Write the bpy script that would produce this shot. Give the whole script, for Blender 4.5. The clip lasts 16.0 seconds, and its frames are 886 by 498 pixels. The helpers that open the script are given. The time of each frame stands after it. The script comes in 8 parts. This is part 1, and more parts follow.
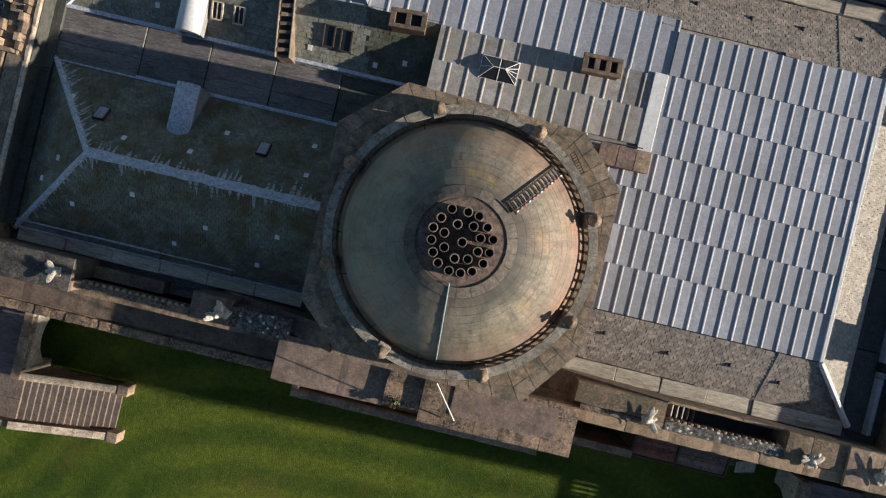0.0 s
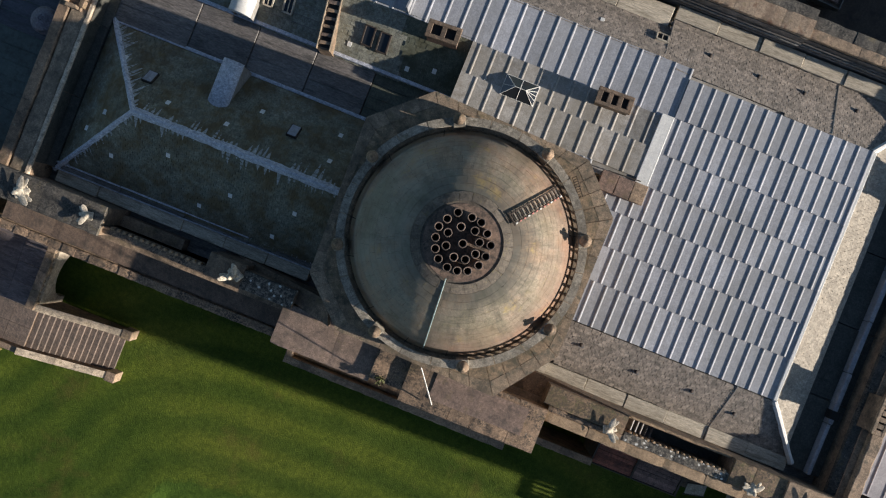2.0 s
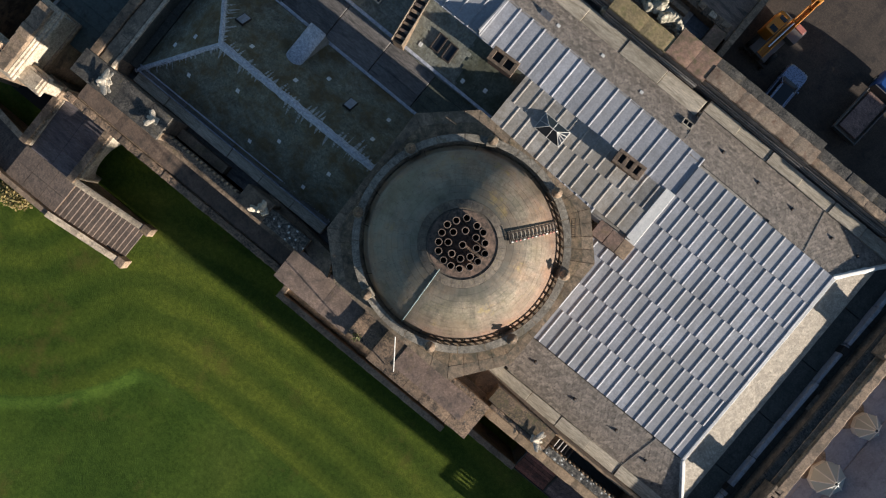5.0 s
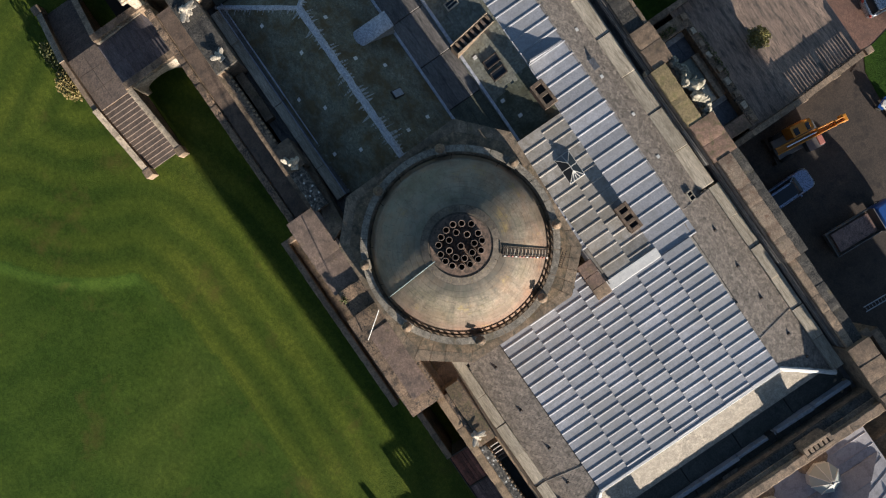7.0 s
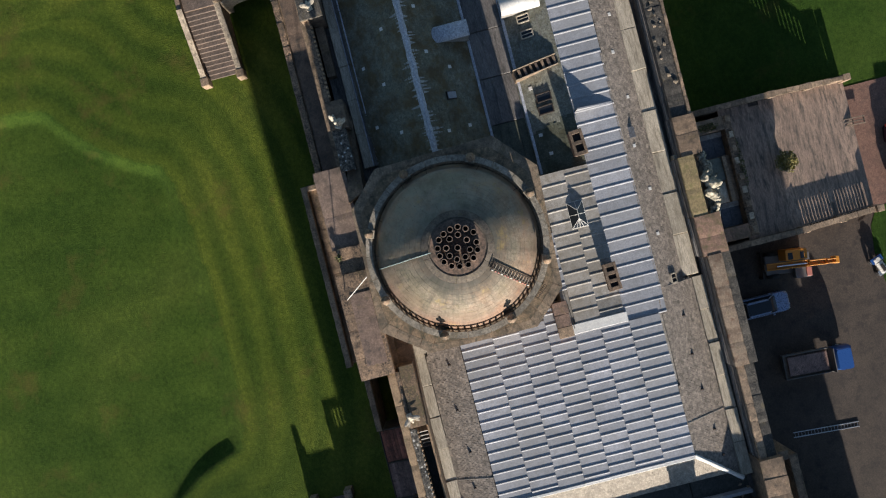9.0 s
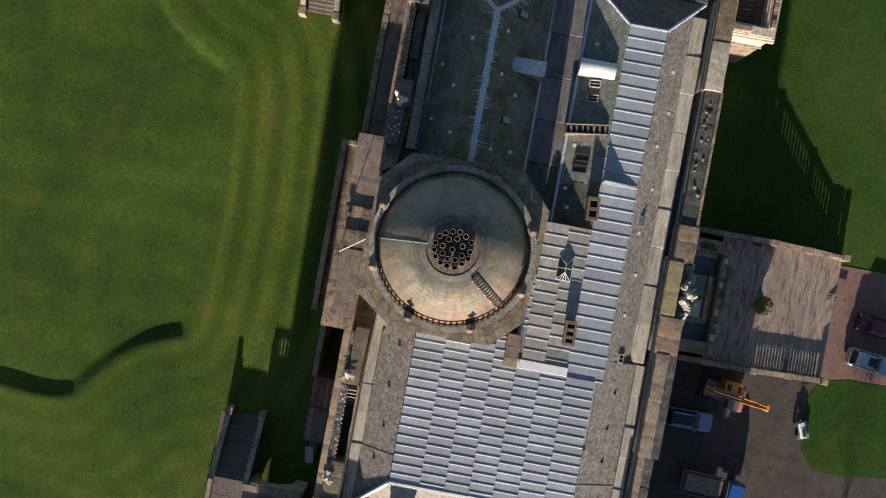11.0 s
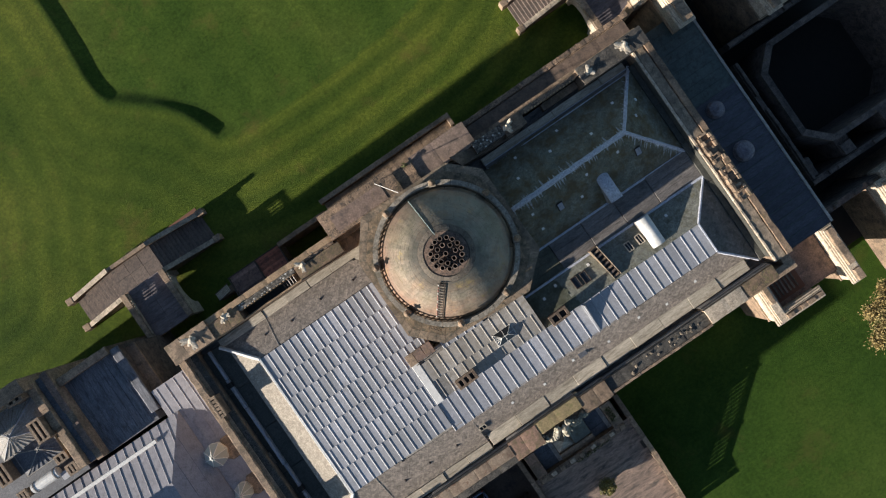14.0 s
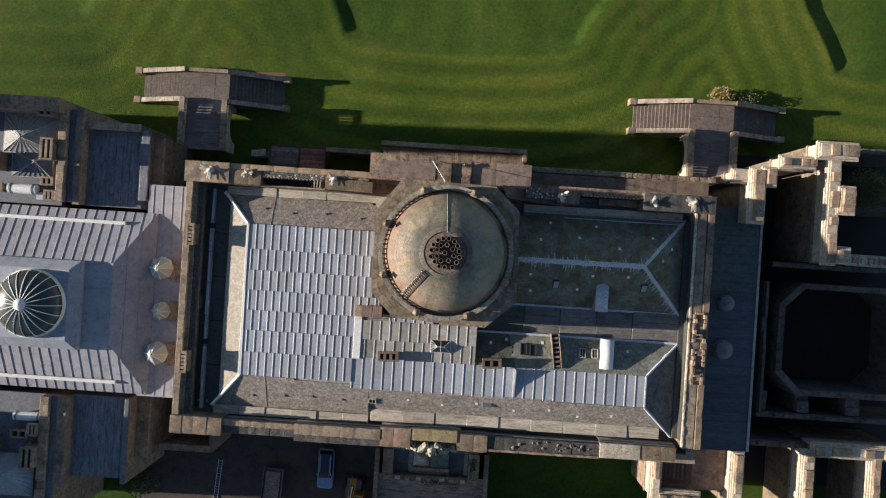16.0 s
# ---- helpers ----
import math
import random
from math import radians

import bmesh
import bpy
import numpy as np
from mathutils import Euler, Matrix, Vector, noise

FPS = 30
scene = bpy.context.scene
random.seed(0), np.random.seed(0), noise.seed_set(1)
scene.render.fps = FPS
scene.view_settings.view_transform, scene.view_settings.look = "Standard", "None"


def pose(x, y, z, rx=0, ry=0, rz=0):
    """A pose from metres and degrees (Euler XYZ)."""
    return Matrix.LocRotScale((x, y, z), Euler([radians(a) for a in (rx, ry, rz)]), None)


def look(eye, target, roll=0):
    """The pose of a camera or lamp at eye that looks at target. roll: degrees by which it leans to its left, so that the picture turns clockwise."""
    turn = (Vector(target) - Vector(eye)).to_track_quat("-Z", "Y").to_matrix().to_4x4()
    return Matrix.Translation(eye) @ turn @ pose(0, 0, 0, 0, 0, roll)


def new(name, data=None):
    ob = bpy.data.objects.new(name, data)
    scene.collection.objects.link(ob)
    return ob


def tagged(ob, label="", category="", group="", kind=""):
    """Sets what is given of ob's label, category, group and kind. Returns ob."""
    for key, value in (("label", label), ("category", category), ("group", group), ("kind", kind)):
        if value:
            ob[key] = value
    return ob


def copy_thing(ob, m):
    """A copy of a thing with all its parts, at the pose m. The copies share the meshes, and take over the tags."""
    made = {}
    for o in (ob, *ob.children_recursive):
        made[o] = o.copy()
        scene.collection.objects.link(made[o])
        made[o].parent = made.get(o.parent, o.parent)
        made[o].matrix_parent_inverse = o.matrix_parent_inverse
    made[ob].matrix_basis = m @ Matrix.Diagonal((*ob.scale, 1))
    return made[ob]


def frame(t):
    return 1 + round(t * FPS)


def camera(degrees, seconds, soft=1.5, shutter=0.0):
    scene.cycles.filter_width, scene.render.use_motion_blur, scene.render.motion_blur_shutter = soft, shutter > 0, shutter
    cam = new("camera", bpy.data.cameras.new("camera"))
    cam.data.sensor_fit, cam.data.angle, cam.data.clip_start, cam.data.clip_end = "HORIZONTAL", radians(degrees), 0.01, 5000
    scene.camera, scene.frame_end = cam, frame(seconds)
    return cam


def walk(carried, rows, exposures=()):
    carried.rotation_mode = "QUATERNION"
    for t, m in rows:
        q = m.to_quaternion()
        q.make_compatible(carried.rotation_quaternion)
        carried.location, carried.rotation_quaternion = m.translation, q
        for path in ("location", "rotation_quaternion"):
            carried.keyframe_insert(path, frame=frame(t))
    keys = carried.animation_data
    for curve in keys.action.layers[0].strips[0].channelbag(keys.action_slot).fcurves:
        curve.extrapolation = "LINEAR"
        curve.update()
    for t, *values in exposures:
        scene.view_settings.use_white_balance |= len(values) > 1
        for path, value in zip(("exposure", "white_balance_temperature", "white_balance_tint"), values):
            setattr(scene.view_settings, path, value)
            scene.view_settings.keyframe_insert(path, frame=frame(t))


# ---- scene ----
cam = camera(64.0, 16.0, soft=1.15)
PATH = [
    (0.0, pose(-0.019, 0.155, 49.300, 0.008, 0.754, -166.528)),
    (0.5, pose(-0.042, 0.185, 49.985, 0.038, 0.810, -164.719)),
    (1.0, pose(-0.063, 0.168, 50.736, -0.002, 0.837, -162.602)),
    (1.5, pose(-0.034, 0.136, 51.496, -0.090, 0.842, -160.695)),
    (2.0, pose(0.011, 0.081, 52.238, -0.196, 0.810, -158.214)),
    (2.5, pose(0.072, 0.009, 52.996, -0.311, 0.791, -155.743)),
    (3.0, pose(0.111, -0.017, 53.826, -0.414, 0.784, -152.969)),
    (3.5, pose(0.133, -0.027, 54.625, -0.490, 0.790, -150.372)),
    (6.0, pose(0.079, 0.006, 59.107, -0.564, 0.882, -133.074)),
    (6.5, pose(0.106, -0.020, 60.076, -0.619, 0.883, -129.157)),
    (7.0, pose(0.137, -0.039, 61.079, -0.673, 0.877, -124.531)),
    (7.5, pose(0.125, -0.092, 62.056, -0.677, 0.907, -120.274)),
    (8.0, pose(0.110, -0.095, 63.041, -0.671, 0.918, -115.109)),
    (10.5, pose(-0.120, 0.049, 67.974, -0.227, 0.649, -86.381)),
    (11.0, pose(-0.139, -0.010, 69.272, -0.218, 0.577, -79.545)),
    (11.5, pose(-0.153, -0.120, 70.413, -0.169, 0.586, -73.184)),
    (12.0, pose(-0.123, -0.168, 71.703, -0.135, 0.626, -65.819)),
    (12.5, pose(-0.021, -0.141, 72.856, -0.106, 0.605, -59.098)),
    (13.0, pose(0.031, -0.097, 73.971, -0.109, 0.521, -51.511)),
    (13.5, pose(0.033, -0.007, 75.118, -0.109, 0.446, -43.768)),
    (14.0, pose(0.014, 0.084, 76.340, -0.076, 0.355, -34.479)),
    (14.5, pose(-0.062, 0.125, 77.466, -0.015, 0.337, -25.872)),
    (15.0, pose(-0.009, 0.098, 78.696, -0.002, 0.377, -16.147)),
    (15.5, pose(0.027, 0.085, 79.910, 0.023, 0.451, -6.680)),
    (16.0, pose(0.032, 0.115, 81.197, 0.038, 0.520, 3.713)),
]
walk(cam, PATH, exposures=[(0.0, 0.79), (4.0, 0.83), (8.0, 0.89), (12.0, 0.95), (16.0, 1.0)])

SKY, SUN = 0.0645, 5.0

# ---- light ----
SUN_ELEV, SUN_AZ = 14.0, 1.5          # shadows run along +x, a little towards +y
_e, _a = radians(SUN_ELEV), radians(SUN_AZ)
SUN_DIR = Vector((-math.cos(_e) * math.cos(_a), -math.cos(_e) * math.sin(_a), math.sin(_e)))
world = bpy.data.worlds.new("sky")
scene.world = world
world.use_nodes = True
_wn = world.node_tree.nodes
_sky = _wn.new("ShaderNodeTexSky")
_sky.sky_type = "NISHITA"
_sky.sun_disc = False
_sky.sun_elevation = _e
_sky.sun_rotation = radians(270.0) - _a
_sky.air_density, _sky.dust_density, _sky.ozone_density = 1.0, 0.5, 2.6
world.node_tree.links.new(_sky.outputs[0], _wn["Background"].inputs[0])
_wn["Background"].inputs[1].default_value = SKY
_sun = bpy.data.lights.new("sun", "SUN")
_sun.energy, _sun.angle, _sun.color = SUN, radians(0.6), (1.0, 0.92, 0.825)
new("sun", _sun).matrix_world = look(SUN_DIR * 200, (0, 0, 0))

# ---- materials ----
def nodes_of(name):
    m = bpy.data.materials.new(name)
    m.use_nodes = True
    return m, m.node_tree.nodes, m.node_tree.links, m.node_tree.nodes["Principled BSDF"]


def ramp(n, l, src, stops):
    r = n.new("ShaderNodeValToRGB")
    while len(r.color_ramp.elements) < len(stops):
        r.color_ramp.elements.new(0.5)
    for el, (p, c) in zip(r.color_ramp.elements, stops):
        el.position, el.color = p, (*c, 1)
    l.new(src, r.inputs[0])
    return r.outputs[0]


def noise_tex(n, l, scale, detail=5, rough=0.6, stretch=None):
    geo = n.new("ShaderNodeNewGeometry")
    out = geo.outputs["Position"]
    if stretch:
        mp = n.new("ShaderNodeMapping")
        mp.inputs["Scale"].default_value = stretch
        l.new(out, mp.inputs[0])
        out = mp.outputs[0]
    t = n.new("ShaderNodeTexNoise")
    t.inputs["Scale"].default_value, t.inputs["Detail"].default_value, t.inputs["Roughness"].default_value = scale, detail, rough
    l.new(out, t.inputs["Vector"])
    return t.outputs["Fac"]


def mix(n, l, fac, a, b, kind="MIX"):
    m = n.new("ShaderNodeMix")
    m.data_type, m.blend_type = "RGBA", kind
    for s, v in ((0, fac), (6, a), (7, b)):
        if isinstance(v, (int, float)):
            m.inputs[s].default_value = v
        elif isinstance(v, tuple):
            m.inputs[s].default_value = (*v, 1)
        else:
            l.new(v, m.inputs[s])
    return m.outputs[2]


def bump(n, l, p, height, strength, dist):
    b = n.new("ShaderNodeBump")
    b.inputs["Strength"].default_value, b.inputs["Distance"].default_value = strength, dist
    l.new(height, b.inputs["Height"])
    l.new(b.outputs[0], p.inputs["Normal"])


def weathered(name, light, dark, stain, scale=1.2, rough=0.85, vary=0.25, stain_at=(0.5, 0.68), grain=20.0, relief=0.02, stretch=None, metal=0.0, island=False, lichen=None, mottle=0.55, speck=None, grit=0.7, tarnish=None, crack=False, crust=False):
    """Mottled mineral or metal surface: two colours, stains of a third, fine grain, a shade of its own for every piece."""
    m, n, l, p = nodes_of(name)
    big = noise_tex(n, l, scale, 6, 0.65, stretch)
    base = ramp(n, l, big, [(0.3, dark), (0.7, light)])
    fine = noise_tex(n, l, grain, 4, 0.7, stretch)
    base = mix(n, l, grit, base, ramp(n, l, fine, [(0.36, (0.5, 0.5, 0.5)), (0.64, (1.35, 1.32, 1.28))]), "MULTIPLY")
    mid = noise_tex(n, l, 6.5, 6, 0.7, stretch)
    base = mix(n, l, mottle, base, ramp(n, l, mid, [(0.38, (0.55, 0.54, 0.53)), (0.62, (1.42, 1.4, 1.36))]), "MULTIPLY")
    st = ramp(n, l, noise_tex(n, l, scale * 2.7, 8, 0.72, stretch), [(stain_at[0], (0, 0, 0)), (stain_at[1], (1, 1, 1))])
    base = mix(n, l, st, base, stain)
    if lichen:
        li = ramp(n, l, noise_tex(n, l, 5.5, 6, 0.75), [(0.62, (0, 0, 0)), (0.7, (1, 1, 1))])
        base = mix(n, l, li, base, lichen)
        grime = ramp(n, l, noise_tex(n, l, 0.62, 7, 0.72), [(0.5, (0, 0, 0)), (0.6, (0.45, 0.45, 0.45))])
        base = mix(n, l, grime, base, tuple(c * 0.55 for c in stain))
        moss = ramp(n, l, noise_tex(n, l, 1.15, 7, 0.7), [(0.57, (0, 0, 0)), (0.66, (0.42, 0.42, 0.42))])
        base = mix(n, l, moss, base, (0.15, 0.115, 0.045))
    if tarnish:
        tn = ramp(n, l, noise_tex(n, l, 0.28, 7, 0.7), [(0.42, (0, 0, 0)), (0.66, (0.75, 0.75, 0.75))])
        base = mix(n, l, tn, base, tarnish)
        rain = ramp(n, l, noise_tex(n, l, 3.0, 6, 0.75, (2.2, 0.35, 1.0)), [(0.56, (0, 0, 0)), (0.7, (0.4, 0.4, 0.4))])
        base = mix(n, l, rain, base, tuple(min(1, c * 1.45) for c in light))
    if crack:
        ck = ramp(n, l, noise_tex(n, l, 1.7, 9, 0.62), [(0.488, (0, 0, 0)), (0.5, (0.6, 0.6, 0.6)), (0.512, (0, 0, 0))])
        only = ramp(n, l, noise_tex(n, l, 0.8, 3, 0.5), [(0.52, (0, 0, 0)), (0.6, (1, 1, 1))])
        base = mix(n, l, mix(n, l, 1.0, ck, only, "MULTIPLY"), base, tuple(c * 0.35 for c in dark))
        pit = ramp(n, l, noise_tex(n, l, 11.0, 4, 0.7), [(0.66, (0, 0, 0)), (0.71, (0.7, 0.7, 0.7))])
        base = mix(n, l, pit, base, tuple(c * 0.45 for c in dark))
    if crust:
        blk = ramp(n, l, noise_tex(n, l, 4.2, 8, 0.78), [(0.46, (0, 0, 0)), (0.52, (0.9, 0.9, 0.9))])
        base = mix(n, l, blk, base, (0.03, 0.028, 0.026))
        vor = n.new("ShaderNodeTexVoronoi")
        vor.inputs["Scale"].default_value = 3.2
        l.new(n.new("ShaderNodeNewGeometry").outputs["Position"], vor.inputs["Vector"])
        wob = n.new("ShaderNodeMath")
        wob.operation = "MULTIPLY_ADD"
        l.new(noise_tex(n, l, 7.0, 4, 0.7), wob.inputs[0])
        wob.inputs[1].default_value = 0.5
        l.new(vor.outputs["Distance"], wob.inputs[2])
        base = mix(n, l, ramp(n, l, wob.outputs[0], [(0.42, (1, 1, 1)), (0.5, (0, 0, 0))]), base, (0.6, 0.59, 0.54))
    if speck:
        where = ramp(n, l, noise_tex(n, l, 1.1, 5, 0.7), [(0.36, (0.1, 0.1, 0.1)), (0.6, (1, 1, 1))])
        dots = ramp(n, l, noise_tex(n, l, 8.0, 8, 0.8), [(0.47, (0, 0, 0)), (0.53, (1, 1, 1))])
        base = mix(n, l, mix(n, l, 1.0, where, dots, "MULTIPLY"), base, speck)
    if vary:
        if island:
            r = n.new("ShaderNodeNewGeometry").outputs["Random Per Island"]
        else:
            r = n.new("ShaderNodeObjectInfo").outputs["Random"]
        v = ramp(n, l, r, [(0.0, (1 - vary,) * 3), (1.0, (1 + vary * 0.6, 1 + vary * 0.52, 1 + vary * 0.45))])
        base = mix(n, l, 1.0, base, v, "MULTIPLY")
    l.new(base, p.inputs["Base Color"])
    p.inputs["Roughness"].default_value, p.inputs["Metallic"].default_value = rough, metal
    bump(n, l, p, fine, 0.5, relief)
    return m


def plain(name, col, rough=0.5, metal=0.0, vary=0.12, scale=9.0):
    m, n, l, p = nodes_of(name)
    f = noise_tex(n, l, scale, 5, 0.65)
    lo, hi = tuple(c * (1 - vary) for c in col), tuple(min(1, c * (1 + vary)) for c in col)
    l.new(ramp(n, l, f, [(0.3, lo), (0.7, hi)]), p.inputs["Base Color"])
    l.new(ramp(n, l, f, [(0.2, (rough * 0.8,) * 3), (0.8, (min(1, rough * 1.2),) * 3)]), p.inputs["Roughness"])
    p.inputs["Metallic"].default_value = metal
    return m


STONE = weathered("buff_sandstone", (0.435, 0.317, 0.216), (0.249, 0.180, 0.127), (0.11, 0.09, 0.066), 0.9, lichen=(0.36, 0.31, 0.2))
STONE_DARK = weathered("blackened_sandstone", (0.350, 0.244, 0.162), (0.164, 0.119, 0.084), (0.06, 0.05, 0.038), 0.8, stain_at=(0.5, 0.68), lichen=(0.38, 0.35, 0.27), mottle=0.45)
STONE_PALE = weathered("pale_sandstone", (0.64, 0.55, 0.43), (0.43, 0.355, 0.27), (0.18, 0.14, 0.105), 0.9, stain_at=(0.5, 0.7), vary=0.2)
STONE_RED = weathered("red_sandstone", (0.307, 0.207, 0.162), (0.185, 0.129, 0.103), (0.085, 0.07, 0.058), 0.9, lichen=(0.27, 0.235, 0.17))
def sooted(m, axis):
    """Chimney soot washed down a roof round its chimneys, a warm tint low down, and a paler tint that lightens the
    shaded north side.
    """
    n, l = m.node_tree.nodes, m.node_tree.links
    p = n["Principled BSDF"]
    col = p.inputs["Base Color"].links[0].from_socket
    geo = n.new("ShaderNodeNewGeometry")
    mul = n.new("ShaderNodeVectorMath")
    mul.operation = "MULTIPLY"
    mul.inputs[1].default_value = (1, 1, 0)
    l.new(geo.outputs["Position"], mul.inputs[0])
    dist = n.new("ShaderNodeVectorMath")
    dist.operation = "DISTANCE"
    dist.inputs[1].default_value = (axis[0], axis[1], 0)
    l.new(mul.outputs[0], dist.inputs[0])
    warp = n.new("ShaderNodeMath")
    warp.operation = "MULTIPLY_ADD"
    l.new(noise_tex(n, l, 0.9, 6, 0.7), warp.inputs[0])
    warp.inputs[1].default_value = 2.6
    l.new(dist.outputs["Value"], warp.inputs[2])
    sc = n.new("ShaderNodeMath")
    sc.operation = "MULTIPLY"
    sc.inputs[1].default_value = 0.1
    l.new(warp.outputs[0], sc.inputs[0])
    col = mix(n, l, ramp(n, l, sc.outputs[0], [(0.37, (0.95, 0.95, 0.95)), (0.44, (0.6, 0.6, 0.6)), (0.52, (0.18, 0.18, 0.18)), (0.62, (0, 0, 0))]), col, (0.072, 0.068, 0.056))
    col = mix(n, l, ramp(n, l, sc.outputs[0], [(0.5, (0, 0, 0)), (0.66, (0.9, 0.9, 0.9))]), col, (0.195, 0.127, 0.09))
    off = n.new("ShaderNodeVectorMath")
    off.operation = "SUBTRACT"
    off.inputs[1].default_value = (axis[0], axis[1], 0)
    l.new(mul.outputs[0], off.inputs[0])
    unit = n.new("ShaderNodeVectorMath")
    unit.operation = "NORMALIZE"
    l.new(off.outputs[0], unit.inputs[0])
    both = n.new("ShaderNodeVectorMath")
    both.operation = "MULTIPLY_ADD"
    l.new(off.outputs[0], both.inputs[0])
    both.inputs[1].default_value = (0.05, 0.05, 0)
    l.new(unit.outputs[0], both.inputs[2])
    run = n.new("ShaderNodeTexNoise")
    run.inputs["Scale"].default_value, run.inputs["Detail"].default_value, run.inputs["Roughness"].default_value = 7.0, 7, 0.65
    l.new(both.outputs[0], run.inputs["Vector"])
    col = mix(n, l, 0.75, col, ramp(n, l, run.outputs["Fac"], [(0.36, (0.66, 0.67, 0.66)), (0.5, (1, 1, 1)), (0.64, (1.22, 1.2, 1.16))]), "MULTIPLY")
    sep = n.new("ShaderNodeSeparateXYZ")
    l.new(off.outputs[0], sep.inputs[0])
    # paler tint on the north half lightens the dome's shaded side
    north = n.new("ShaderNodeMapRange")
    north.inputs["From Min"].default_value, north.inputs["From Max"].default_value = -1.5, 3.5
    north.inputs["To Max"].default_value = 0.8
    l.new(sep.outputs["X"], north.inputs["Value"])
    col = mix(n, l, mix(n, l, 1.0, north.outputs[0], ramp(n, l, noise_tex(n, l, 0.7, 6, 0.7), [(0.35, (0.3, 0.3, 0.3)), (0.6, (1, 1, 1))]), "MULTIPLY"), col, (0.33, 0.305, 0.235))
    blotch = ramp(n, l, noise_tex(n, l, 0.38, 7, 0.66), [(0.4, (0.8, 0.83, 0.78)), (0.5, (1, 1, 1)), (0.6, (1.06, 0.93, 0.86))])
    col = mix(n, l, 1.0, col, blotch, "MULTIPLY")
    gold = ramp(n, l, noise_tex(n, l, 0.75, 7, 0.72), [(0.6, (0, 0, 0)), (0.69, (0.55, 0.55, 0.55))])
    col = mix(n, l, gold, col, (0.34, 0.25, 0.085))
    l.new(col, p.inputs["Base Color"])
    return m


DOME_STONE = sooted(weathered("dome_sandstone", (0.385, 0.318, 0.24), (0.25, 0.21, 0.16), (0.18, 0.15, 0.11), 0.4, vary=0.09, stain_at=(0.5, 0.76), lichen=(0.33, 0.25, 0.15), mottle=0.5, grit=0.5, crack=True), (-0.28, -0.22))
STONE_RUST = weathered("rust_stained_stone", (0.36, 0.275, 0.2), (0.235, 0.18, 0.13), (0.17, 0.09, 0.055), 0.7, vary=0.16, stain_at=(0.52, 0.66), lichen=(0.36, 0.3, 0.22))
DOME_MORTAR = weathered("dome_mortar", (0.15, 0.125, 0.095), (0.075, 0.064, 0.05), (0.05, 0.043, 0.034), 0.9, vary=0)
MORTAR = weathered("old_mortar", (0.12, 0.1, 0.08), (0.07, 0.06, 0.05), (0.04, 0.035, 0.03), 3.0, vary=0)
LEAD = weathered("grey_sheet_lead", (0.41, 0.42, 0.455), (0.31, 0.32, 0.35), (0.25, 0.25, 0.258), 0.7, rough=0.62, vary=0.2, grain=14, relief=0.006, stain_at=(0.52, 0.75), mottle=0.3, grit=0.34, tarnish=(0.29, 0.288, 0.285))
LEAD_OLD = weathered("dirty_sheet_lead", (0.42, 0.41, 0.395), (0.28, 0.27, 0.25), (0.165, 0.145, 0.115), 0.6, rough=0.7, vary=0.4, mottle=0.5, grit=0.36, grain=14, relief=0.008, tarnish=(0.25, 0.225, 0.185))
LEAD_DARK = weathered("dark_brown_lead", (0.23, 0.212, 0.2), (0.105, 0.097, 0.092), (0.038, 0.038, 0.032), 0.55, rough=0.6, vary=0.2, grain=14, relief=0.008, stretch=(0.4, 1.6, 1.0))
LEAD_TEAL = weathered("dark_teal_lead", (0.08, 0.108, 0.1), (0.048, 0.066, 0.062), (0.028, 0.03, 0.026), 0.7, rough=0.6, vary=0.15, grain=14, relief=0.006, mottle=0.4, grit=0.3)
LEAD_BLUE = weathered("blue_grey_lead", (0.155, 0.165, 0.19), (0.10, 0.108, 0.127), (0.06, 0.064, 0.073), 0.8, rough=0.6, vary=0.12, grain=14, relief=0.006)
LEAD_STREAK = weathered("streaked_blue_lead", (0.225, 0.235, 0.265), (0.125, 0.132, 0.155), (0.07, 0.072, 0.08), 0.5, rough=0.6, vary=0.12, grain=12, relief=0.006, stretch=(2.4, 0.5, 1.0), stain_at=(0.46, 0.64))
LEAD_LILAC = weathered("lilac_grey_lead", (0.25, 0.24, 0.285), (0.165, 0.16, 0.195), (0.075, 0.072, 0.088), 0.8, rough=0.6, vary=0.12, grain=14, relief=0.006)
LEAD_GREEN = weathered("green_stained_lead", (0.12, 0.135, 0.12), (0.07, 0.082, 0.07), (0.06, 0.058, 0.035), 0.6, rough=0.65, vary=0.15, grain=14, relief=0.006)
LEAD_GREEN_DARK = weathered("black_green_lead", (0.115, 0.12, 0.085), (0.062, 0.068, 0.048), (0.035, 0.038, 0.026), 0.6, rough=0.65, vary=0.15, grain=14, relief=0.006)
LEAD_VIOLET = weathered("dark_violet_lead", (0.088, 0.092, 0.118), (0.054, 0.057, 0.075), (0.036, 0.036, 0.044), 0.7, rough=0.6, vary=0.2, grain=14, relief=0.006, mottle=0.6, stretch=(0.5, 1.8, 1.0))
LEAD_BLACK = weathered("near_black_lead", (0.085, 0.083, 0.072), (0.05, 0.052, 0.044), (0.03, 0.032, 0.024), 0.7, rough=0.7, vary=0.15, grain=14, relief=0.006)
LEAD_CUPOLA = weathered("blue_grey_cupola_lead", (0.33, 0.345, 0.385), (0.245, 0.26, 0.295), (0.19, 0.19, 0.195), 0.6, rough=0.65, vary=0.1, grain=14, relief=0.006, mottle=0.3, grit=0.25)
LEAD_GUTTER = weathered("streaked_pale_lead", (0.6, 0.54, 0.44), (0.37, 0.325, 0.255), (0.2, 0.17, 0.125), 0.55, rough=0.75, vary=0.16, stretch=(0.45, 3.2, 1.0))
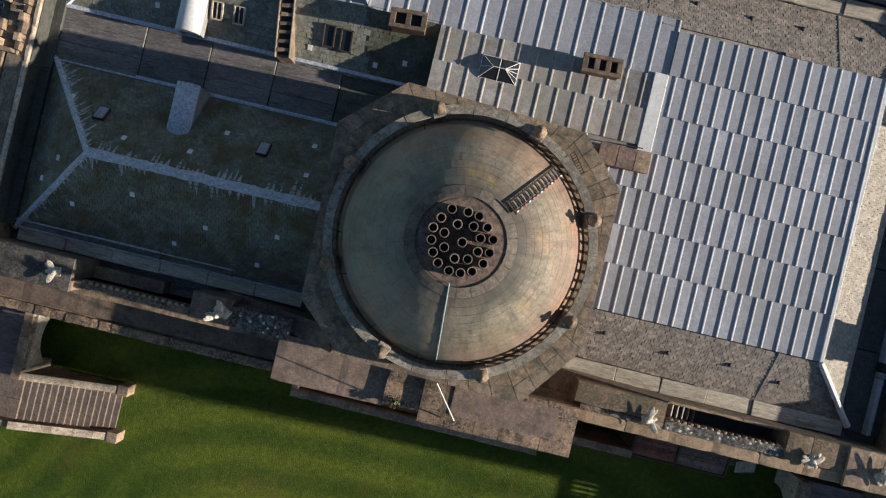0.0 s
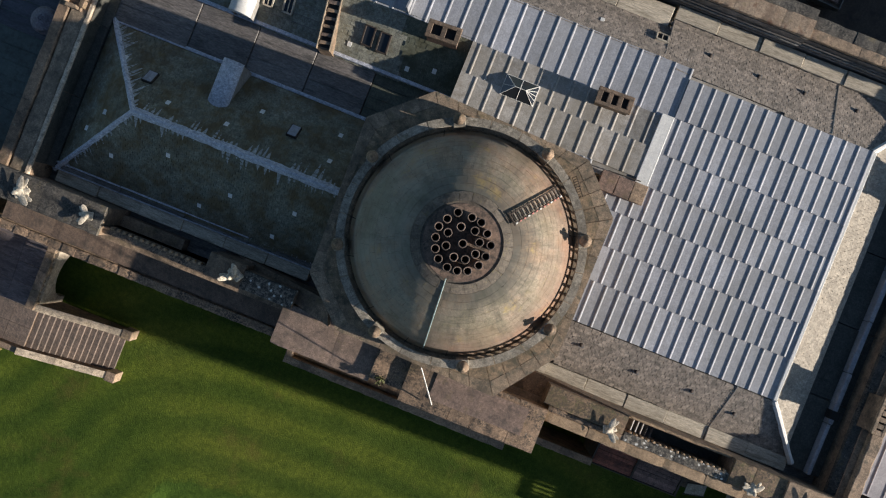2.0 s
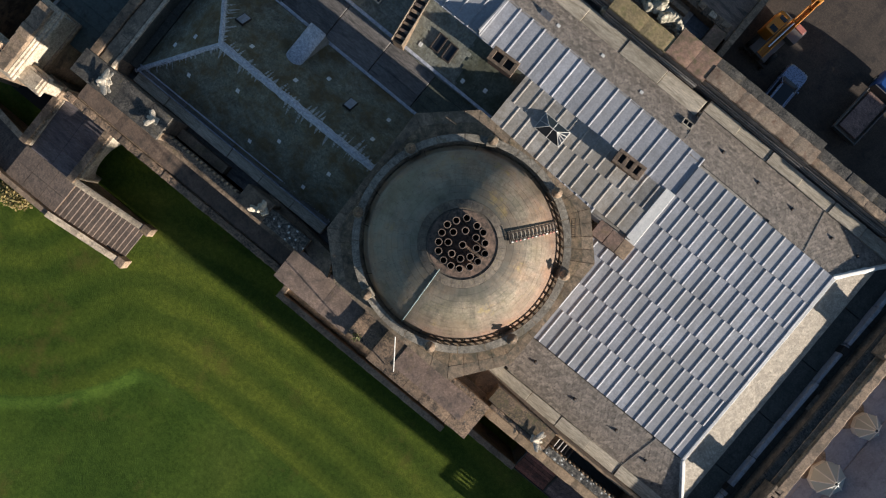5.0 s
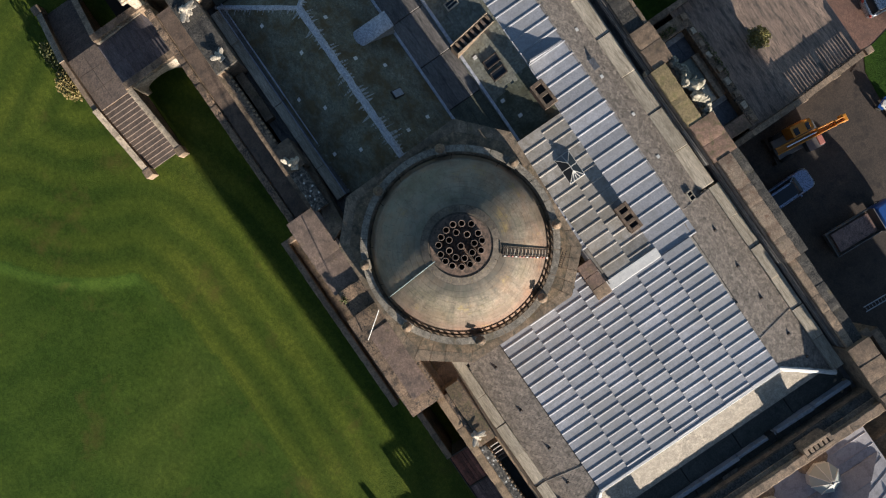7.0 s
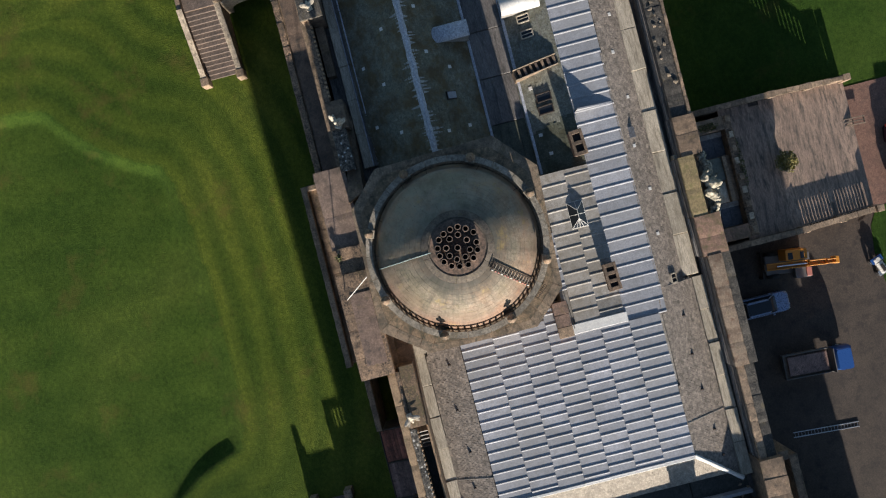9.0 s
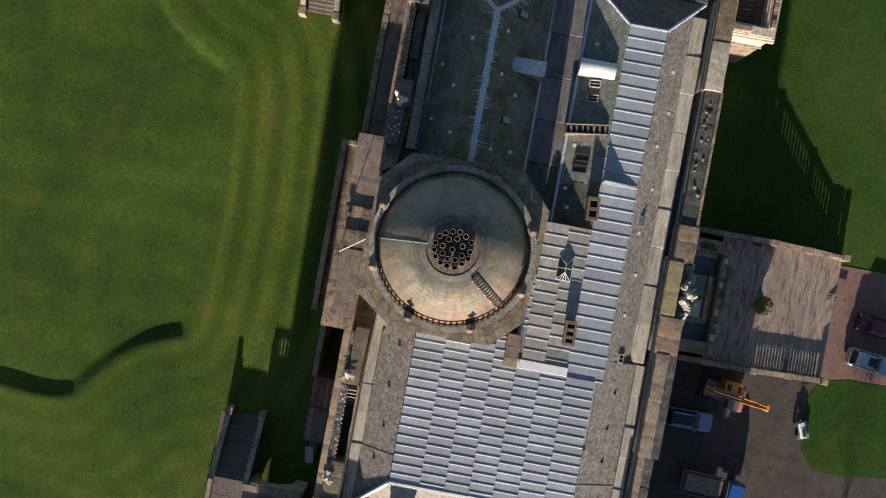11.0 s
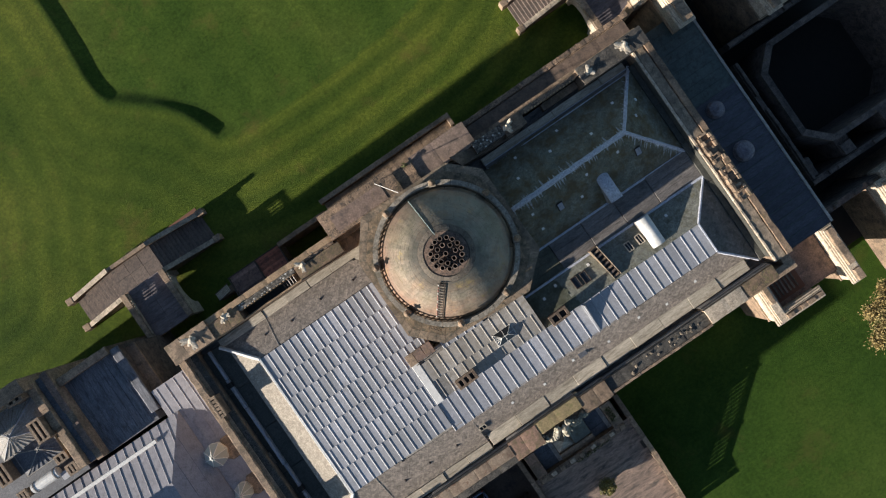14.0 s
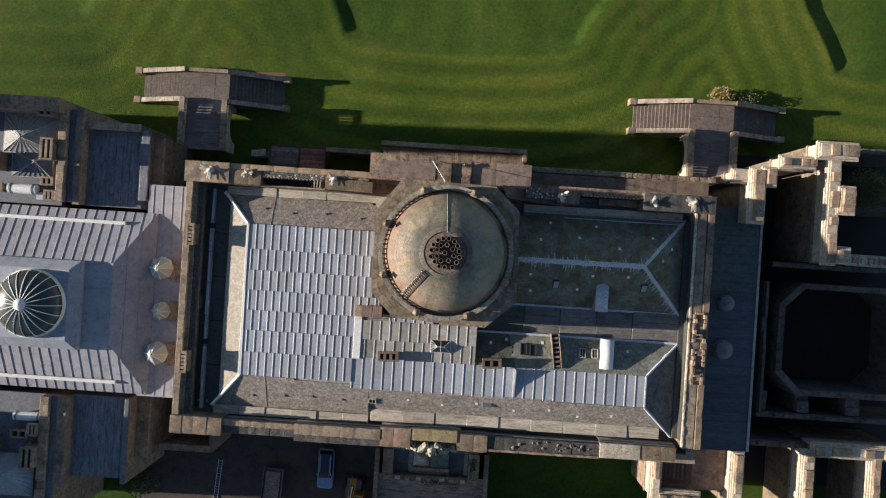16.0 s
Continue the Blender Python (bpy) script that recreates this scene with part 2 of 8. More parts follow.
WHITE_LEAD = weathered("white_oxidised_lead", (0.78, 0.765, 0.72), (0.64, 0.63, 0.6), (0.40, 0.39, 0.37), 1.6, rough=0.6, vary=0.05, stain_at=(0.6, 0.8), mottle=0.2, grit=0.2)
SLATE = weathered("grey_stone_slate", (0.365, 0.315, 0.27), (0.255, 0.222, 0.19), (0.13, 0.115, 0.095), 1.1, rough=0.85, vary=0.3, island=True)
SLATE_BED = weathered("slate_shadow_bed", (0.14, 0.125, 0.108), (0.09, 0.08, 0.07), (0.05, 0.045, 0.038), 2.0, vary=0)
SLATE_MOSS = weathered("mossy_green_slate", (0.25, 0.245, 0.19), (0.145, 0.15, 0.115), (0.13, 0.098, 0.048), 0.3, rough=0.9, vary=0.14, stain_at=(0.43, 0.6), island=True, lichen=(0.22, 0.215, 0.165), mottle=0.75)
SLATE_GREEN = weathered("green_westmorland_slate", (0.285, 0.29, 0.245), (0.17, 0.18, 0.155), (0.12, 0.112, 0.07), 0.5, rough=0.85, vary=0.16, island=True, lichen=(0.3, 0.3, 0.25), mottle=0.7)
SLATE_MOSS_SHADE = weathered("moss_and_shade_slate", (0.15, 0.16, 0.12), (0.085, 0.096, 0.072), (0.065, 0.066, 0.04), 0.4, rough=0.9, vary=0.12, stain_at=(0.45, 0.62), island=True, mottle=0.7)
SLATE_DARK = weathered("shaded_brown_slate", (0.225, 0.205, 0.18), (0.135, 0.125, 0.11), (0.07, 0.07, 0.05), 0.6, rough=0.85, vary=0.2, island=True)
SLATE_SUNLIT = weathered("sunlit_pale_slate", (0.47, 0.42, 0.345), (0.32, 0.28, 0.23), (0.28, 0.24, 0.19), 1.5, rough=0.85, vary=0.15, island=True)
# dark ruin stone, used as painted shade on the link walls too
RUIN_SHADE_STONE = weathered("dark_ruin_and_shade_stone", (0.17, 0.135, 0.115), (0.095, 0.076, 0.066), (0.04, 0.033, 0.03), 0.7, vary=0.2, stain_at=(0.46, 0.64), lichen=(0.2, 0.16, 0.13))
BRICK = weathered("old_red_brick", (0.25, 0.15, 0.105), (0.16, 0.105, 0.08), (0.08, 0.062, 0.05), 2.0, vary=0.3)
BRICK_PALE = weathered("weathered_tan_brick", (0.235, 0.165, 0.115), (0.135, 0.098, 0.072), (0.08, 0.065, 0.048), 2.0, vary=0.3, lichen=(0.3, 0.26, 0.16))
TERRACOTTA = weathered("sooty_terracotta", (0.23, 0.165, 0.13), (0.13, 0.098, 0.08), (0.07, 0.056, 0.048), 2.4, vary=0.35)
SOOT = plain("soot", (0.012, 0.011, 0.01), 0.95)
IRON = plain("rusty_iron", (0.055, 0.042, 0.034), 0.75, 0.3)
COPPER = plain("verdigris_pipe", (0.33, 0.42, 0.40), 0.6)
PAVE = weathered("mossy_platform_paving", (0.37, 0.262, 0.168), (0.213, 0.155, 0.102), (0.095, 0.086, 0.058), 0.8, vary=0.2, stain_at=(0.44, 0.62), lichen=(0.31, 0.235, 0.13))
PAVE_EDGE = weathered("worn_platform_edge", (0.395, 0.292, 0.2), (0.22, 0.168, 0.12), (0.11, 0.097, 0.07), 1.2, vary=0.2, stain_at=(0.47, 0.64), lichen=(0.36, 0.285, 0.16))
BALUSTRADE_STONE = weathered("grey_lichened_stone", (0.40, 0.36, 0.295), (0.24, 0.215, 0.175), (0.12, 0.105, 0.08), 1.4, vary=0.18, lichen=(0.36, 0.35, 0.30))
SPECKLED = weathered("black_lichened_sandstone", (0.424, 0.288, 0.186), (0.249, 0.174, 0.118), (0.105, 0.085, 0.066), 0.9, vary=0.22, lichen=(0.38, 0.36, 0.31), speck=(0.035, 0.031, 0.027))
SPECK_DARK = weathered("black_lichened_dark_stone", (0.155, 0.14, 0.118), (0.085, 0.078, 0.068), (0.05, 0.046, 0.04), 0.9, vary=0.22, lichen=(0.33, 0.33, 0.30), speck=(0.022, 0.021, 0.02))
SLAB_GREY = weathered("pinkish_grey_slab", (0.307, 0.214, 0.169), (0.201, 0.144, 0.118), (0.10, 0.082, 0.068), 0.7, vary=0.08, stain_at=(0.52, 0.7), mottle=0.55, lichen=(0.30, 0.25, 0.18))
STATUE = weathered("white_statue_stone", (0.68, 0.6, 0.48), (0.45, 0.4, 0.32), (0.16, 0.14, 0.115), 3.0, vary=0.05, stain_at=(0.5, 0.7))
WHITE_PAINT = weathered("flaking_white_paint", (0.74, 0.73, 0.7), (0.6, 0.59, 0.56), (0.3, 0.29, 0.27), 3.0, vary=0.05, stain_at=(0.58, 0.78))
ALU = plain("ladder_aluminium", (0.55, 0.55, 0.56), 0.35, 0.9)
RED_FADED = plain("faded_red_paint", (0.42, 0.17, 0.14), 0.6)
RED_PAINT = plain("red_paint", (0.45, 0.06, 0.035), 0.5)
TARMAC = weathered("brown_gravel_tarmac", (0.085, 0.064, 0.05), (0.048, 0.037, 0.03), (0.026, 0.021, 0.018), 0.35, grain=18, vary=0, relief=0.03)
RED_ROAD = weathered("red_gravel", (0.26, 0.145, 0.105), (0.19, 0.105, 0.08), (0.12, 0.075, 0.058), 0.4, grain=16, vary=0, relief=0.03)
TERRACE = weathered("streaked_flagstone", (0.42, 0.3, 0.232), (0.225, 0.166, 0.134), (0.095, 0.08, 0.066), 0.5, vary=0.1, stretch=(0.5, 2.2, 1.0), stain_at=(0.47, 0.64))
LEAD_WING = weathered("lavender_wing_lead", (0.39, 0.375, 0.395), (0.29, 0.28, 0.30), (0.215, 0.205, 0.215), 0.6, rough=0.65, vary=0.12, grain=14, relief=0.006, mottle=0.2, grit=0.2)
STEP = weathered("worn_step_stone", (0.201, 0.154, 0.127), (0.127, 0.099, 0.085), (0.065, 0.058, 0.05), 1.2, vary=0.14)
PARAPET_TAN = weathered("worn_tan_parapet_stone", (0.37, 0.292, 0.212), (0.235, 0.185, 0.137), (0.11, 0.093, 0.068), 0.6, vary=0.2, stain_at=(0.46, 0.64), mottle=0.55, lichen=(0.42, 0.385, 0.29))
MOSS_TAN = weathered("mossy_tan_slab", (0.36, 0.275, 0.14), (0.24, 0.185, 0.1), (0.16, 0.145, 0.055), 0.8, vary=0.1, stain_at=(0.5, 0.66))
RED_STAINED = weathered("red_stained_slab", (0.36, 0.22, 0.155), (0.24, 0.155, 0.115), (0.15, 0.13, 0.06), 0.8, vary=0.12, stain_at=(0.52, 0.66), lichen=(0.36, 0.3, 0.2))
RED_SLAB = weathered("flat_reddish_slab", (0.33, 0.235, 0.185), (0.225, 0.165, 0.13), (0.12, 0.095, 0.075), 0.6, vary=0.1, stain_at=(0.5, 0.7), mottle=0.45, lichen=(0.36, 0.28, 0.2), crack=True)
LEDGE_TAN = weathered("smooth_tan_ledge_stone", (0.456, 0.322, 0.201), (0.307, 0.210, 0.127), (0.17, 0.125, 0.075), 0.7, vary=0.12, stain_at=(0.54, 0.72), mottle=0.4, lichen=(0.42, 0.36, 0.24))
MOSS_BROWN = weathered("mossy_brown_stone", (0.329, 0.219, 0.137), (0.180, 0.125, 0.083), (0.13, 0.12, 0.045), 0.9, vary=0.1, stain_at=(0.5, 0.64), lichen=(0.36, 0.3, 0.2), speck=(0.07, 0.055, 0.04), grit=0.75)
LICHEN_PALE = weathered("pale_lichened_coping", (0.47, 0.40, 0.31), (0.29, 0.24, 0.185), (0.12, 0.1, 0.08), 1.1, vary=0.2, lichen=(0.6, 0.57, 0.5), grit=0.8)
DECK = weathered("streaked_bridge_paving", (0.235, 0.2, 0.205), (0.13, 0.112, 0.115), (0.085, 0.075, 0.075), 0.7, vary=0.15, stretch=(0.5, 1.8, 1.0), stain_at=(0.48, 0.66))
LICHEN_CRUST = weathered("lichen_crusted_stone", (0.30, 0.27, 0.225), (0.17, 0.15, 0.122), (0.09, 0.08, 0.065), 0.9, vary=0.15, lichen=(0.56, 0.56, 0.52), grit=0.8, crust=True)
CARVED = weathered("weathered_carved_stone", (0.5, 0.455, 0.36), (0.27, 0.245, 0.19), (0.07, 0.07, 0.045), 1.6, vary=0.0, stain_at=(0.46, 0.62))
LEAF_URN = weathered("yellow_green_leaves", (0.30, 0.27, 0.085), (0.16, 0.155, 0.045), (0.22, 0.16, 0.05), 2.0, rough=0.7, vary=0.35, island=True)
SOIL = plain("red_earth", (0.16, 0.075, 0.045), 0.95)
LEAF = weathered("dull_green_leaves", (0.11, 0.12, 0.035), (0.055, 0.07, 0.02), (0.13, 0.11, 0.03), 2.0, rough=0.7, vary=0.35, island=True)
LEAF_AUTUMN = weathered("autumn_leaves", (0.34, 0.255, 0.095), (0.235, 0.18, 0.07), (0.15, 0.145, 0.045), 0.5, rough=0.75, vary=0.25, island=True)
BARK = plain("bark", (0.075, 0.055, 0.04), 0.9)
RUBBER = plain("tyre_rubber", (0.018, 0.018, 0.018), 0.85)
CHROME = plain("bright_metal", (0.6, 0.6, 0.6), 0.25, 1.0)
CAR_SILVER = plain("silver_paint", (0.42, 0.45, 0.49), 0.28, 0.7, 0.04)
CAR_BLUEGREY = plain("blue_grey_paint", (0.25, 0.3, 0.42), 0.28, 0.5, 0.04)
CAR_PURPLE = plain("dark_purple_paint", (0.028, 0.012, 0.032), 0.22, 0.3, 0.04)
CAB_BLUE = plain("blue_cab_paint", (0.03, 0.10, 0.32), 0.3, 0.2, 0.05)
ORANGE = plain("orange_plant_paint", (0.62, 0.24, 0.025), 0.45, 0.0, 0.15)
GREYMETAL = plain("grey_steel", (0.17, 0.165, 0.16), 0.6, 0.5)
WOOD = weathered("grey_boards", (0.24, 0.185, 0.14), (0.14, 0.11, 0.085), (0.07, 0.058, 0.048), 1.5, vary=0.3)
WOOD_PINK = weathered("bleached_pink_boards", (0.3, 0.2, 0.175), (0.16, 0.105, 0.095), (0.06, 0.045, 0.04), 1.2, vary=0.5)
RED_WOOD = weathered("faded_red_boards", (0.4, 0.15, 0.1), (0.2, 0.082, 0.06), (0.07, 0.038, 0.032), 1.2, vary=0.5)


def glass_mat(name, col=(0.02, 0.024, 0.03), rough=0.08):
    m, n, l, p = nodes_of(name)
    p.inputs["Base Color"].default_value = (*col, 1)
    p.inputs["Roughness"].default_value = rough
    p.inputs["IOR"].default_value = 1.5
    return m


GLASS_DARK = glass_mat("dark_window_glass")
GLASS_CUPOLA = glass_mat("dark_cupola_glass", (0.045, 0.05, 0.042), 0.22)
GLASS_GREY = glass_mat("grey_wired_glass", (0.11, 0.12, 0.13), 0.35)
GLASS_PALE = glass_mat("dusty_pale_glass", (0.42, 0.43, 0.38), 0.35)
# near-black floor colour carries the shade of the roofless courts
RUIN_FLOOR = plain("dark_ruin_floor", (0.02, 0.017, 0.014), 0.95, vary=0.4, scale=1.5)


def grass_mat():
    """Mown grass: stripes that follow the lawn's terrace edge, mottled light and dark."""
    m, n, l, p = nodes_of("mown_grass")
    big = noise_tex(n, l, 0.055, 5, 0.55)
    mid = noise_tex(n, l, 0.5, 6, 0.65)
    tuft = noise_tex(n, l, 2.6, 6, 0.78)
    fine = noise_tex(n, l, 9.0, 6, 0.8)
    at = n.new("ShaderNodeAttribute")
    at.attribute_name = "mow"
    add = n.new("ShaderNodeMath")
    add.operation = "MULTIPLY_ADD"
    l.new(noise_tex(n, l, 0.22, 4, 0.6), add.inputs[0])
    add.inputs[1].default_value = 0.7
    l.new(at.outputs["Fac"], add.inputs[2])
    sc = n.new("ShaderNodeMath")
    sc.operation = "MULTIPLY"
    l.new(add.outputs[0], sc.inputs[0])
    sc.inputs[1].default_value = 2 * math.pi / 2.7
    wv = n.new("ShaderNodeMath")
    wv.operation = "SINE"
    l.new(sc.outputs[0], wv.inputs[0])
    half = n.new("ShaderNodeMath")
    half.operation = "MULTIPLY_ADD"
    l.new(wv.outputs[0], half.inputs[0])
    half.inputs[1].default_value = half.inputs[2].default_value = 0.5
    base = ramp(n, l, big, [(0.36, (0.043, 0.076, 0.0122)), (0.5, (0.065, 0.1, 0.016)), (0.66, (0.097, 0.124, 0.0225))])
    even = base
    base = mix(n, l, 1.0, base, ramp(n, l, half.outputs[0], [(0.1, (0.7, 0.77, 0.78)), (0.85, (1.5, 1.3, 1.18))]), "MULTIPLY")
    how = n.new("ShaderNodeAttribute")
    how.attribute_name = "stripe"
    much = mix(n, l, 1.0, ramp(n, l, noise_tex(n, l, 0.075, 4, 0.6), [(0.36, (0.5, 0.5, 0.5)), (0.6, (1, 1, 1))]), how.outputs["Color"], "MULTIPLY")
    base = mix(n, l, much, even, base)
    base = mix(n, l, 1.0, base, ramp(n, l, mid, [(0.25, (0.78, 0.80, 0.75)), (0.75, (1.22, 1.17, 1.12))]), "MULTIPLY")
    base = mix(n, l, 1.0, base, ramp(n, l, tuft, [(0.36, (0.72, 0.75, 0.73)), (0.5, (0.99, 0.99, 0.99)), (0.64, (1.34, 1.25, 1.18))]), "MULTIPLY")
    base = mix(n, l, 1.0, base, ramp(n, l, fine, [(0.34, (0.72, 0.74, 0.72)), (0.66, (1.27, 1.24, 1.2))]), "MULTIPLY")
    sunk = n.new("ShaderNodeMapRange")
    sunk.inputs["From Min"].default_value, sunk.inputs["From Max"].default_value = 0.3, 0.22
    l.new(how.outputs["Fac"], sunk.inputs["Value"])
    base = mix(n, l, sunk.outputs[0], base, mix(n, l, 1.0, base, (0.8, 0.92, 0.95), "MULTIPLY"))
    # worn, mossy brown patches
    worn = ramp(n, l, noise_tex(n, l, 0.16, 6, 0.7), [(0.56, (0, 0, 0)), (0.68, (0.5, 0.5, 0.5))])
    base = mix(n, l, worn, base, (0.12, 0.094, 0.026))
    # grass colour darkened on the entrance side, partly to put in its shade
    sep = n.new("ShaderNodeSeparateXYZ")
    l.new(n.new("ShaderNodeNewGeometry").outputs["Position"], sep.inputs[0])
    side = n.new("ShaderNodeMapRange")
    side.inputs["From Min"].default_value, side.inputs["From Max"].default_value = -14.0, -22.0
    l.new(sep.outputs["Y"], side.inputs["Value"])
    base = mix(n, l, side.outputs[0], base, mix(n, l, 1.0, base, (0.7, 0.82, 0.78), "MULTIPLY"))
    l.new(base, p.inputs["Base Color"])
    p.inputs["Roughness"].default_value = 0.95
    p.inputs["Specular IOR Level"].default_value = 0.1
    bump(n, l, p, fine, 0.9, 0.12)
    return m


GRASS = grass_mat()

# ---- shape helpers ----
rng = random.Random(7)


def thing(name, label, category, at=(0, 0, 0), turn=0.0, group="", kind=""):
    ob = new(name)
    ob.matrix_basis = pose(*at, 0, 0, turn)
    return tagged(ob, label, category, group, kind)


def part(name, bm, material, parent=None, label=""):
    me = bpy.data.meshes.new(name)
    bm.to_mesh(me)
    bm.free()
    me.materials.append(material)
    ob = new(name, me)
    if parent is not None:
        ob.parent = parent
    if label:
        ob["label"] = label
    return ob


def piece(name, me, parent, m=None):
    """One more object on a mesh that is already there."""
    ob = new(name, me)
    ob.parent = parent
    if m is not None:
        ob.matrix_basis = m
    return ob


def mesh_of(name, bm, material):
    me = bpy.data.meshes.new(name)
    bm.to_mesh(me)
    bm.free()
    me.materials.append(material)
    return me


def raw(name, verts, faces, material, parent=None, label="", smooth=False):
    me = bpy.data.meshes.new(name)
    me.from_pydata(verts, [], faces)
    if smooth:
        me.shade_smooth()
    me.materials.append(material)
    ob = new(name, me)
    if parent is not None:
        ob.parent = parent
    if label:
        ob["label"] = label
    return ob


def add_box(bm, x0, x1, y0, y1, z0, z1, bevel=0.0, m=None, rough=0.0):
    vs = [bm.verts.new(((x0, x1)[i & 1], (y0, y1)[i >> 1 & 1], (z0, z1)[i >> 2 & 1])) for i in range(8)]
    fs = [bm.faces.new([vs[i] for i in f]) for f in ((0, 2, 3, 1), (4, 5, 7, 6), (0, 1, 5, 4), (2, 6, 7, 3), (0, 4, 6, 2), (1, 3, 7, 5))]
    if rough:
        for v in vs:
            v.co += Vector([rng.uniform(-rough, rough) for _ in range(3)])
    if bevel:
        es = list({e for f in fs for e in f.edges})
        out = bmesh.ops.bevel(bm, geom=es, offset=bevel, segments=1, affect="EDGES")
        vs = list({v for f in out["faces"] for v in f.verts} | {v for v in vs if v.is_valid})
    if m is not None:
        bmesh.ops.transform(bm, matrix=m, verts=vs)
    return vs


def box(x0, x1, y0, y1, z0, z1, bevel=0.0, rough=0.0):
    bm = bmesh.new()
    add_box(bm, x0, x1, y0, y1, z0, z1, bevel, None, rough)
    return bm


def add_prism(bm, pts, z0, z1):
    """An upright prism over a plan outline (counter-clockwise); z0, z1 numbers or lists."""
    n = len(pts)
    lo = [bm.verts.new((x, y, z0 if isinstance(z0, (int, float)) else z0[i])) for i, (x, y) in enumerate(pts)]
    hi = [bm.verts.new((x, y, z1 if isinstance(z1, (int, float)) else z1[i])) for i, (x, y) in enumerate(pts)]
    bm.faces.new(lo[::-1])
    bm.faces.new(hi)
    for i in range(n):
        bm.faces.new((lo[i], lo[(i + 1) % n], hi[(i + 1) % n], hi[i]))
    return lo + hi


def prism(pts, z0, z1):
    bm = bmesh.new()
    add_prism(bm, pts, z0, z1)
    return bm


def add_lathe(bm, prof, seg=16, at=(0, 0, 0), cap=True):
    rings = []
    for r, z in prof:
        rings.append([bm.verts.new((at[0] + r * math.cos(2 * math.pi * k / seg), at[1] + r * math.sin(2 * math.pi * k / seg), at[2] + z)) for k in range(seg)])
    for a, b in zip(rings, rings[1:]):
        for k in range(seg):
            bm.faces.new((a[k], a[(k + 1) % seg], b[(k + 1) % seg], b[k]))
    if cap:
        bm.faces.new(rings[0][::-1])
        bm.faces.new(rings[-1])
    return [v for r in rings for v in r]


def lathe(prof, seg=16, at=(0, 0, 0), cap=True, smooth=True):
    bm = bmesh.new()
    add_lathe(bm, prof, seg, at, cap)
    if smooth:
        for f in bm.faces:
            f.smooth = len(f.verts) == 4
    return bm


def add_tube(bm, a, b, r, seg=8, r2=None):
    a, b = Vector(a), Vector(b)
    d = b - a
    q = d.to_track_quat("Z", "Y").to_matrix().to_4x4()
    vs = add_lathe(bm, [(r, 0), (r if r2 is None else r2, d.length)], seg)
    bmesh.ops.transform(bm, matrix=Matrix.Translation(a) @ q, verts=vs)
    return vs


def tube(a, b, r, seg=8, r2=None):
    bm = bmesh.new()
    add_tube(bm, a, b, r, seg, r2)
    return bm


def add_ball(bm, at, size, sub=2, rough=0.0):
    vs = bmesh.ops.create_icosphere(bm, subdivisions=sub, radius=1.0)["verts"]
    for v in vs:
        k = 1 + rough * noise.noise(v.co * 2.3 + Vector(at))
        v.co = Vector((v.co.x * size[0], v.co.y * size[1], v.co.z * size[2])) * k + Vector(at)
    return vs


def ring_sector(r0, r1, a0, a1, z0, z1, n=4, c=(0, 0)):
    """A bent slab between two radii and two angles."""
    bm = bmesh.new()
    pts = []
    for k in range(n + 1):
        a = a0 + (a1 - a0) * k / n
        pts.append([bm.verts.new((c[0] + r * math.cos(a), c[1] + r * math.sin(a), z)) for r, z in ((r0, z0), (r1, z0), (r1, z1), (r0, z1))])
    for a, b in zip(pts, pts[1:]):
        for k in range(4):
            bm.faces.new((a[k], b[k], b[(k + 1) % 4], a[(k + 1) % 4]))
    bm.faces.new(pts[0][::-1])
    bm.faces.new(pts[-1])
    bmesh.ops.recalc_face_normals(bm, faces=bm.faces)
    return bm


def inside(pt, poly):
    x, y = pt
    hit = False
    for (x1, y1), (x2, y2) in zip(poly, poly[1:] + poly[:1]):
        if (y1 > y) != (y2 > y) and x < (x2 - x1) * (y - y1) / (y2 - y1) + x1:
            hit = not hit
    return hit


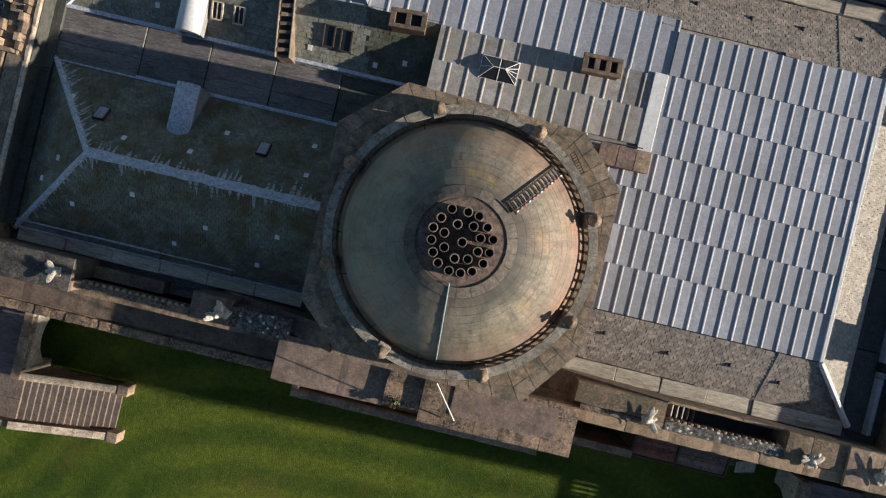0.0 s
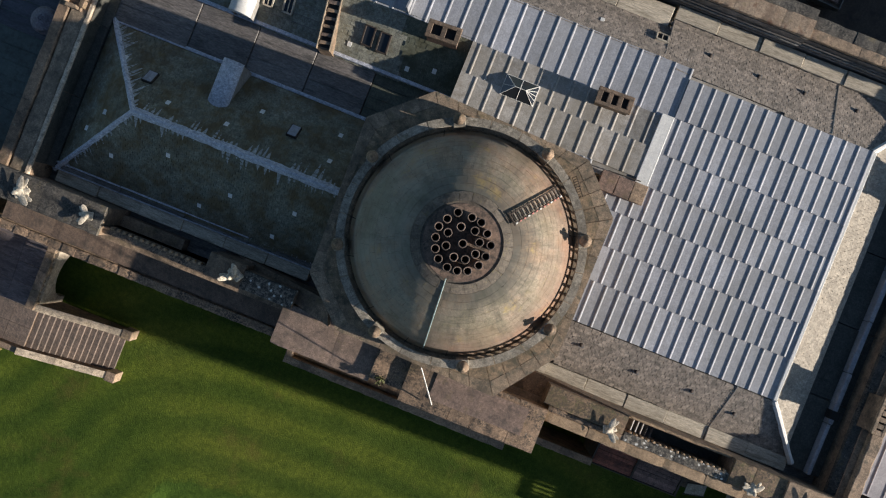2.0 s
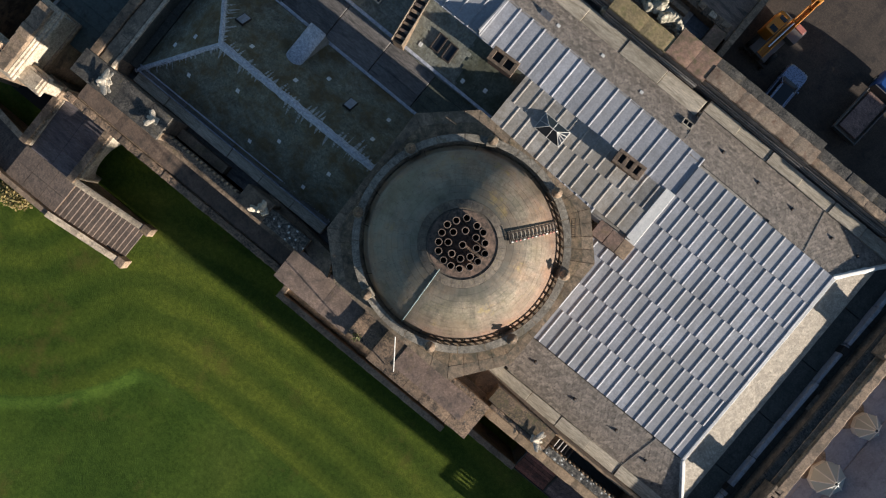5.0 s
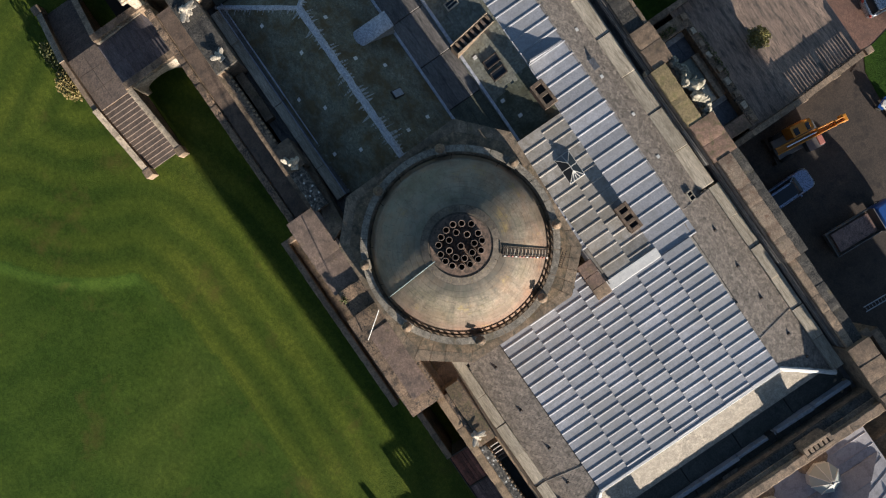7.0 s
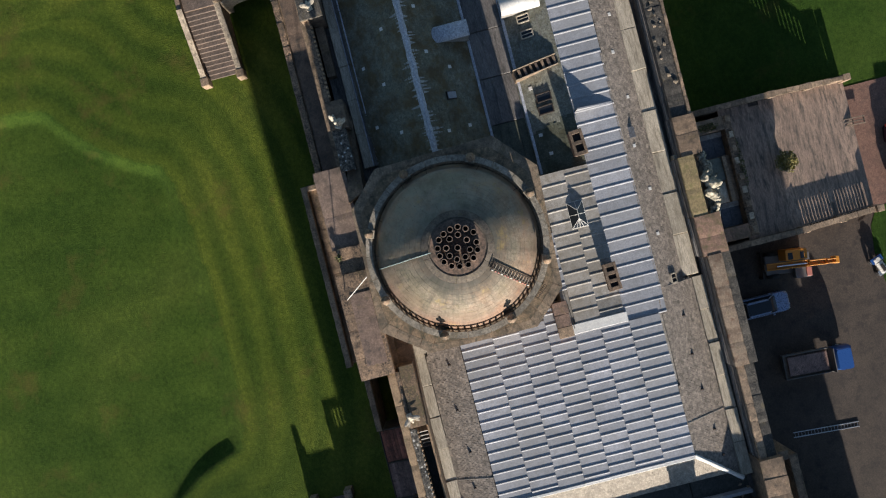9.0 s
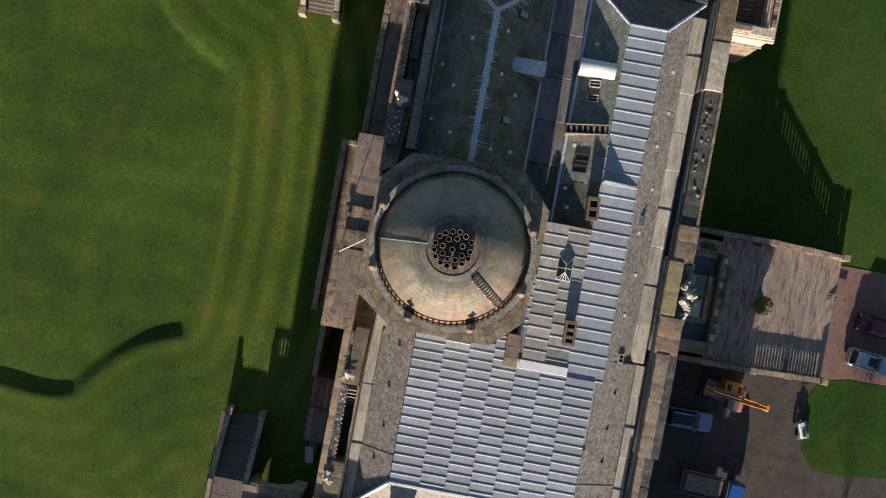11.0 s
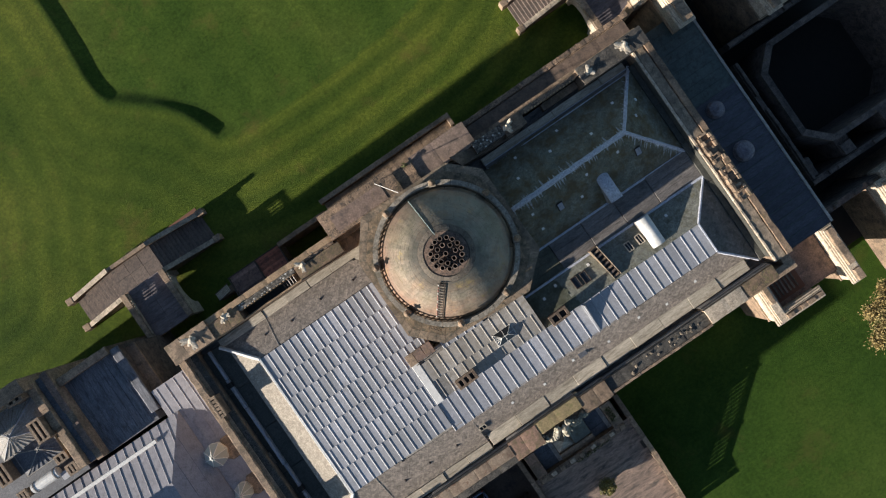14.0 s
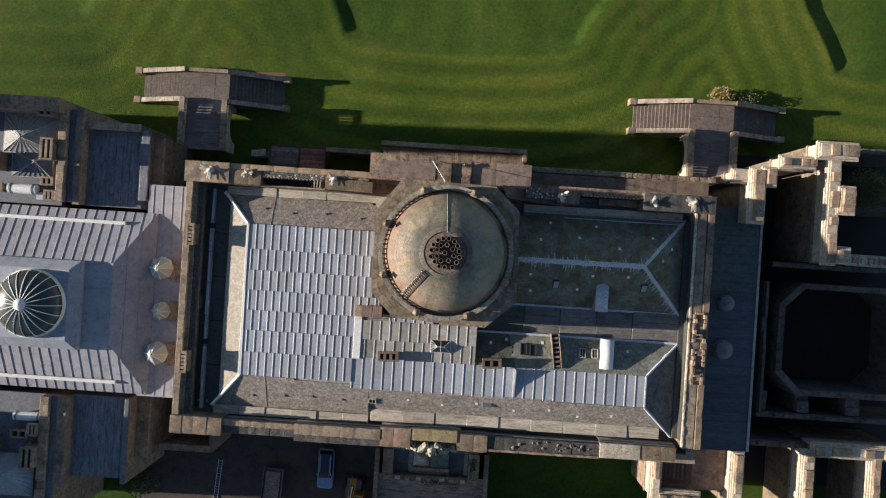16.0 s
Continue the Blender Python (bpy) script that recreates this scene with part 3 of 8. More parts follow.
def slated(name, poly, plane, parent, material, wide=0.3, gauge=0.26, label="", along=(1, 0), fill=(0.9, 0.98)):
    """A slope of overlapping slates, one mesh: poly is its plan outline, plane gives z at (x, y), along the eaves' way."""
    gx = (plane(1, 0) - plane(0, 0), plane(0, 1) - plane(0, 0))
    ax = Vector((along[0], along[1], gx[0] * along[0] + gx[1] * along[1])).normalized()
    nrm = Vector((-gx[0], -gx[1], 1)).normalized()
    up = nrm.cross(ax)
    if up.z < 0:
        up, ax = -up, -ax
    c = Vector((sum(p[0] for p in poly) / len(poly), sum(p[1] for p in poly) / len(poly), 0))
    c.z = plane(c.x, c.y)
    verts, faces = [], []
    reach = max((Vector((p[0], p[1], plane(*p))) - c).length for p in poly)
    nu, nv = int(reach / wide) + 2, int(reach / gauge) + 2
    for j in range(-nv, nv + 1):
        for i in range(-nu, nu + 1):
            w = wide * rng.uniform(*fill)
            o = c + ax * (i + 0.5 * (j % 2) + rng.uniform(-0.05, 0.05)) * wide + up * j * gauge
            if not inside((o.x, o.y), poly):
                continue
            t = rng.uniform(0.012, 0.03)
            k = rng.uniform(-0.02, 0.02)
            b = len(verts)
            low, high = -gauge * 0.55 + k, gauge * 0.6
            for u, v, h in ((-w / 2, low, 0), (w / 2, low, 0), (w / 2, high, 0), (-w / 2, high, 0), (-w / 2, low, t + 0.02), (w / 2, low, t + 0.02), (w / 2, high, t * 0.3), (-w / 2, high, t * 0.3)):
                verts.append(o + ax * u + up * v + nrm * (h + 0.01))
            faces += [(b + 4, b + 5, b + 6, b + 7), (b, b + 1, b + 5, b + 4), (b + 1, b + 2, b + 6, b + 5), (b + 3, b, b + 4, b + 7)]
    ob = raw(name, verts, faces, material, parent, label)
    ob["kind"] = "stuff"
    return ob


def plane_through(a, b, c):
    n = (Vector(b) - Vector(a)).cross(Vector(c) - Vector(a))
    return lambda x, y: a[2] - (n.x * (x - a[0]) + n.y * (y - a[1])) / n.z


def slab_slope(poly3, thick=0.15):
    """A sloping slab under a roof surface."""
    bm = bmesh.new()
    hi = [bm.verts.new(p) for p in poly3]
    lo = [bm.verts.new((p[0], p[1], p[2] - thick)) for p in poly3]
    n = len(hi)
    bm.faces.new(hi)
    bm.faces.new(lo[::-1])
    for i in range(n):
        bm.faces.new((hi[i], lo[i], lo[(i + 1) % n], hi[(i + 1) % n]))
    bmesh.ops.recalc_face_normals(bm, faces=bm.faces)
    return bm


def ridge_strip(a, b, w, h, material, parent, name="ridge_flashing", ragged=0.0):
    """A folded strip of lead over a ridge or hip, with uneven edges."""
    a, b = Vector(a), Vector(b)
    d = (b - a)
    side = Vector((-d.y, d.x, 0)).normalized()
    n = max(2, int(d.length / 0.35))
    verts, faces = [], []
    for i in range(n + 1):
        p = a + d * i / n
        wl, wr = (w * (1 + rng.uniform(-ragged, ragged)) for _ in range(2))
        verts += [p + side * wl + Vector((0, 0, h - wl * 0.75)), p + side * 0.06 + Vector((0, 0, h + 0.05)), p - side * 0.06 + Vector((0, 0, h + 0.05)), p - side * wr + Vector((0, 0, h - wr * 0.75))]
    for i in range(n):
        k = i * 4
        for j in range(3):
            faces.append((k + j, k + j + 1, k + j + 5, k + j + 4))
    return raw(name, verts, faces, material, parent)

# ---- ground, lawns, yard, roads ----
PARTERRES = [[(-21.7, 70), (-21.5, 44), (-22.6, 34.4), (-19.4, 31.9), (-16.9, 29.7), (-14.7, 26.5), (-13.5, 22.0), (13.1, 22.9), (14.5, 26.4), (16.8, 29.7), (19.1, 31.9), (22.0, 33.9), (21.6, 44), (21.6, 70)],
             [(37.3, 70), (37.1, 44), (38.1, 31.3), (40.4, 27.6), (42.1, 24.4), (42.6, 21.8), (75, 21.8), (75, 70)],
             [(-75, 70), (-75, 22.8), (-43.4, 22.8), (-42.6, 25), (-41.2, 28), (-38.8, 31.5), (-38.0, 44), (-38.2, 70)]]


def rounded_off(poly):
    """Cuts the corners of an open outline twice, so that its bends run smooth."""
    for _ in range(2):
        out = [poly[0]]
        for (x1, y1), (x2, y2) in zip(poly, poly[1:]):
            out += [(x1 * 0.75 + x2 * 0.25, y1 * 0.75 + y2 * 0.25), (x1 * 0.25 + x2 * 0.75, y1 * 0.25 + y2 * 0.75)]
        poly = out + [poly[-1]]
    return poly


PARTERRES = [rounded_off(p) for p in PARTERRES]


def edge_distance(x, y, poly):
    best = 99.0
    for (x1, y1), (x2, y2) in zip(poly, poly[1:]):
        dx, dy = x2 - x1, y2 - y1
        t = max(0, min(1, ((x - x1) * dx + (y - y1) * dy) / (dx * dx + dy * dy)))
        best = min(best, math.hypot(x - x1 - t * dx, y - y1 - t * dy))
    return best


def build_ground():
    """One sheet to the horizon; three shallow sunk lawns lie in it on the west side. The mowing follows their edges."""
    xs = [-2500, -600, -200, -90] + [-60 + 0.5 * i for i in range(66)] + [-27 + 0.3 * i for i in range(180)] + [27 + 0.5 * i for i in range(20)] + [37 + 0.3 * i for i in range(30)] + [46 + 0.7 * i for i in range(20)] + [90, 200, 600, 2500]
    ys = [-2500, -600, -200, -90] + [-60 + 2.0 * i for i in range(34)] + [8 + 1.0 * i for i in range(13)] + [20.5 + 0.3 * i for i in range(60)] + [38.5 + 0.6 * i for i in range(28)] + [60, 75, 90, 200, 600, 2500]
    verts, mow, stripe = [], [], []
    for y in ys:
        for x in xs:
            z, m, k = 0.0, 0.0, 0.0
            if abs(x) < 75 and 6 < y < 70:
                near = [PARTERRES[0]] if abs(x) < 29 else [PARTERRES[1]] if x > 0 else [PARTERRES[2]]
                d = min(edge_distance(x, y, p) for p in near)
                within = any(inside((x, y), p) for p in near)
                fade = max(0.0, min(1.0, (y - 22.0) / 2.6))
                if within:
                    t = max(0.0, min(1.0, d / (1.9 - 0.55 * max(0.0, min(1.0, x / 12)))))
                    z = -(0.45 + 0.1 * max(0.0, min(1.0, x / 12))) * fade * t * t * (3 - 2 * t)
                    m = 40.0 + x * 0.62
                    k = 0.22
                else:
                    m = d
                    k = 0.3 + 0.5 * max(0.0, min(1.0, (19.0 - abs(x)) / 8.0)) + 0.34 * max(0.0, min(1.0, (x - 9.0) / 4.0))
            if abs(x) < 75 and abs(y) < 75:
                z += 0.04 * noise.noise(Vector((x * 0.15, y * 0.15, 0)))
            verts.append((x, y, z))
            mow.append(m)
            stripe.append(k)
    w = len(xs)
    faces = [(j * w + i, j * w + i + 1, (j + 1) * w + i + 1, (j + 1) * w + i) for j in range(len(ys) - 1) for i in range(w - 1)]
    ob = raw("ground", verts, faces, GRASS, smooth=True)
    at = ob.data.attributes.new("mow", "FLOAT", "POINT")
    at.data.foreach_set("value", mow)
    ob.data.attributes.new("stripe", "FLOAT", "POINT").data.foreach_set("value", stripe)
    tagged(ob, "striped mown green lawn with shallow sunk parterres", "lawn", kind="structure")


build_ground()


def sheet(name, pts, z, material, label, category):
    bm = bmesh.new()
    add_prism(bm, pts, z - 0.06, z)
    return tagged(part(name, bm, material), label, category, kind="structure")


sheet("yard", [(-34, -60), (-5.8, -60), (-5.8, -22), (-34, -19)], 0.04, TARMAC, "dark brown gravelled yard beside the entrance terrace", "yard")
sheet("road", [(-5.9, -60), (4.9, -60), (4.9, -37.4), (-6.6, -37.4)], 0.05, RED_ROAD, "red gravel drive in front of the terrace", "road")
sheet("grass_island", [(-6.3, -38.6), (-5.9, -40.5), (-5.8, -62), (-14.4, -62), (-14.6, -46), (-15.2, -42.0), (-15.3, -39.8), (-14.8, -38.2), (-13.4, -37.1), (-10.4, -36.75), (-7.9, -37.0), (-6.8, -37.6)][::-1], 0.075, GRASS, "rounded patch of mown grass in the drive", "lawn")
sheet("soil_bed", [(-36, 18.3), (-20, 18.6), (-20, 19.1), (-36, 18.8)], 0.03, SOIL, "narrow strip of bare red earth by the stair wall", "flower bed")
sheet("soil_bed", [(20.4, 18.3), (27.5, 18.2), (27.5, 18.8), (25.0, 19.1), (22.4, 18.9), (20.8, 18.7)], 0.03, SOIL, "narrow strip of bare red earth by the stair wall", "flower bed")

# ---- main house ----
C = Vector((-0.28, -0.22, 0))          # axis of the dome
X0, X1, Y0, Y1 = -25.4, 24.75, -18.9, 6.9


def worn_stone(d, w, thick, along_x):
    """A coping stone with chipped, wavering edges: half length d, half width w."""
    n = max(2, min(7, round(2 * d / 0.4)))
    bm = bmesh.new()
    rows = []
    for i in range(n + 1):
        u = -d + 2 * d * i / n
        ends = 0.02 if i in (0, n) else 0.0
        chip = [rng.uniform(0, 0.035) + (rng.uniform(0.03, 0.1) if rng.random() < 0.18 else 0) for _ in range(2)]
        prof = [(-w, 0.0), (-w + chip[0] * 0.4, thick - 0.035 - ends), (-w + 0.03 + chip[0], thick - ends), (w - 0.03 - chip[1], thick - ends + rng.uniform(-0.008, 0.008)), (w - chip[1] * 0.4, thick - 0.035 - ends), (w, 0.0)]
        rows.append([bm.verts.new((u, v, z) if along_x else (v, u, z)) for v, z in prof])
    for p, q in zip(rows, rows[1:]):
        for k in range(5):
            bm.faces.new((p[k], q[k], q[k + 1], p[k + 1]))
    bm.faces.new(rows[0])
    bm.faces.new(rows[-1][::-1])
    bmesh.ops.recalc_face_normals(bm, faces=bm.faces)
    return bm


def coped_wall(name, label, x0, x1, y0, y1, z0, z1, body, cap, step=1.5, over=0.06, thick=0.22, miss=0.0, jolt=0.012, kind="structure", category="parapet"):
    """A wall with a row of separate coping stones on it."""
    root = thing(name, label, category, ((x0 + x1) / 2, (y0 + y1) / 2, z0), kind=kind)
    hx, hy, h = (x1 - x0) / 2, (y1 - y0) / 2, z1 - z0
    part("wall_body", box(-hx, hx, -hy, hy, 0, h - thick), body, root)
    along_x = hx > hy
    length = 2 * (hx if along_x else hy)
    n = max(1, round(length / step))
    s = length / n
    w = (hy if along_x else hx) + over
    variants = [mesh_of("coping_stone", worn_stone(s / 2, w, thick, along_x), cap) for _ in range(4)]
    cuts = [0.0] + [s * (i + rng.uniform(-0.22, 0.22)) for i in range(1, n)] + [length]
    for a, b in zip(cuts, cuts[1:]):
        if rng.random() < miss:
            continue
        p, f = (a + b - length) / 2, (b - a - 0.01) / s
        m = pose(p if along_x else 0, 0 if along_x else p, h - thick + rng.uniform(-jolt, jolt), rng.uniform(-jolt, jolt) * 20, rng.uniform(-jolt, jolt) * 20, rng.uniform(-0.5, 0.5))
        piece("coping_stone", variants[rng.randrange(4)], root, m @ Matrix.Diagonal((f, 1, 1, 1) if along_x else (1, f, 1, 1)))
    return root


# outer walls, with a cornice band
def outer_wall(name, x0, x1, y0, y1, label):
    root = thing(name, label, "wall", ((x0 + x1) / 2, (y0 + y1) / 2, 0), kind="structure")
    hx, hy = (x1 - x0) / 2, (y1 - y0) / 2
    part("wall_body", box(-hx, hx, -hy, hy, -0.4, 13.2), STONE, root)
    part("plinth", box(-hx - 0.1, hx + 0.1, -hy - 0.1, hy + 0.1, -0.4, 1.0), STONE_DARK, root)
    part("string_course", box(-hx - 0.12, hx + 0.12, -hy - 0.12, hy + 0.12, 5.6, 5.9), STONE_DARK, root)
    return root


outer_wall("wall_west", X0, X1, Y1 - 0.9, Y1 - 0.05, "buff sandstone west front of the house")
outer_wall("wall_east", X0, X1, Y0 + 0.05, Y0 + 0.9, "buff sandstone entrance front of the house")
outer_wall("wall_south", X0 + 0.05, X0 + 0.9, Y0 + 0.9, Y1 - 0.9, "buff sandstone end wall joining the south wing")
outer_wall("wall_north", X1 - 0.9, X1 - 0.05, Y0 + 0.9, Y1 - 0.9, "buff sandstone end wall joining the north wing")
deck = tagged(part("roof_deck", box(X0 + 0.9, X1 - 0.9, Y0 + 0.9, Y1 - 0.9, 11.2, 11.55), LEAD_DARK), "dark lead gutters round the slate roofs", "roof", kind="structure")

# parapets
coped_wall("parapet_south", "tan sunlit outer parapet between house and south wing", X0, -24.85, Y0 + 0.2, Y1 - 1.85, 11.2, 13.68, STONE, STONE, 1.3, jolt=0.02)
# dark coping colour adds to the outer parapet's shadow on this ledge
coped_wall("parapet_south", "low inner ledge of the south parapet, its shade put into dark coping", -24.85, -24.0, Y0 + 0.2, Y1 - 1.85, 11.2, 13.1, STONE_DARK, SPECK_DARK, 1.6)
coped_wall("parapet_north", "long stone parapet with lichen beside the north wing", 23.42, 24.36, -17.35, 5.05, 11.2, 13.56, STONE_DARK, PARAPET_TAN, 1.9, 0.0)
coped_wall("parapet_north", "raised dark outer coping of the north parapet", 24.42, X1 + 0.3, -17.35, 5.05, 11.2, 13.66, STONE_DARK, STONE_DARK, 1.35, 0.0)
# pale cap puts the sunlight on the inner face into the stone colour
coped_wall("parapet_north", "inner edge of the north parapet, capped pale for its sunlit face", 23.16, 23.41, -17.35, 5.05, 11.2, 13.63, STONE_DARK, STONE_PALE, 1.1, 0.0, 0.14, 0.0, 0.015)
coped_wall("parapet_west", "blackened stone parapet with missing copings above the lawn", X0, -21.2, 5.05, Y1, 11.2, 14.5, STONE_DARK, STONE, 1.4)
coped_wall("parapet_ledge", "long smooth tan outer ledge of the west parapet", -21.2, -7.95, 6.38, 6.93, 11.2, 14.22, STONE_DARK, LEDGE_TAN, 2.4, 0.02, 0.22, 0.0, 0.008)
coped_wall("parapet_west", "parapet strip crusted with black and white lichen", -18.2, -12.2, 5.85, 6.37, 11.2, 14.28, STONE_DARK, LICHEN_CRUST, 1.6, 0.0, 0.2, 0.0, 0.012)
coped_wall("parapet_west", "black-spotted narrow parapet strip beside a mossy block", -12.2, -7.95, 6.06, 6.37, 11.2, 14.26, STONE_DARK, SPECKLED, 1.2, 0.0, 0.2, 0.0, 0.012)
coped_wall("parapet_west", "thin brown stone moulding beside the pale gutter", -18.15, -12.1, 4.98, 5.14, 11.2, 13.9, STONE_DARK, LEDGE_TAN, 2.2, 0.0, 0.16, 0.0, 0.006)
coped_wall("parapet_west", "broad mossy brown parapet block behind a statue", -12.1, -7.6, 5.0, 6.05, 11.2, 14.34, STONE_DARK, MOSS_BROWN, 4.5, 0.0, 0.2)
coped_wall("parapet_west", "mossy brown parapet block between two statues", -21.2, -18.2, 5.0, 6.37, 11.2, 14.36, STONE_DARK, MOSS_BROWN, 1.5, 0.0, 0.2)
for xa, xb, y in ((-18.1, -12.3, 5.84), (12.2, 17.9, 6.0)):
    row = thing("dentil_row", "row of small worn stone dentils along the parapet's inner edge", "moulding", ((xa + xb) / 2, y, 13.9), kind="structure")
    stub = mesh_of("dentil", lathe([(0.09, 0), (0.09, 0.3), (0.06, 0.34)], 8), LEDGE_TAN)
    for k in range(int((xb - xa) / 0.34)):
        piece("dentil", stub, row, pose(xa - (xa + xb) / 2 + 0.17 + 0.34 * k, 0, 0))
well = thing("light_well", "dark slatted light well behind the parapet", "light well", (0, 0, 0), kind="structure")
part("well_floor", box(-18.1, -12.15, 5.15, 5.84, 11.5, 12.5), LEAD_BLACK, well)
for k in range(5):
    bm = box(-0.04, 0.04, -0.34, 0.34, 0, 0.5)
    bmesh.ops.transform(bm, matrix=pose(-12.5 - 0.28 * k, 5.5, 12.75, 0, -35, 0), verts=bm.verts)
    part("slat", bm, LEAD_DARK, well)
coped_wall("parapet_west", "grey lichen-crusted parapet block beside the octagon", 6.9, 9.9, 5.4, 6.45, 11.2, 14.3, STONE_DARK, LICHEN_CRUST, 3.0, 0.0, 0.2)
coped_wall("parapet_west", "bare grey parapet block under a statue", 9.9, 11.95, 5.15, 6.45, 11.2, 14.4, STONE_DARK, STONE_DARK, 1.05, 0.02, 0.2)
coped_wall("parapet_west", "crumbling lichened strip of parapet before a dark slot", 12.0, 18.0, 6.0, 6.45, 11.2, 14.1, STONE_DARK, SPECKLED, 1.4, 0.0, 0.2, 0.0, 0.012)
part("well_floor", box(14.2, 17.95, 5.35, 5.98, 11.5, 12.4), STONE_DARK, well)
coped_wall("parapet_west", "broad stone parapet end carrying two statues", 18.0, X1, 5.05, 6.6, 11.2, 14.5, STONE_DARK, SPECK_DARK, 1.7)
coped_wall("parapet_east", "blackened crumbling stone parapet above the entrance front", 4.8, 15.5, -18.55, -17.5, 11.2, 13.6, STONE_DARK, SPECK_DARK, 1.3, jolt=0.03)
coped_wall("parapet_edge", "thin paler outer edge of the blackened parapet", 4.8, 15.5, -18.85, -18.6, 11.2, 13.72, STONE, STONE, 1.1, 0.0, 0.2, 0.06, 0.02)
coped_wall("parapet_east", "pale pinkish worn parapet slabs above the lawn", 15.5, 19.3, -18.6, -17.3, 11.2, 13.9, STONE, STONE_PALE, 1.9)
coped_wall("parapet_east", "mossy tan stone parapet towards the corner", 19.3, 22.7, -18.5, -17.3, 11.2, 13.85, STONE, MOSS_BROWN, 1.7)
coped_wall("parapet_east", "rust-stained tan parapet slabs beside the pediment", -13.6, -5.4, -18.32, -17.4, 11.2, 14.0, STONE_DARK, STONE_RUST, 1.9)
coped_wall("parapet_ledge", "black mossy outer ledge of the parapet over the yard", -13.6, -5.4, -19.0, -18.38, 11.2, 13.88, STONE_DARK, SPECK_DARK, 1.6, 0.03, 0.22, 0.0, 0.02)
coped_wall("parapet_east", "narrow tan inner slabs of a crumbling parapet", -20.5, -13.6, -17.95, -17.5, 11.2, 13.85, STONE_DARK, STONE, 1.5)
coped_wall("parapet_ledge", "dark crumbling parapet ledge over the yard", -20.5, -13.6, -18.7, -18.02, 11.2, 13.75, STONE_DARK, SPECK_DARK, 1.2, 0.04, 0.22, 0.05, 0.03)
coped_wall("parapet_east", "broken tan parapet at the corner by the yard", -25.4, -20.5, -18.9, -17.3, 11.2, 14.2, STONE_DARK, STONE_DARK, 1.2, 0.06, 0.24, 0.0, 0.03)
coped_wall("pediment_block", "mossy tan slab behind the sculpture group", -2.5, 1.9, -18.15, -17.1, 11.2, 13.9, STONE_DARK, MOSS_TAN, 2.2)
coped_wall("parapet_east", "dark mossy parapet beside the entrance porch", 1.9, 4.8, -18.9, -17.4, 11.2, 13.8, STONE_DARK, STONE_DARK, 1.3)
coped_wall("parapet_east", "red-stained stone parapet beside the entrance porch", -5.4, -2.5, -18.9, -17.15, 11.2, 13.95, STONE_DARK, RED_STAINED, 1.45)


# ---- roofs ----
def lead_sheet_mesh(w, d, material, roll=0.06):
    """One sheet of lead lying between two rolls, with the roll on its side and a drip at its foot."""
    bm = bmesh.new()
    g = 0.006
    add_box(bm, g, w - g, g, d - g, 0, 0.03)
    prof = [(-0.075, 0.0), (-0.055, roll * 0.7), (-0.015, roll * 1.15), (0.03, roll * 1.2), (0.06, roll * 0.8), (0.065, 0.0)]
    a = [bm.verts.new((x, g, 0.02 + z)) for x, z in prof]
    b = [bm.verts.new((x, d - g, 0.02 + z)) for x, z in prof]
    for i in range(len(prof) - 1):
        bm.faces.new((a[i + 1], a[i], b[i], b[i + 1]))
    bm.faces.new(a)
    bm.faces.new(b[::-1])
    bmesh.ops.recalc_face_normals(bm, faces=bm.faces)
    return mesh_of("lead_sheet", bm, material)


OCT = [(3.66, -6.75), (6.39, -4.27), (6.15, 3.93), (3.85, 6.09), (-4.57, 6.24), (-6.8, 3.24), (-6.83, -4.12), (-4.64, -6.38)]


def lead_band(root, x0, x1, y0, y1, z, pitch, material, shift=0.0, roll=0.048, step=0.05, rise=0.0):
    """A row of sheets from y0 up to y1; every row lies a drip higher than the one before it."""
    n = max(1, round((x1 - x0) / pitch))
    w = (x1 - x0) / n
    me = lead_sheet_mesh(w, abs(y1 - y0), material, roll)
    half = lead_sheet_mesh(w / 2, abs(y1 - y0), material, roll) if shift else None
    off = shift * w
    tilt = math.degrees(math.atan2(rise, abs(y1 - y0)))
    for i in range(n + (1 if shift else 0)):
        a = x0 + i * w - off
        if half and (i == 0 or i == n):
            a = x0 if i == 0 else x1 - w / 2
            if not inside((a + w / 4, (y0 + y1) / 2), OCT):
                piece("lead_sheet", half, root, pose(a, y0, z + rng.uniform(-0.004, 0.004), tilt, 0, 0))
            continue
        mid = (a + w / 2, (y0 + y1) / 2)
        if inside(mid, OCT):
            continue
        piece("lead_sheet", me, root, pose(a, y0, z + rng.uniform(-0.004, 0.004), tilt, 0, 0))


lead_root = thing("lead_roof", "pale grey sheet-lead roof with rows of raised rolls", "roof", (0, 0, 0), kind="structure")
part("roof_boards", prism([(-19.3, 1.36), (-19.1, -13.3), (-7.9, -13.5), (-6.0, -13.5), (-6.0, 1.36)], 11.5, 13.44), LEAD_OLD, lead_root)
ROWS = [1.37, -1.03, -3.02, -4.95, -6.85, -8.78, -10.85, -13.1]
for k in range(7):
    lead_band(lead_root, -19.3 + 0.03 * k, -6.3 if k < 4 else -8.55, ROWS[k + 1], ROWS[k], 13.44 + 0.03 * k, 0.775, LEAD, 0.5 if k % 2 else 0.0)
part("edge_trim", box(-19.42, -19.22, -13.2, 1.45, 13.2, 13.56, 0.02), WHITE_LEAD, lead_root)

strip_root = thing("lead_roof", "long bright sheet-lead strip with broad rolls along the east roof", "roof", (0, 0, 0), kind="structure")
part("roof_boards", box(-8.5, 19.4, -13.6, -10.75, 11.5, 13.5), LEAD_OLD, strip_root)
lead_band(strip_root, -8.5, 19.5, -13.7, -10.72, 13.52, 0.965, LEAD, 0, 0.047)
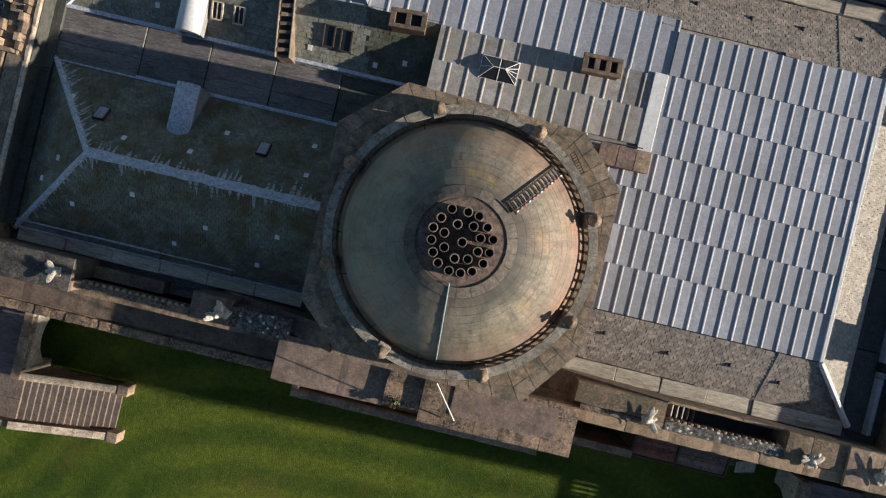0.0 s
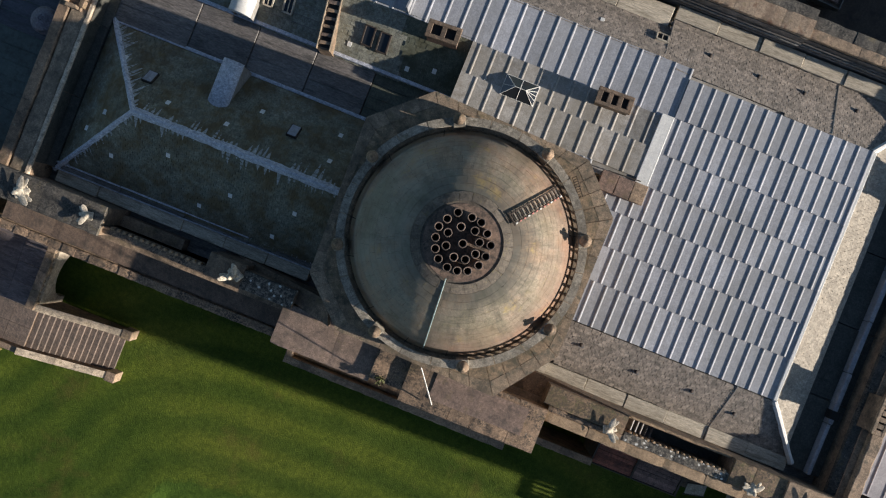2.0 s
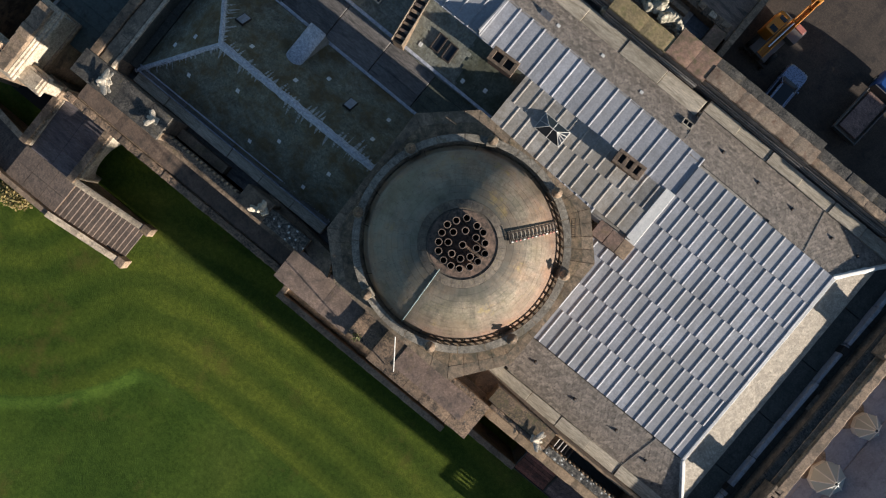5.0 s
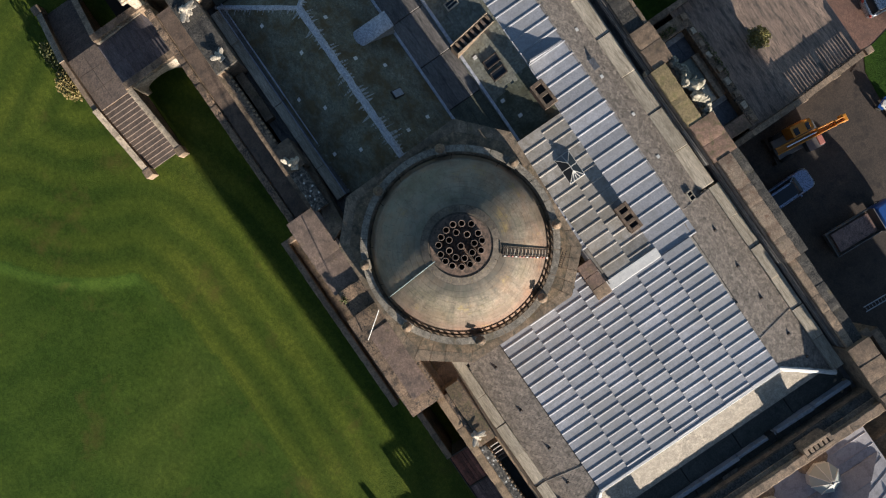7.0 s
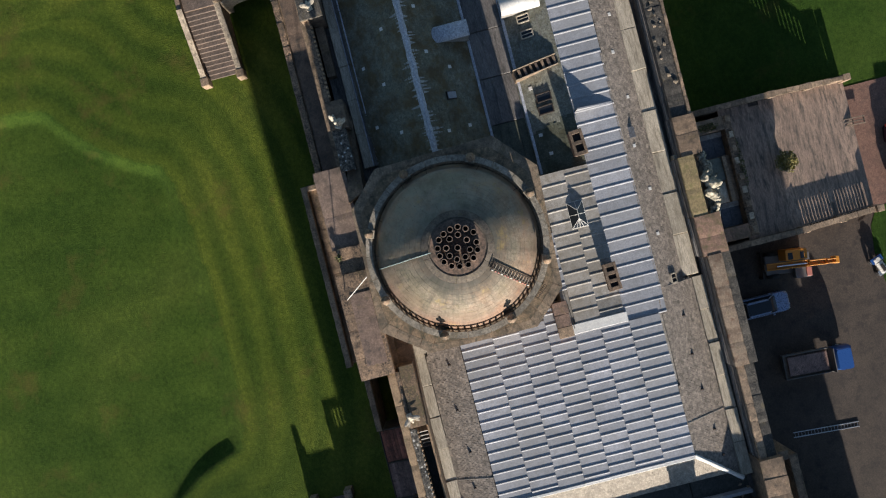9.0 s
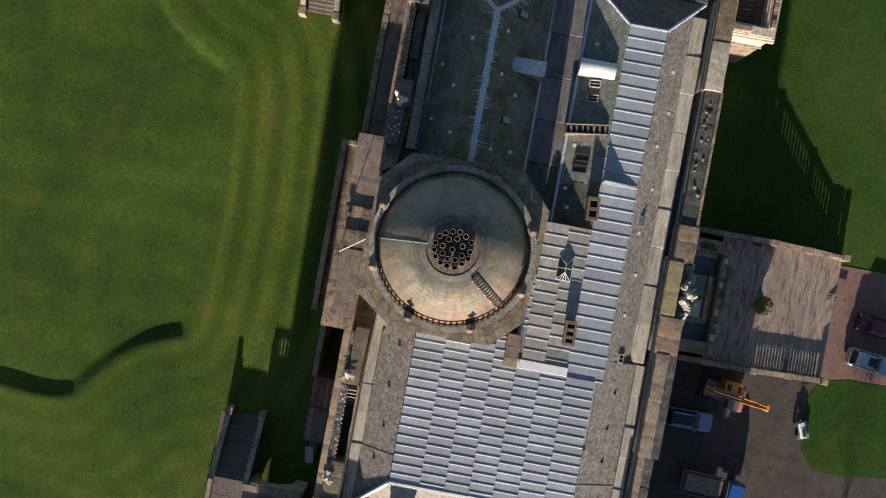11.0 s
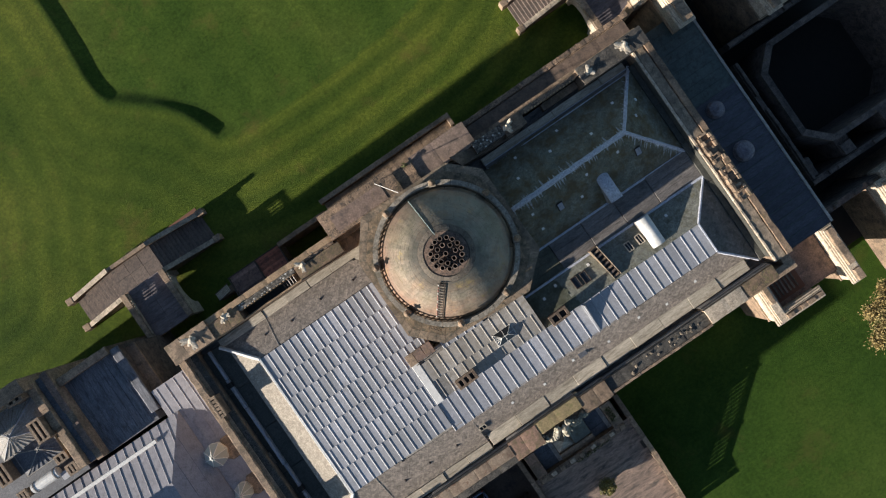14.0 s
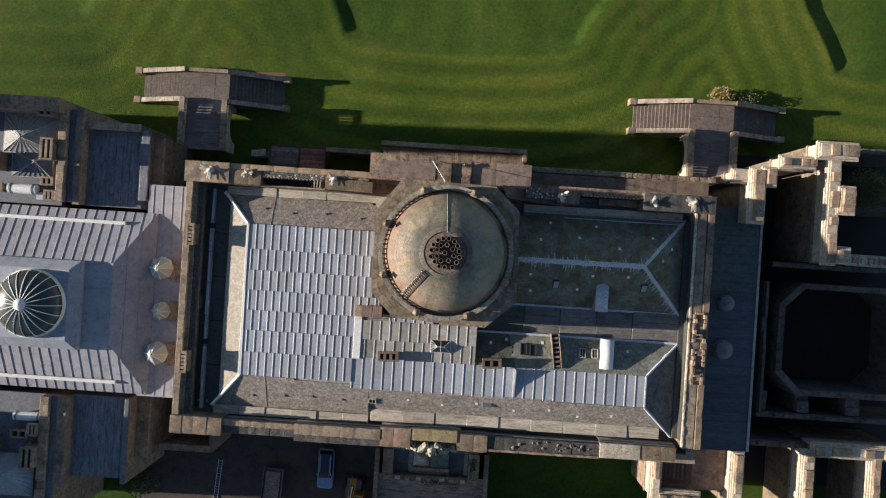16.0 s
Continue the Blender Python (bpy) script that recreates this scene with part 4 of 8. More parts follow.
# added fin; casts the triangular shadow over the lead strip
rake = thing("lead_upstand", "low raking upstand added to cast a triangular shadow on the lead strip", "upstand", (7.05, -13.55, 13.56), 90)
bm = bmesh.new()
ends = [[bm.verts.new((x, y, z)) for x, z in ((0, 0), (2.7, 0), (2.7, 0.84), (1.2, 0.26), (0, 0.03))] for y in (-0.05, 0.05)]
bm.faces.new(ends[0])
bm.faces.new(ends[1][::-1])
for i in range(5):
    bm.faces.new((ends[0][i], ends[1][i], ends[1][(i + 1) % 5], ends[0][(i + 1) % 5]))
bmesh.ops.recalc_face_normals(bm, faces=bm.faces)
part("lead_cheek", bm, LEAD, rake)
old_root = thing("lead_roof", "dirty patched sheet-lead roof beside the octagon", "roof", (0, 0, 0), kind="structure")
part("roof_boards", prism([(-7.9, -10.75), (3.1, -10.75), (3.1, -7.0), (-7.9, -6.4)], 11.5, 13.54), LEAD_OLD, old_root)
lead_band(old_root, -7.9, 3.15, -10.72, -8.95, 13.55, 0.95, LEAD_OLD, 0.5, 0.045)
lead_band(old_root, -7.9, 3.15, -8.95, -7.1, 13.6, 0.95, LEAD_OLD, 0.0, 0.045)
lead_band(old_root, -5.2, 3.1, -7.1, -6.0, 13.65, 0.95, LEAD, 0.5, 0.045)

# south face of the main lead roof, catching the sun over the parapet; sunlight is put into its pale slates
sroof = thing("slate_roof", "small grey stone slates below the lead flat", "roof", (0, 0, 0), kind="structure")
ps = plane_through((-19.35, 1.4, 13.48), (-19.2, -13.1, 13.48), (-22.3, -5, 12.1))
quad = [(-19.35, 1.4), (-19.2, -13.1), (-21.45, -15.75), (-21.45, 3.65)]
part("south_slope", slab_slope([(x, y, ps(x, y) - 0.02) for x, y in quad]), SLATE_SUNLIT, sroof, "south slope of slates coloured pale for the sun")
slated("slates", quad, ps, sroof, SLATE_SUNLIT, 0.3, 0.24, "slates coloured pale for the sun", (0, 1))
pw = plane_through((-19.35, 1.4, 13.48), (-7, 1.4, 13.48), (-12, 4.1, 12.0))
quad = [(-22.1, 4.35), (-19.35, 1.4), (-6.6, 1.4), (-6.9, 3.5), (-7.6, 4.0)]
part("west_slope", slab_slope([(x, y, pw(x, y) - 0.02) for x, y in quad]), SLATE_BED, sroof)
slated("slates", quad, pw, sroof, SLATE, 0.26, 0.2, "grey-brown stone slates", fill=(0.9, 0.97))
pe = plane_through((-19.2, -13.15, 13.48), (-7, -13.5, 13.48), (-12, -16.4, 12.0))
quad = [(-22.1, -16.5), (-6.8, -16.4), (-6.8, -13.45), (-19.2, -13.1)]
part("east_slope", slab_slope([(x, y, pe(x, y) - 0.02) for x, y in quad]), SLATE_BED, sroof)
slated("slates", quad, pe, sroof, SLATE, 0.26, 0.2, "grey-brown stone slates", fill=(0.9, 0.97))
pe2 = plane_through((-7, -13.7, 13.48), (19.5, -13.75, 13.48), (5, -15.8, 12.2))
quad = [(-6.8, -15.75), (22.2, -16.4), (19.5, -13.7), (-6.8, -13.65)]
part("east_slope", slab_slope([(x, y, pe2(x, y) - 0.02) for x, y in quad]), SLATE_BED, sroof)
slated("slates", quad, pe2, sroof, SLATE, 0.26, 0.2, "dark grey stone slates", fill=(0.9, 0.97))
for x, ya, yb, pl in ((-17.2, 1.4, 4.2, pw), (-6.85, -13.6, -16.4, pe), (-16.8, -13.2, -16.4, pe)):
    part("lead_seam", tube((x, ya, pl(x, ya) + 0.03), (x, yb, pl(x, yb) + 0.03), 0.045, 6), LEAD_DARK if x > -10 else LEAD_OLD, sroof)
ridge_strip((-19.35, 1.4, 13.5), (-22.15, 4.35, 12.2), 0.17, 0.08, WHITE_LEAD, sroof, "hip_flashing", 0.2)
ridge_strip((-19.2, -13.1, 13.5), (-22.15, -16.5, 12.2), 0.17, 0.08, WHITE_LEAD, sroof, "hip_flashing", 0.2)

# hipped slate roof north of the dome
nroof = thing("slate_roof", "mossy dark green hipped slate roof with pale ridge flashing", "roof", (0, 0, 0), kind="structure")
RA, RB = (5.6, -0.36, 15.55), (18.1, -0.3, 15.55)
EV = 12.15
slopes = [("west_slope", [(5.6, -0.36), (18.1, -0.3), (22.75, 4.4), (5.6, 3.9)], plane_through(RA, RB, (10, 4.1, EV)), (1, 0)),
          ("east_slope", [(22.75, -4.95), (18.1, -0.3), (5.6, -0.36), (5.6, -4.7)], plane_through(RA, RB, (10, -4.8, EV)), (1, 0)),
          ("north_slope", [(18.1, -0.3), (22.75, -4.95), (22.75, 4.4)], plane_through(RB, (22.75, -4.9, EV), (22.75, 4.4, EV)), (0, 1))]
for nm, q, pl, al in slopes:
    part(nm, slab_slope([(x, y, pl(x, y) - 0.02) for x, y in q]), SLATE_MOSS, nroof)
    slated("slates", q, pl, nroof, SLATE_MOSS, 0.28, 0.22, "mossy dark slates", al)
FLASH = weathered("blue_white_flashing", (0.56, 0.585, 0.65), (0.42, 0.445, 0.51), (0.22, 0.24, 0.28), 2.2, vary=0)
ridge_strip(RA, RB, 0.23, 0.1, FLASH, nroof, "ridge_flashing", 0.15)
ridge_strip(RB, (22.75, 4.4, EV), 0.16, 0.1, FLASH, nroof, "hip_flashing", 0.15)
ridge_strip(RB, (22.75, -4.95, EV), 0.16, 0.1, FLASH, nroof, "hip_flashing", 0.15)


def wash_streaks(a, b, pl, way, reach, parent, seed):
    """Pale wash that has run down the slates from a ridge: a narrow band with a ragged, toothed lower edge."""
    r = random.Random(seed)
    a, b, way = Vector(a), Vector(b), Vector(way)
    d = b - a
    n = int(d.length / 0.045)
    reachs, ln, k = [], 0.1, 0
    while len(reachs) <= n:
        wide = r.randint(3, 7)
        s = len(reachs) / n
        big = reach * (0.12 + 0.88 * r.random() ** 1.6) * (0.45 + 0.55 * max(0, noise.noise(Vector((s * 9 + seed, 0, 0))) + 0.45))
        for i in range(wide):
            t = 1 - abs(2 * (i + 0.5) / wide - 1)
            reachs.append(max(0.02, big * (t ** 0.7 if i < wide - 1 else 0.12)))
    verts, faces = [], []
    for i in range(n + 1):
        o = a + d * i / n
        for e in (0.0, 0.5, 1.0):
            q = o + way * reachs[i] * e
            verts.append((q.x, q.y, pl(q.x, q.y) + 0.056 + 0.01 * (1 - e)))
    for i in range(n):
        for j in range(2):
            k = i * 3 + j
            faces.append((k, k + 3, k + 4, k + 1))
    ob = raw("lead_wash", verts, faces, WASH, parent, "ragged pale streaks washed down from the lead")
    ob["kind"] = "stuff"


WASH = weathered("pale_wash_on_slate", (0.44, 0.46, 0.46), (0.32, 0.335, 0.33), (0.2, 0.21, 0.2), 3.0, vary=0.3, island=True)
wash_streaks((6.3, -0.35, 0), (18.0, -0.3, 0), slopes[0][2], (0, 1, 0), 1.15, nroof, 1)
wash_streaks((6.3, -0.35, 0), (17.8, -0.3, 0), slopes[1][2], (0, -1, 0), 1.35, nroof, 2)
wash_streaks((18.2, -0.1, 0), (22.4, 4.1, 0), slopes[0][2], (-0.45, 0.9, 0), 0.9, nroof, 3)
wash_streaks((18.2, -0.5, 0), (22.4, -4.7, 0), slopes[1][2], (-0.55, -0.85, 0), 1.5, nroof, 4)
wash_streaks((18.3, -0.1, 0), (22.4, 4.0, 0), slopes[2][2], (0.97, 0.2, 0), 0.6, nroof, 5)
wash_streaks((18.3, -0.5, 0), (22.4, -4.6, 0), slopes[2][2], (0.97, -0.2, 0), 0.6, nroof, 6)

# flat lead valley between the two northern roofs, in stepped bays
valley = thing("lead_valley", "dark stepped lead valley between two slate roofs", "roof", (0, 0, 0), kind="structure")
xs = [4.0, 7.7, 11.2, 14.7, 18.2, 22.8]
for i in range(5):
    z = 12.1 + 0.06 * i
    m = LEAD_DARK if i else LEAD_GREEN_DARK
    bm = box(xs[i] + 0.02, xs[i + 1] - 0.02, -7.55, -4.75, 11.5, z, 0.02)
    part("valley_bay", bm, m, valley)
    for y in (-5.75, -6.75) if i else (-5.45, -6.1, -6.85):
        part("lead_roll", tube((xs[i] + 0.03, y, z - 0.005), (xs[i + 1] - 0.03, y, z - 0.005), 0.04, 6), m, valley)
part("valley_edge", box(5.5, 22.7, -4.86, -4.66, 12.1, 12.34, 0.02, 0.02), FLASH, valley)
part("valley_edge", box(3.3, 22.7, -7.68, -7.48, 12.1, 12.42, 0.02, 0.02), FLASH, valley)

# slate slope between the valley and the east lead strip
eroof = thing("slate_roof", "green-grey slate slope with rooflights behind the east lead strip", "roof", (0, 0, 0), kind="structure")
pv = plane_through((3.2, -7.55, 12.25), (19, -7.55, 12.25), (10, -10.75, 13.5))
quad = [(3.2, -10.75), (19.5, -10.75), (22.9, -7.5), (3.2, -7.5)]
part("west_slope", slab_slope([(x, y, pv(x, y) - 0.02) for x, y in quad]), SLATE_GREEN, eroof)
slated("slates", [(7.0, -10.75), (19.5, -10.75), (22.9, -7.5), (6.4, -7.5)], pv, eroof, SLATE_GREEN, 0.34, 0.28, "green-grey slates", fill=(0.97, 1.0))
# darker slates here put the roof step's shadow into the colour
slated("slates", [(3.2, -10.75), (7.0, -10.75), (6.4, -7.5), (3.2, -7.5)], pv, eroof, SLATE_MOSS_SHADE, 0.34, 0.28, "dark mossy slates with the roof step's shadow in their colour", fill=(0.97, 1.0))
for y in (-8.3, -8.75, -9.3, -9.9):
    part("lead_seam", tube((11.4, y, pv(11.4, y) + 0.045), (15.0, y + 0.03, pv(15.0, y) + 0.045), 0.018, 5), LEAD_DARK, eroof, "dark wire across the slates")
# slope turned from the sun; part of its shade is in the slate colour
pn = plane_through((19.5, -10.8, 13.5), (19.5, -13.7, 13.5), (22.8, -12, 12.2))
quad = [(19.5, -13.7), (22.6, -16.6), (22.8, -7.4), (19.5, -10.75)]
part("north_slope", slab_slope([(x, y, pn(x, y) - 0.02) for x, y in quad]), SLATE_DARK, eroof)
slated("slates", quad, pn, eroof, SLATE_DARK, 0.3, 0.24, "dark slates", (0, 1))
ridge_strip((19.5, -10.75, 13.52), (22.85, -7.45, 12.25), 0.13, 0.08, FLASH, eroof, "hip_flashing", 0.2)
ridge_strip((19.5, -13.7, 13.52), (22.6, -16.65, 12.2), 0.13, 0.08, FLASH, eroof, "hip_flashing", 0.2)
part("edge_trim", box(19.42, 19.58, -13.7, -10.7, 13.3, 13.62, 0.02), FLASH, eroof)


# gutters sheathed in pale streaked lead
def gutter(x0, x1, ya, yb, z, n, label):
    root = thing("gutter", label, "gutter", (0, 0, 0), kind="structure")
    w = (x1 - x0) / n
    for i in range(n):
        part("gutter_sheet", box(x0 + i * w + 0.012, x0 + (i + 1) * w - 0.012, ya, yb, 11.5, z + 0.05 * (i % 2) + rng.uniform(0, 0.04), 0.03, 0.02), LEAD_GUTTER, root)
    return root


gutter(-6.6, 21.5, -17.0, -15.85, 12.2, 9, "row of streaked pale lead gutter sheets on the east side")
gutter(-22.0, -6.8, -17.3, -16.45, 12.1, 6, "row of weathered lead gutter sheets above the yard")
gutter(-22.0, -7.4, 4.15, 4.95, 12.05, 6, "row of pale sunlit lead gutter sheets on the west side")
gutter(7.0, 22.5, 4.3, 5.0, 12.1, 6, "row of dark lead gutter sheets by the mossy roof")
part("gutter_sheet", prism([(-7.4, 4.0), (-6.9, 3.35), (-4.9, 6.0), (-5.4, 6.2), (-7.4, 4.95)], 11.5, 12.35), LEAD_GUTTER, bpy.data.objects["gutter.002"])
wg = thing("gutter", "stepped lead gutter with pale upstands beside the mossy roof", "gutter", (0, 0, 0), kind="structure")
for i in range(4):
    xa, xb, z = 7.0 + 3.9 * i, 7.0 + 3.9 * (i + 1) - 0.03, 12.1 + 0.07 * i
    part("gutter_sheet", box(xa, xb, 3.95, 4.3, 11.5, z, 0.02), LEAD_DARK, wg)
    part("upstand", box(xa, xb, 3.86, 3.95, 11.6, z + 0.22, 0.02, 0.012), FLASH, wg, "pale lead upstand")
    part("upstand", box(xa, xb, 4.24, 4.31, 11.6, z + 0.16, 0.02, 0.012), FLASH, wg, "pale lead upstand")
# thin dark sheets added to darken the parapet's inner face
for x0, x1, y, z in ((-13.6, -5.4, -17.4, 13.7), (-20.5, -13.6, -17.5, 13.5), (-5.4, -2.5, -17.15, 13.7), (-2.5, 1.9, -17.1, 13.7), (1.9, 4.8, -17.4, 13.5), (4.8, 15.5, -17.5, 13.3), (15.5, 22.7, -17.2, 13.6)):
    ap = thing("lead_apron", "pipes behind the east parapet, its inner face darkened by added sheets", "gutter", (0, 0, 0), kind="structure")
    part("apron_sheet", box(x0 + 0.03, x1 - 0.03, y + 0.01, y + 0.06, 11.5, z), LEAD_DARK, ap)
    for k, zz in enumerate((12.35, 12.75, 13.1)):
        part("lead_roll", tube((x0 + 0.03, y + 0.08 + 0.02 * k, zz), (x1 - 0.03, y + 0.08 + 0.02 * k, zz), 0.05, 6), LEAD_OLD if k == 1 else LEAD_DARK, ap)
# near-black sheets put the south parapet's shadow into the gutter colour
sg = thing("gutter", "lead gutter behind the south parapet, near-black for its shade", "gutter", (0, 0, 0), kind="structure")
for i in range(5):
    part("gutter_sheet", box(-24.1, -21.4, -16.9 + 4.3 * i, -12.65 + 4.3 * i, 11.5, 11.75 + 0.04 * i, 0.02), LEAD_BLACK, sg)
part("lead_apron", box(-21.42, -21.36, -15.6, 3.5, 11.6, 12.36), LEAD_GREEN, sg, "dark lead apron below the slates")
for i in range(7):
    part("gutter_upstand", box(-23.32, -23.08, -16.9 + 3.07 * i, -13.87 + 3.07 * i, 11.6, 12.35 + 0.05 * (i % 2), 0.02, 0.03), LEAD_CUPOLA, sg, "pale blue lead upstand")
part("outlet_box", box(-23.5, -23.0, 0.7, 1.2, 11.8, 12.5, 0.02), SOOT, sg)
part("outlet_box", box(-23.5, -23.0, -10.6, -10.1, 11.8, 12.5, 0.02), SOOT, sg)
# added dark sheets put the shade on the parapet's inner face into colour
ng = thing("gutter", "gutter behind the north parapet, dark sheets standing in for its shade", "gutter", (0, 0, 0), kind="structure")
for i in range(5):
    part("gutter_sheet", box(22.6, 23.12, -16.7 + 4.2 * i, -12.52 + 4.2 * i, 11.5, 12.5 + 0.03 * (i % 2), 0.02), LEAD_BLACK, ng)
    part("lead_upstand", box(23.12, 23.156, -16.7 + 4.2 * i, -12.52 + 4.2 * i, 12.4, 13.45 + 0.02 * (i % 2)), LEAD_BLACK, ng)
part("plank", box(-24.0, -23.75, -7.2, -6.0, 12.15, 12.2, 0.01), WOOD, sg, "loose pale board")

# ---- octagon, balustrade and dome ----
octagon = thing("octagon_base", "octagonal stone platform paved with worn slabs under the dome", "platform", (0, 0, 0), kind="structure")
part("octagon_wall", prism(OCT, 11.3, 16.95), STONE_DARK, octagon)
part("octagon_bed", prism([(C.x + (x - C.x) * 0.985, C.y + (y - C.y) * 0.985) for x, y in OCT], 16.9, 17.17), STONE_DARK, octagon)


def oct_at(a):
    """How far the octagon's edge lies from the dome's axis in direction a."""
    d = Vector((math.cos(a), math.sin(a)))
    best = 99
    for (x1, y1), (x2, y2) in zip(OCT, OCT[1:] + OCT[:1]):
        e = Vector((x2 - x1, y2 - y1))
        den = d.x * e.y - d.y * e.x
        if abs(den) < 1e-6:
            continue
        w = Vector((x1 - C.x, y1 - C.y))
        t = (w.x * e.y - w.y * e.x) / den
        s = (w.x * d.y - w.y * d.x) / den
        if t > 0 and -1e-6 <= s <= 1 + 1e-6:
            best = min(best, t)
    return best


corner_angles = sorted(math.atan2(y - C.y, x - C.x) % (2 * math.pi) for x, y in OCT)
cuts = []
for a, b in zip(corner_angles, corner_angles[1:] + [corner_angles[0] + 2 * math.pi]):
    n = 8 if b - a > 0.9 else 4
    cuts += [(a + (b - a) * k / n, a + (b - a) * (k + 1) / n) for k in range(n)]
for a, b in cuts:
    for f0, f1, mat in ((0.0, 0.66, PAVE), (0.66, 1.0, PAVE_EDGE)):
        pts = []
        for ang, f in ((a, f0), (a, f1), (b, f1), (b, f0)):
            ang += 0.0022 if ang == a else -0.0022
            r0 = 5.5
            r = r0 + (oct_at(ang) * 0.999 - r0) * f + (0.012 if f == f0 and f0 else 0)
            pts.append((C.x + r * math.cos(ang), C.y + r * math.sin(ang)))
        hi = 17.2 + rng.uniform(-0.006, 0.006)
        part("paving_slab", prism(pts, 17.0, hi), mat, octagon)

balus = thing("dome_balustrade", "ring of stone balusters and coping round the dome", "balustrade", (C.x, C.y, 17.2))
bal_mesh = mesh_of("baluster", lathe([(0.1, 0), (0.1, 0.07), (0.06, 0.1), (0.1, 0.26), (0.085, 0.36), (0.05, 0.52), (0.075, 0.57), (0.09, 0.6), (0.09, 0.66)], 8), BALUSTRADE_STONE)
for q in range(8):
    a0 = radians(22.5 + 45 * q)
    for k in range(1, 10):
        a = a0 + radians(45) * (k + 0.25) / 10.5
        piece("baluster", bal_mesh, balus, pose(5.84 * math.cos(a), 5.84 * math.sin(a), 0))
    part("pedestal", box(-0.27, 0.27, -0.3, 0.3, 0, 1.0, 0.03), BALUSTRADE_STONE, balus).matrix_basis = pose(5.87 * math.cos(a0), 5.87 * math.sin(a0), 0, 0, 0, math.degrees(a0))
    for k in range(3):
        s = radians(45) / 3
        part("coping_stone", ring_sector(5.66, 6.07, a0 + s * k + 0.004, a0 + s * (k + 1) - 0.004, 0.66, 0.86 + rng.uniform(0, 0.02), 4), BALUSTRADE_STONE, balus)
    fin = part("finial", lathe([(0.2, 0), (0.2, 0.06), (0.1, 0.12), (0.09, 0.2), (0.24, 0.34), (0.3, 0.5), (0.24, 0.68), (0.12, 0.78), (0.07, 0.86), (0.1, 0.93), (0.02, 1.02)], 12), STONE_DARK, balus, "ball-shaped weathered stone finial")
    fin.matrix_basis = pose(5.87 * math.cos(a0), 5.87 * math.sin(a0), 1.0)
part("plinth_ring", ring_sector(5.62, 6.12, 0, 2 * math.pi, -0.02, 0.05, 64), PAVE_EDGE, balus)

dome = thing("dome", "shallow sandstone dome of curved courses with a chimney platform", "dome", (C.x, C.y, 17.2))
RS, ZC = 5.8, -1.78                   # sphere of the dome, its centre below the platform


def dome_pt(th, a, h=0.0):
    r = (RS + h) * math.sin(th)
    return Vector((r * math.cos(a), r * math.sin(a), ZC + (RS + h) * math.cos(th)))


th0, th1 = math.asin(5.52 / RS), math.asin(2.3 / RS)
core = [(5.58, -0.1)] + [((RS - 0.03) * math.sin(th0 + (th1 - th0) * k / 14), ZC + (RS - 0.03) * math.cos(th0 + (th1 - th0) * k / 14)) for k in range(15)]
part("dome_core", lathe(core, 72, cap=False), DOME_MORTAR, dome, "dark open joints")
NC = 12


def dome_stone_mesh(ta, tb, w, gap):
    """One curved stone: a smooth face with a skirt down into the joint."""
    nt, na = 3, 4
    ga = gap / (RS * math.sin((ta + tb) / 2)) / 2
    gt = gap / RS / 2
    sgn = -1 if tb < ta else 1
    t0, t1 = ta + gt * sgn, tb - gt * sgn
    verts, faces = [], []
    for j in range(nt + 1):
        for i in range(na + 1):
            verts.append(dome_pt(t0 + (t1 - t0) * j / nt, -w / 2 + ga + (w - 2 * ga) * i / na))
    for j in range(nt):
        for i in range(na):
            k = j * (na + 1) + i
            faces.append((k, k + 1, k + na + 2, k + na + 1))
    top = len(faces)
    rim = [i for i in range(na + 1)] + [j * (na + 1) + na for j in range(1, nt + 1)] + [nt * (na + 1) + i for i in range(na - 1, -1, -1)] + [j * (na + 1) for j in range(nt - 1, 0, -1)]
    b = len(verts)
    for k in rim:
        v = Vector(verts[k])
        d = (v - Vector((0, 0, ZC))).normalized()
        verts += [v, v - d * 0.06]
    m = len(rim)
    for i in range(m):
        j = (i + 1) % m
        faces.append((b + 2 * j, b + 2 * i, b + 2 * i + 1, b + 2 * j + 1))
    me = bpy.data.meshes.new("dome_stone")
    me.from_pydata(verts, [], faces)
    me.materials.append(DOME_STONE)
    for i, f in enumerate(me.polygons):
        f.use_smooth = i < top
    return me


for c in range(NC):
    ta, tb = th0 + (th1 - th0) * c / NC, th0 + (th1 - th0) * (c + 1) / NC
    count = max(10, round(2 * math.pi * RS * math.sin((ta + tb) / 2) / 0.86))
    seq = [rng.choice((0.72, 0.9, 1.0, 1.35)) for _ in range(count)]
    unit = 2 * math.pi / sum(seq)
    made = {f: dome_stone_mesh(ta, tb, unit * f, 0.009) for f in set(seq)}
    at = rng.uniform(0, 1)
    for f in seq:
        piece("dome_stone", made[f], dome, Matrix.Rotation(at + unit * f / 2, 4, "Z") @ Matrix.Translation((0, 0, rng.uniform(-0.004, 0.004))))
        at += unit * f
ztop = ZC + RS * math.cos(th1)
CROWN = weathered("sooty_crown_stone", (0.185, 0.157, 0.125), (0.105, 0.09, 0.073), (0.2, 0.17, 0.075), 1.2, vary=0.22, stain_at=(0.58, 0.7))
CROWN_TOP = weathered("sooty_red_crown_slabs", (0.26, 0.18, 0.135), (0.14, 0.1, 0.08), (0.06, 0.05, 0.04), 1.6, vary=0.2, stain_at=(0.48, 0.62))
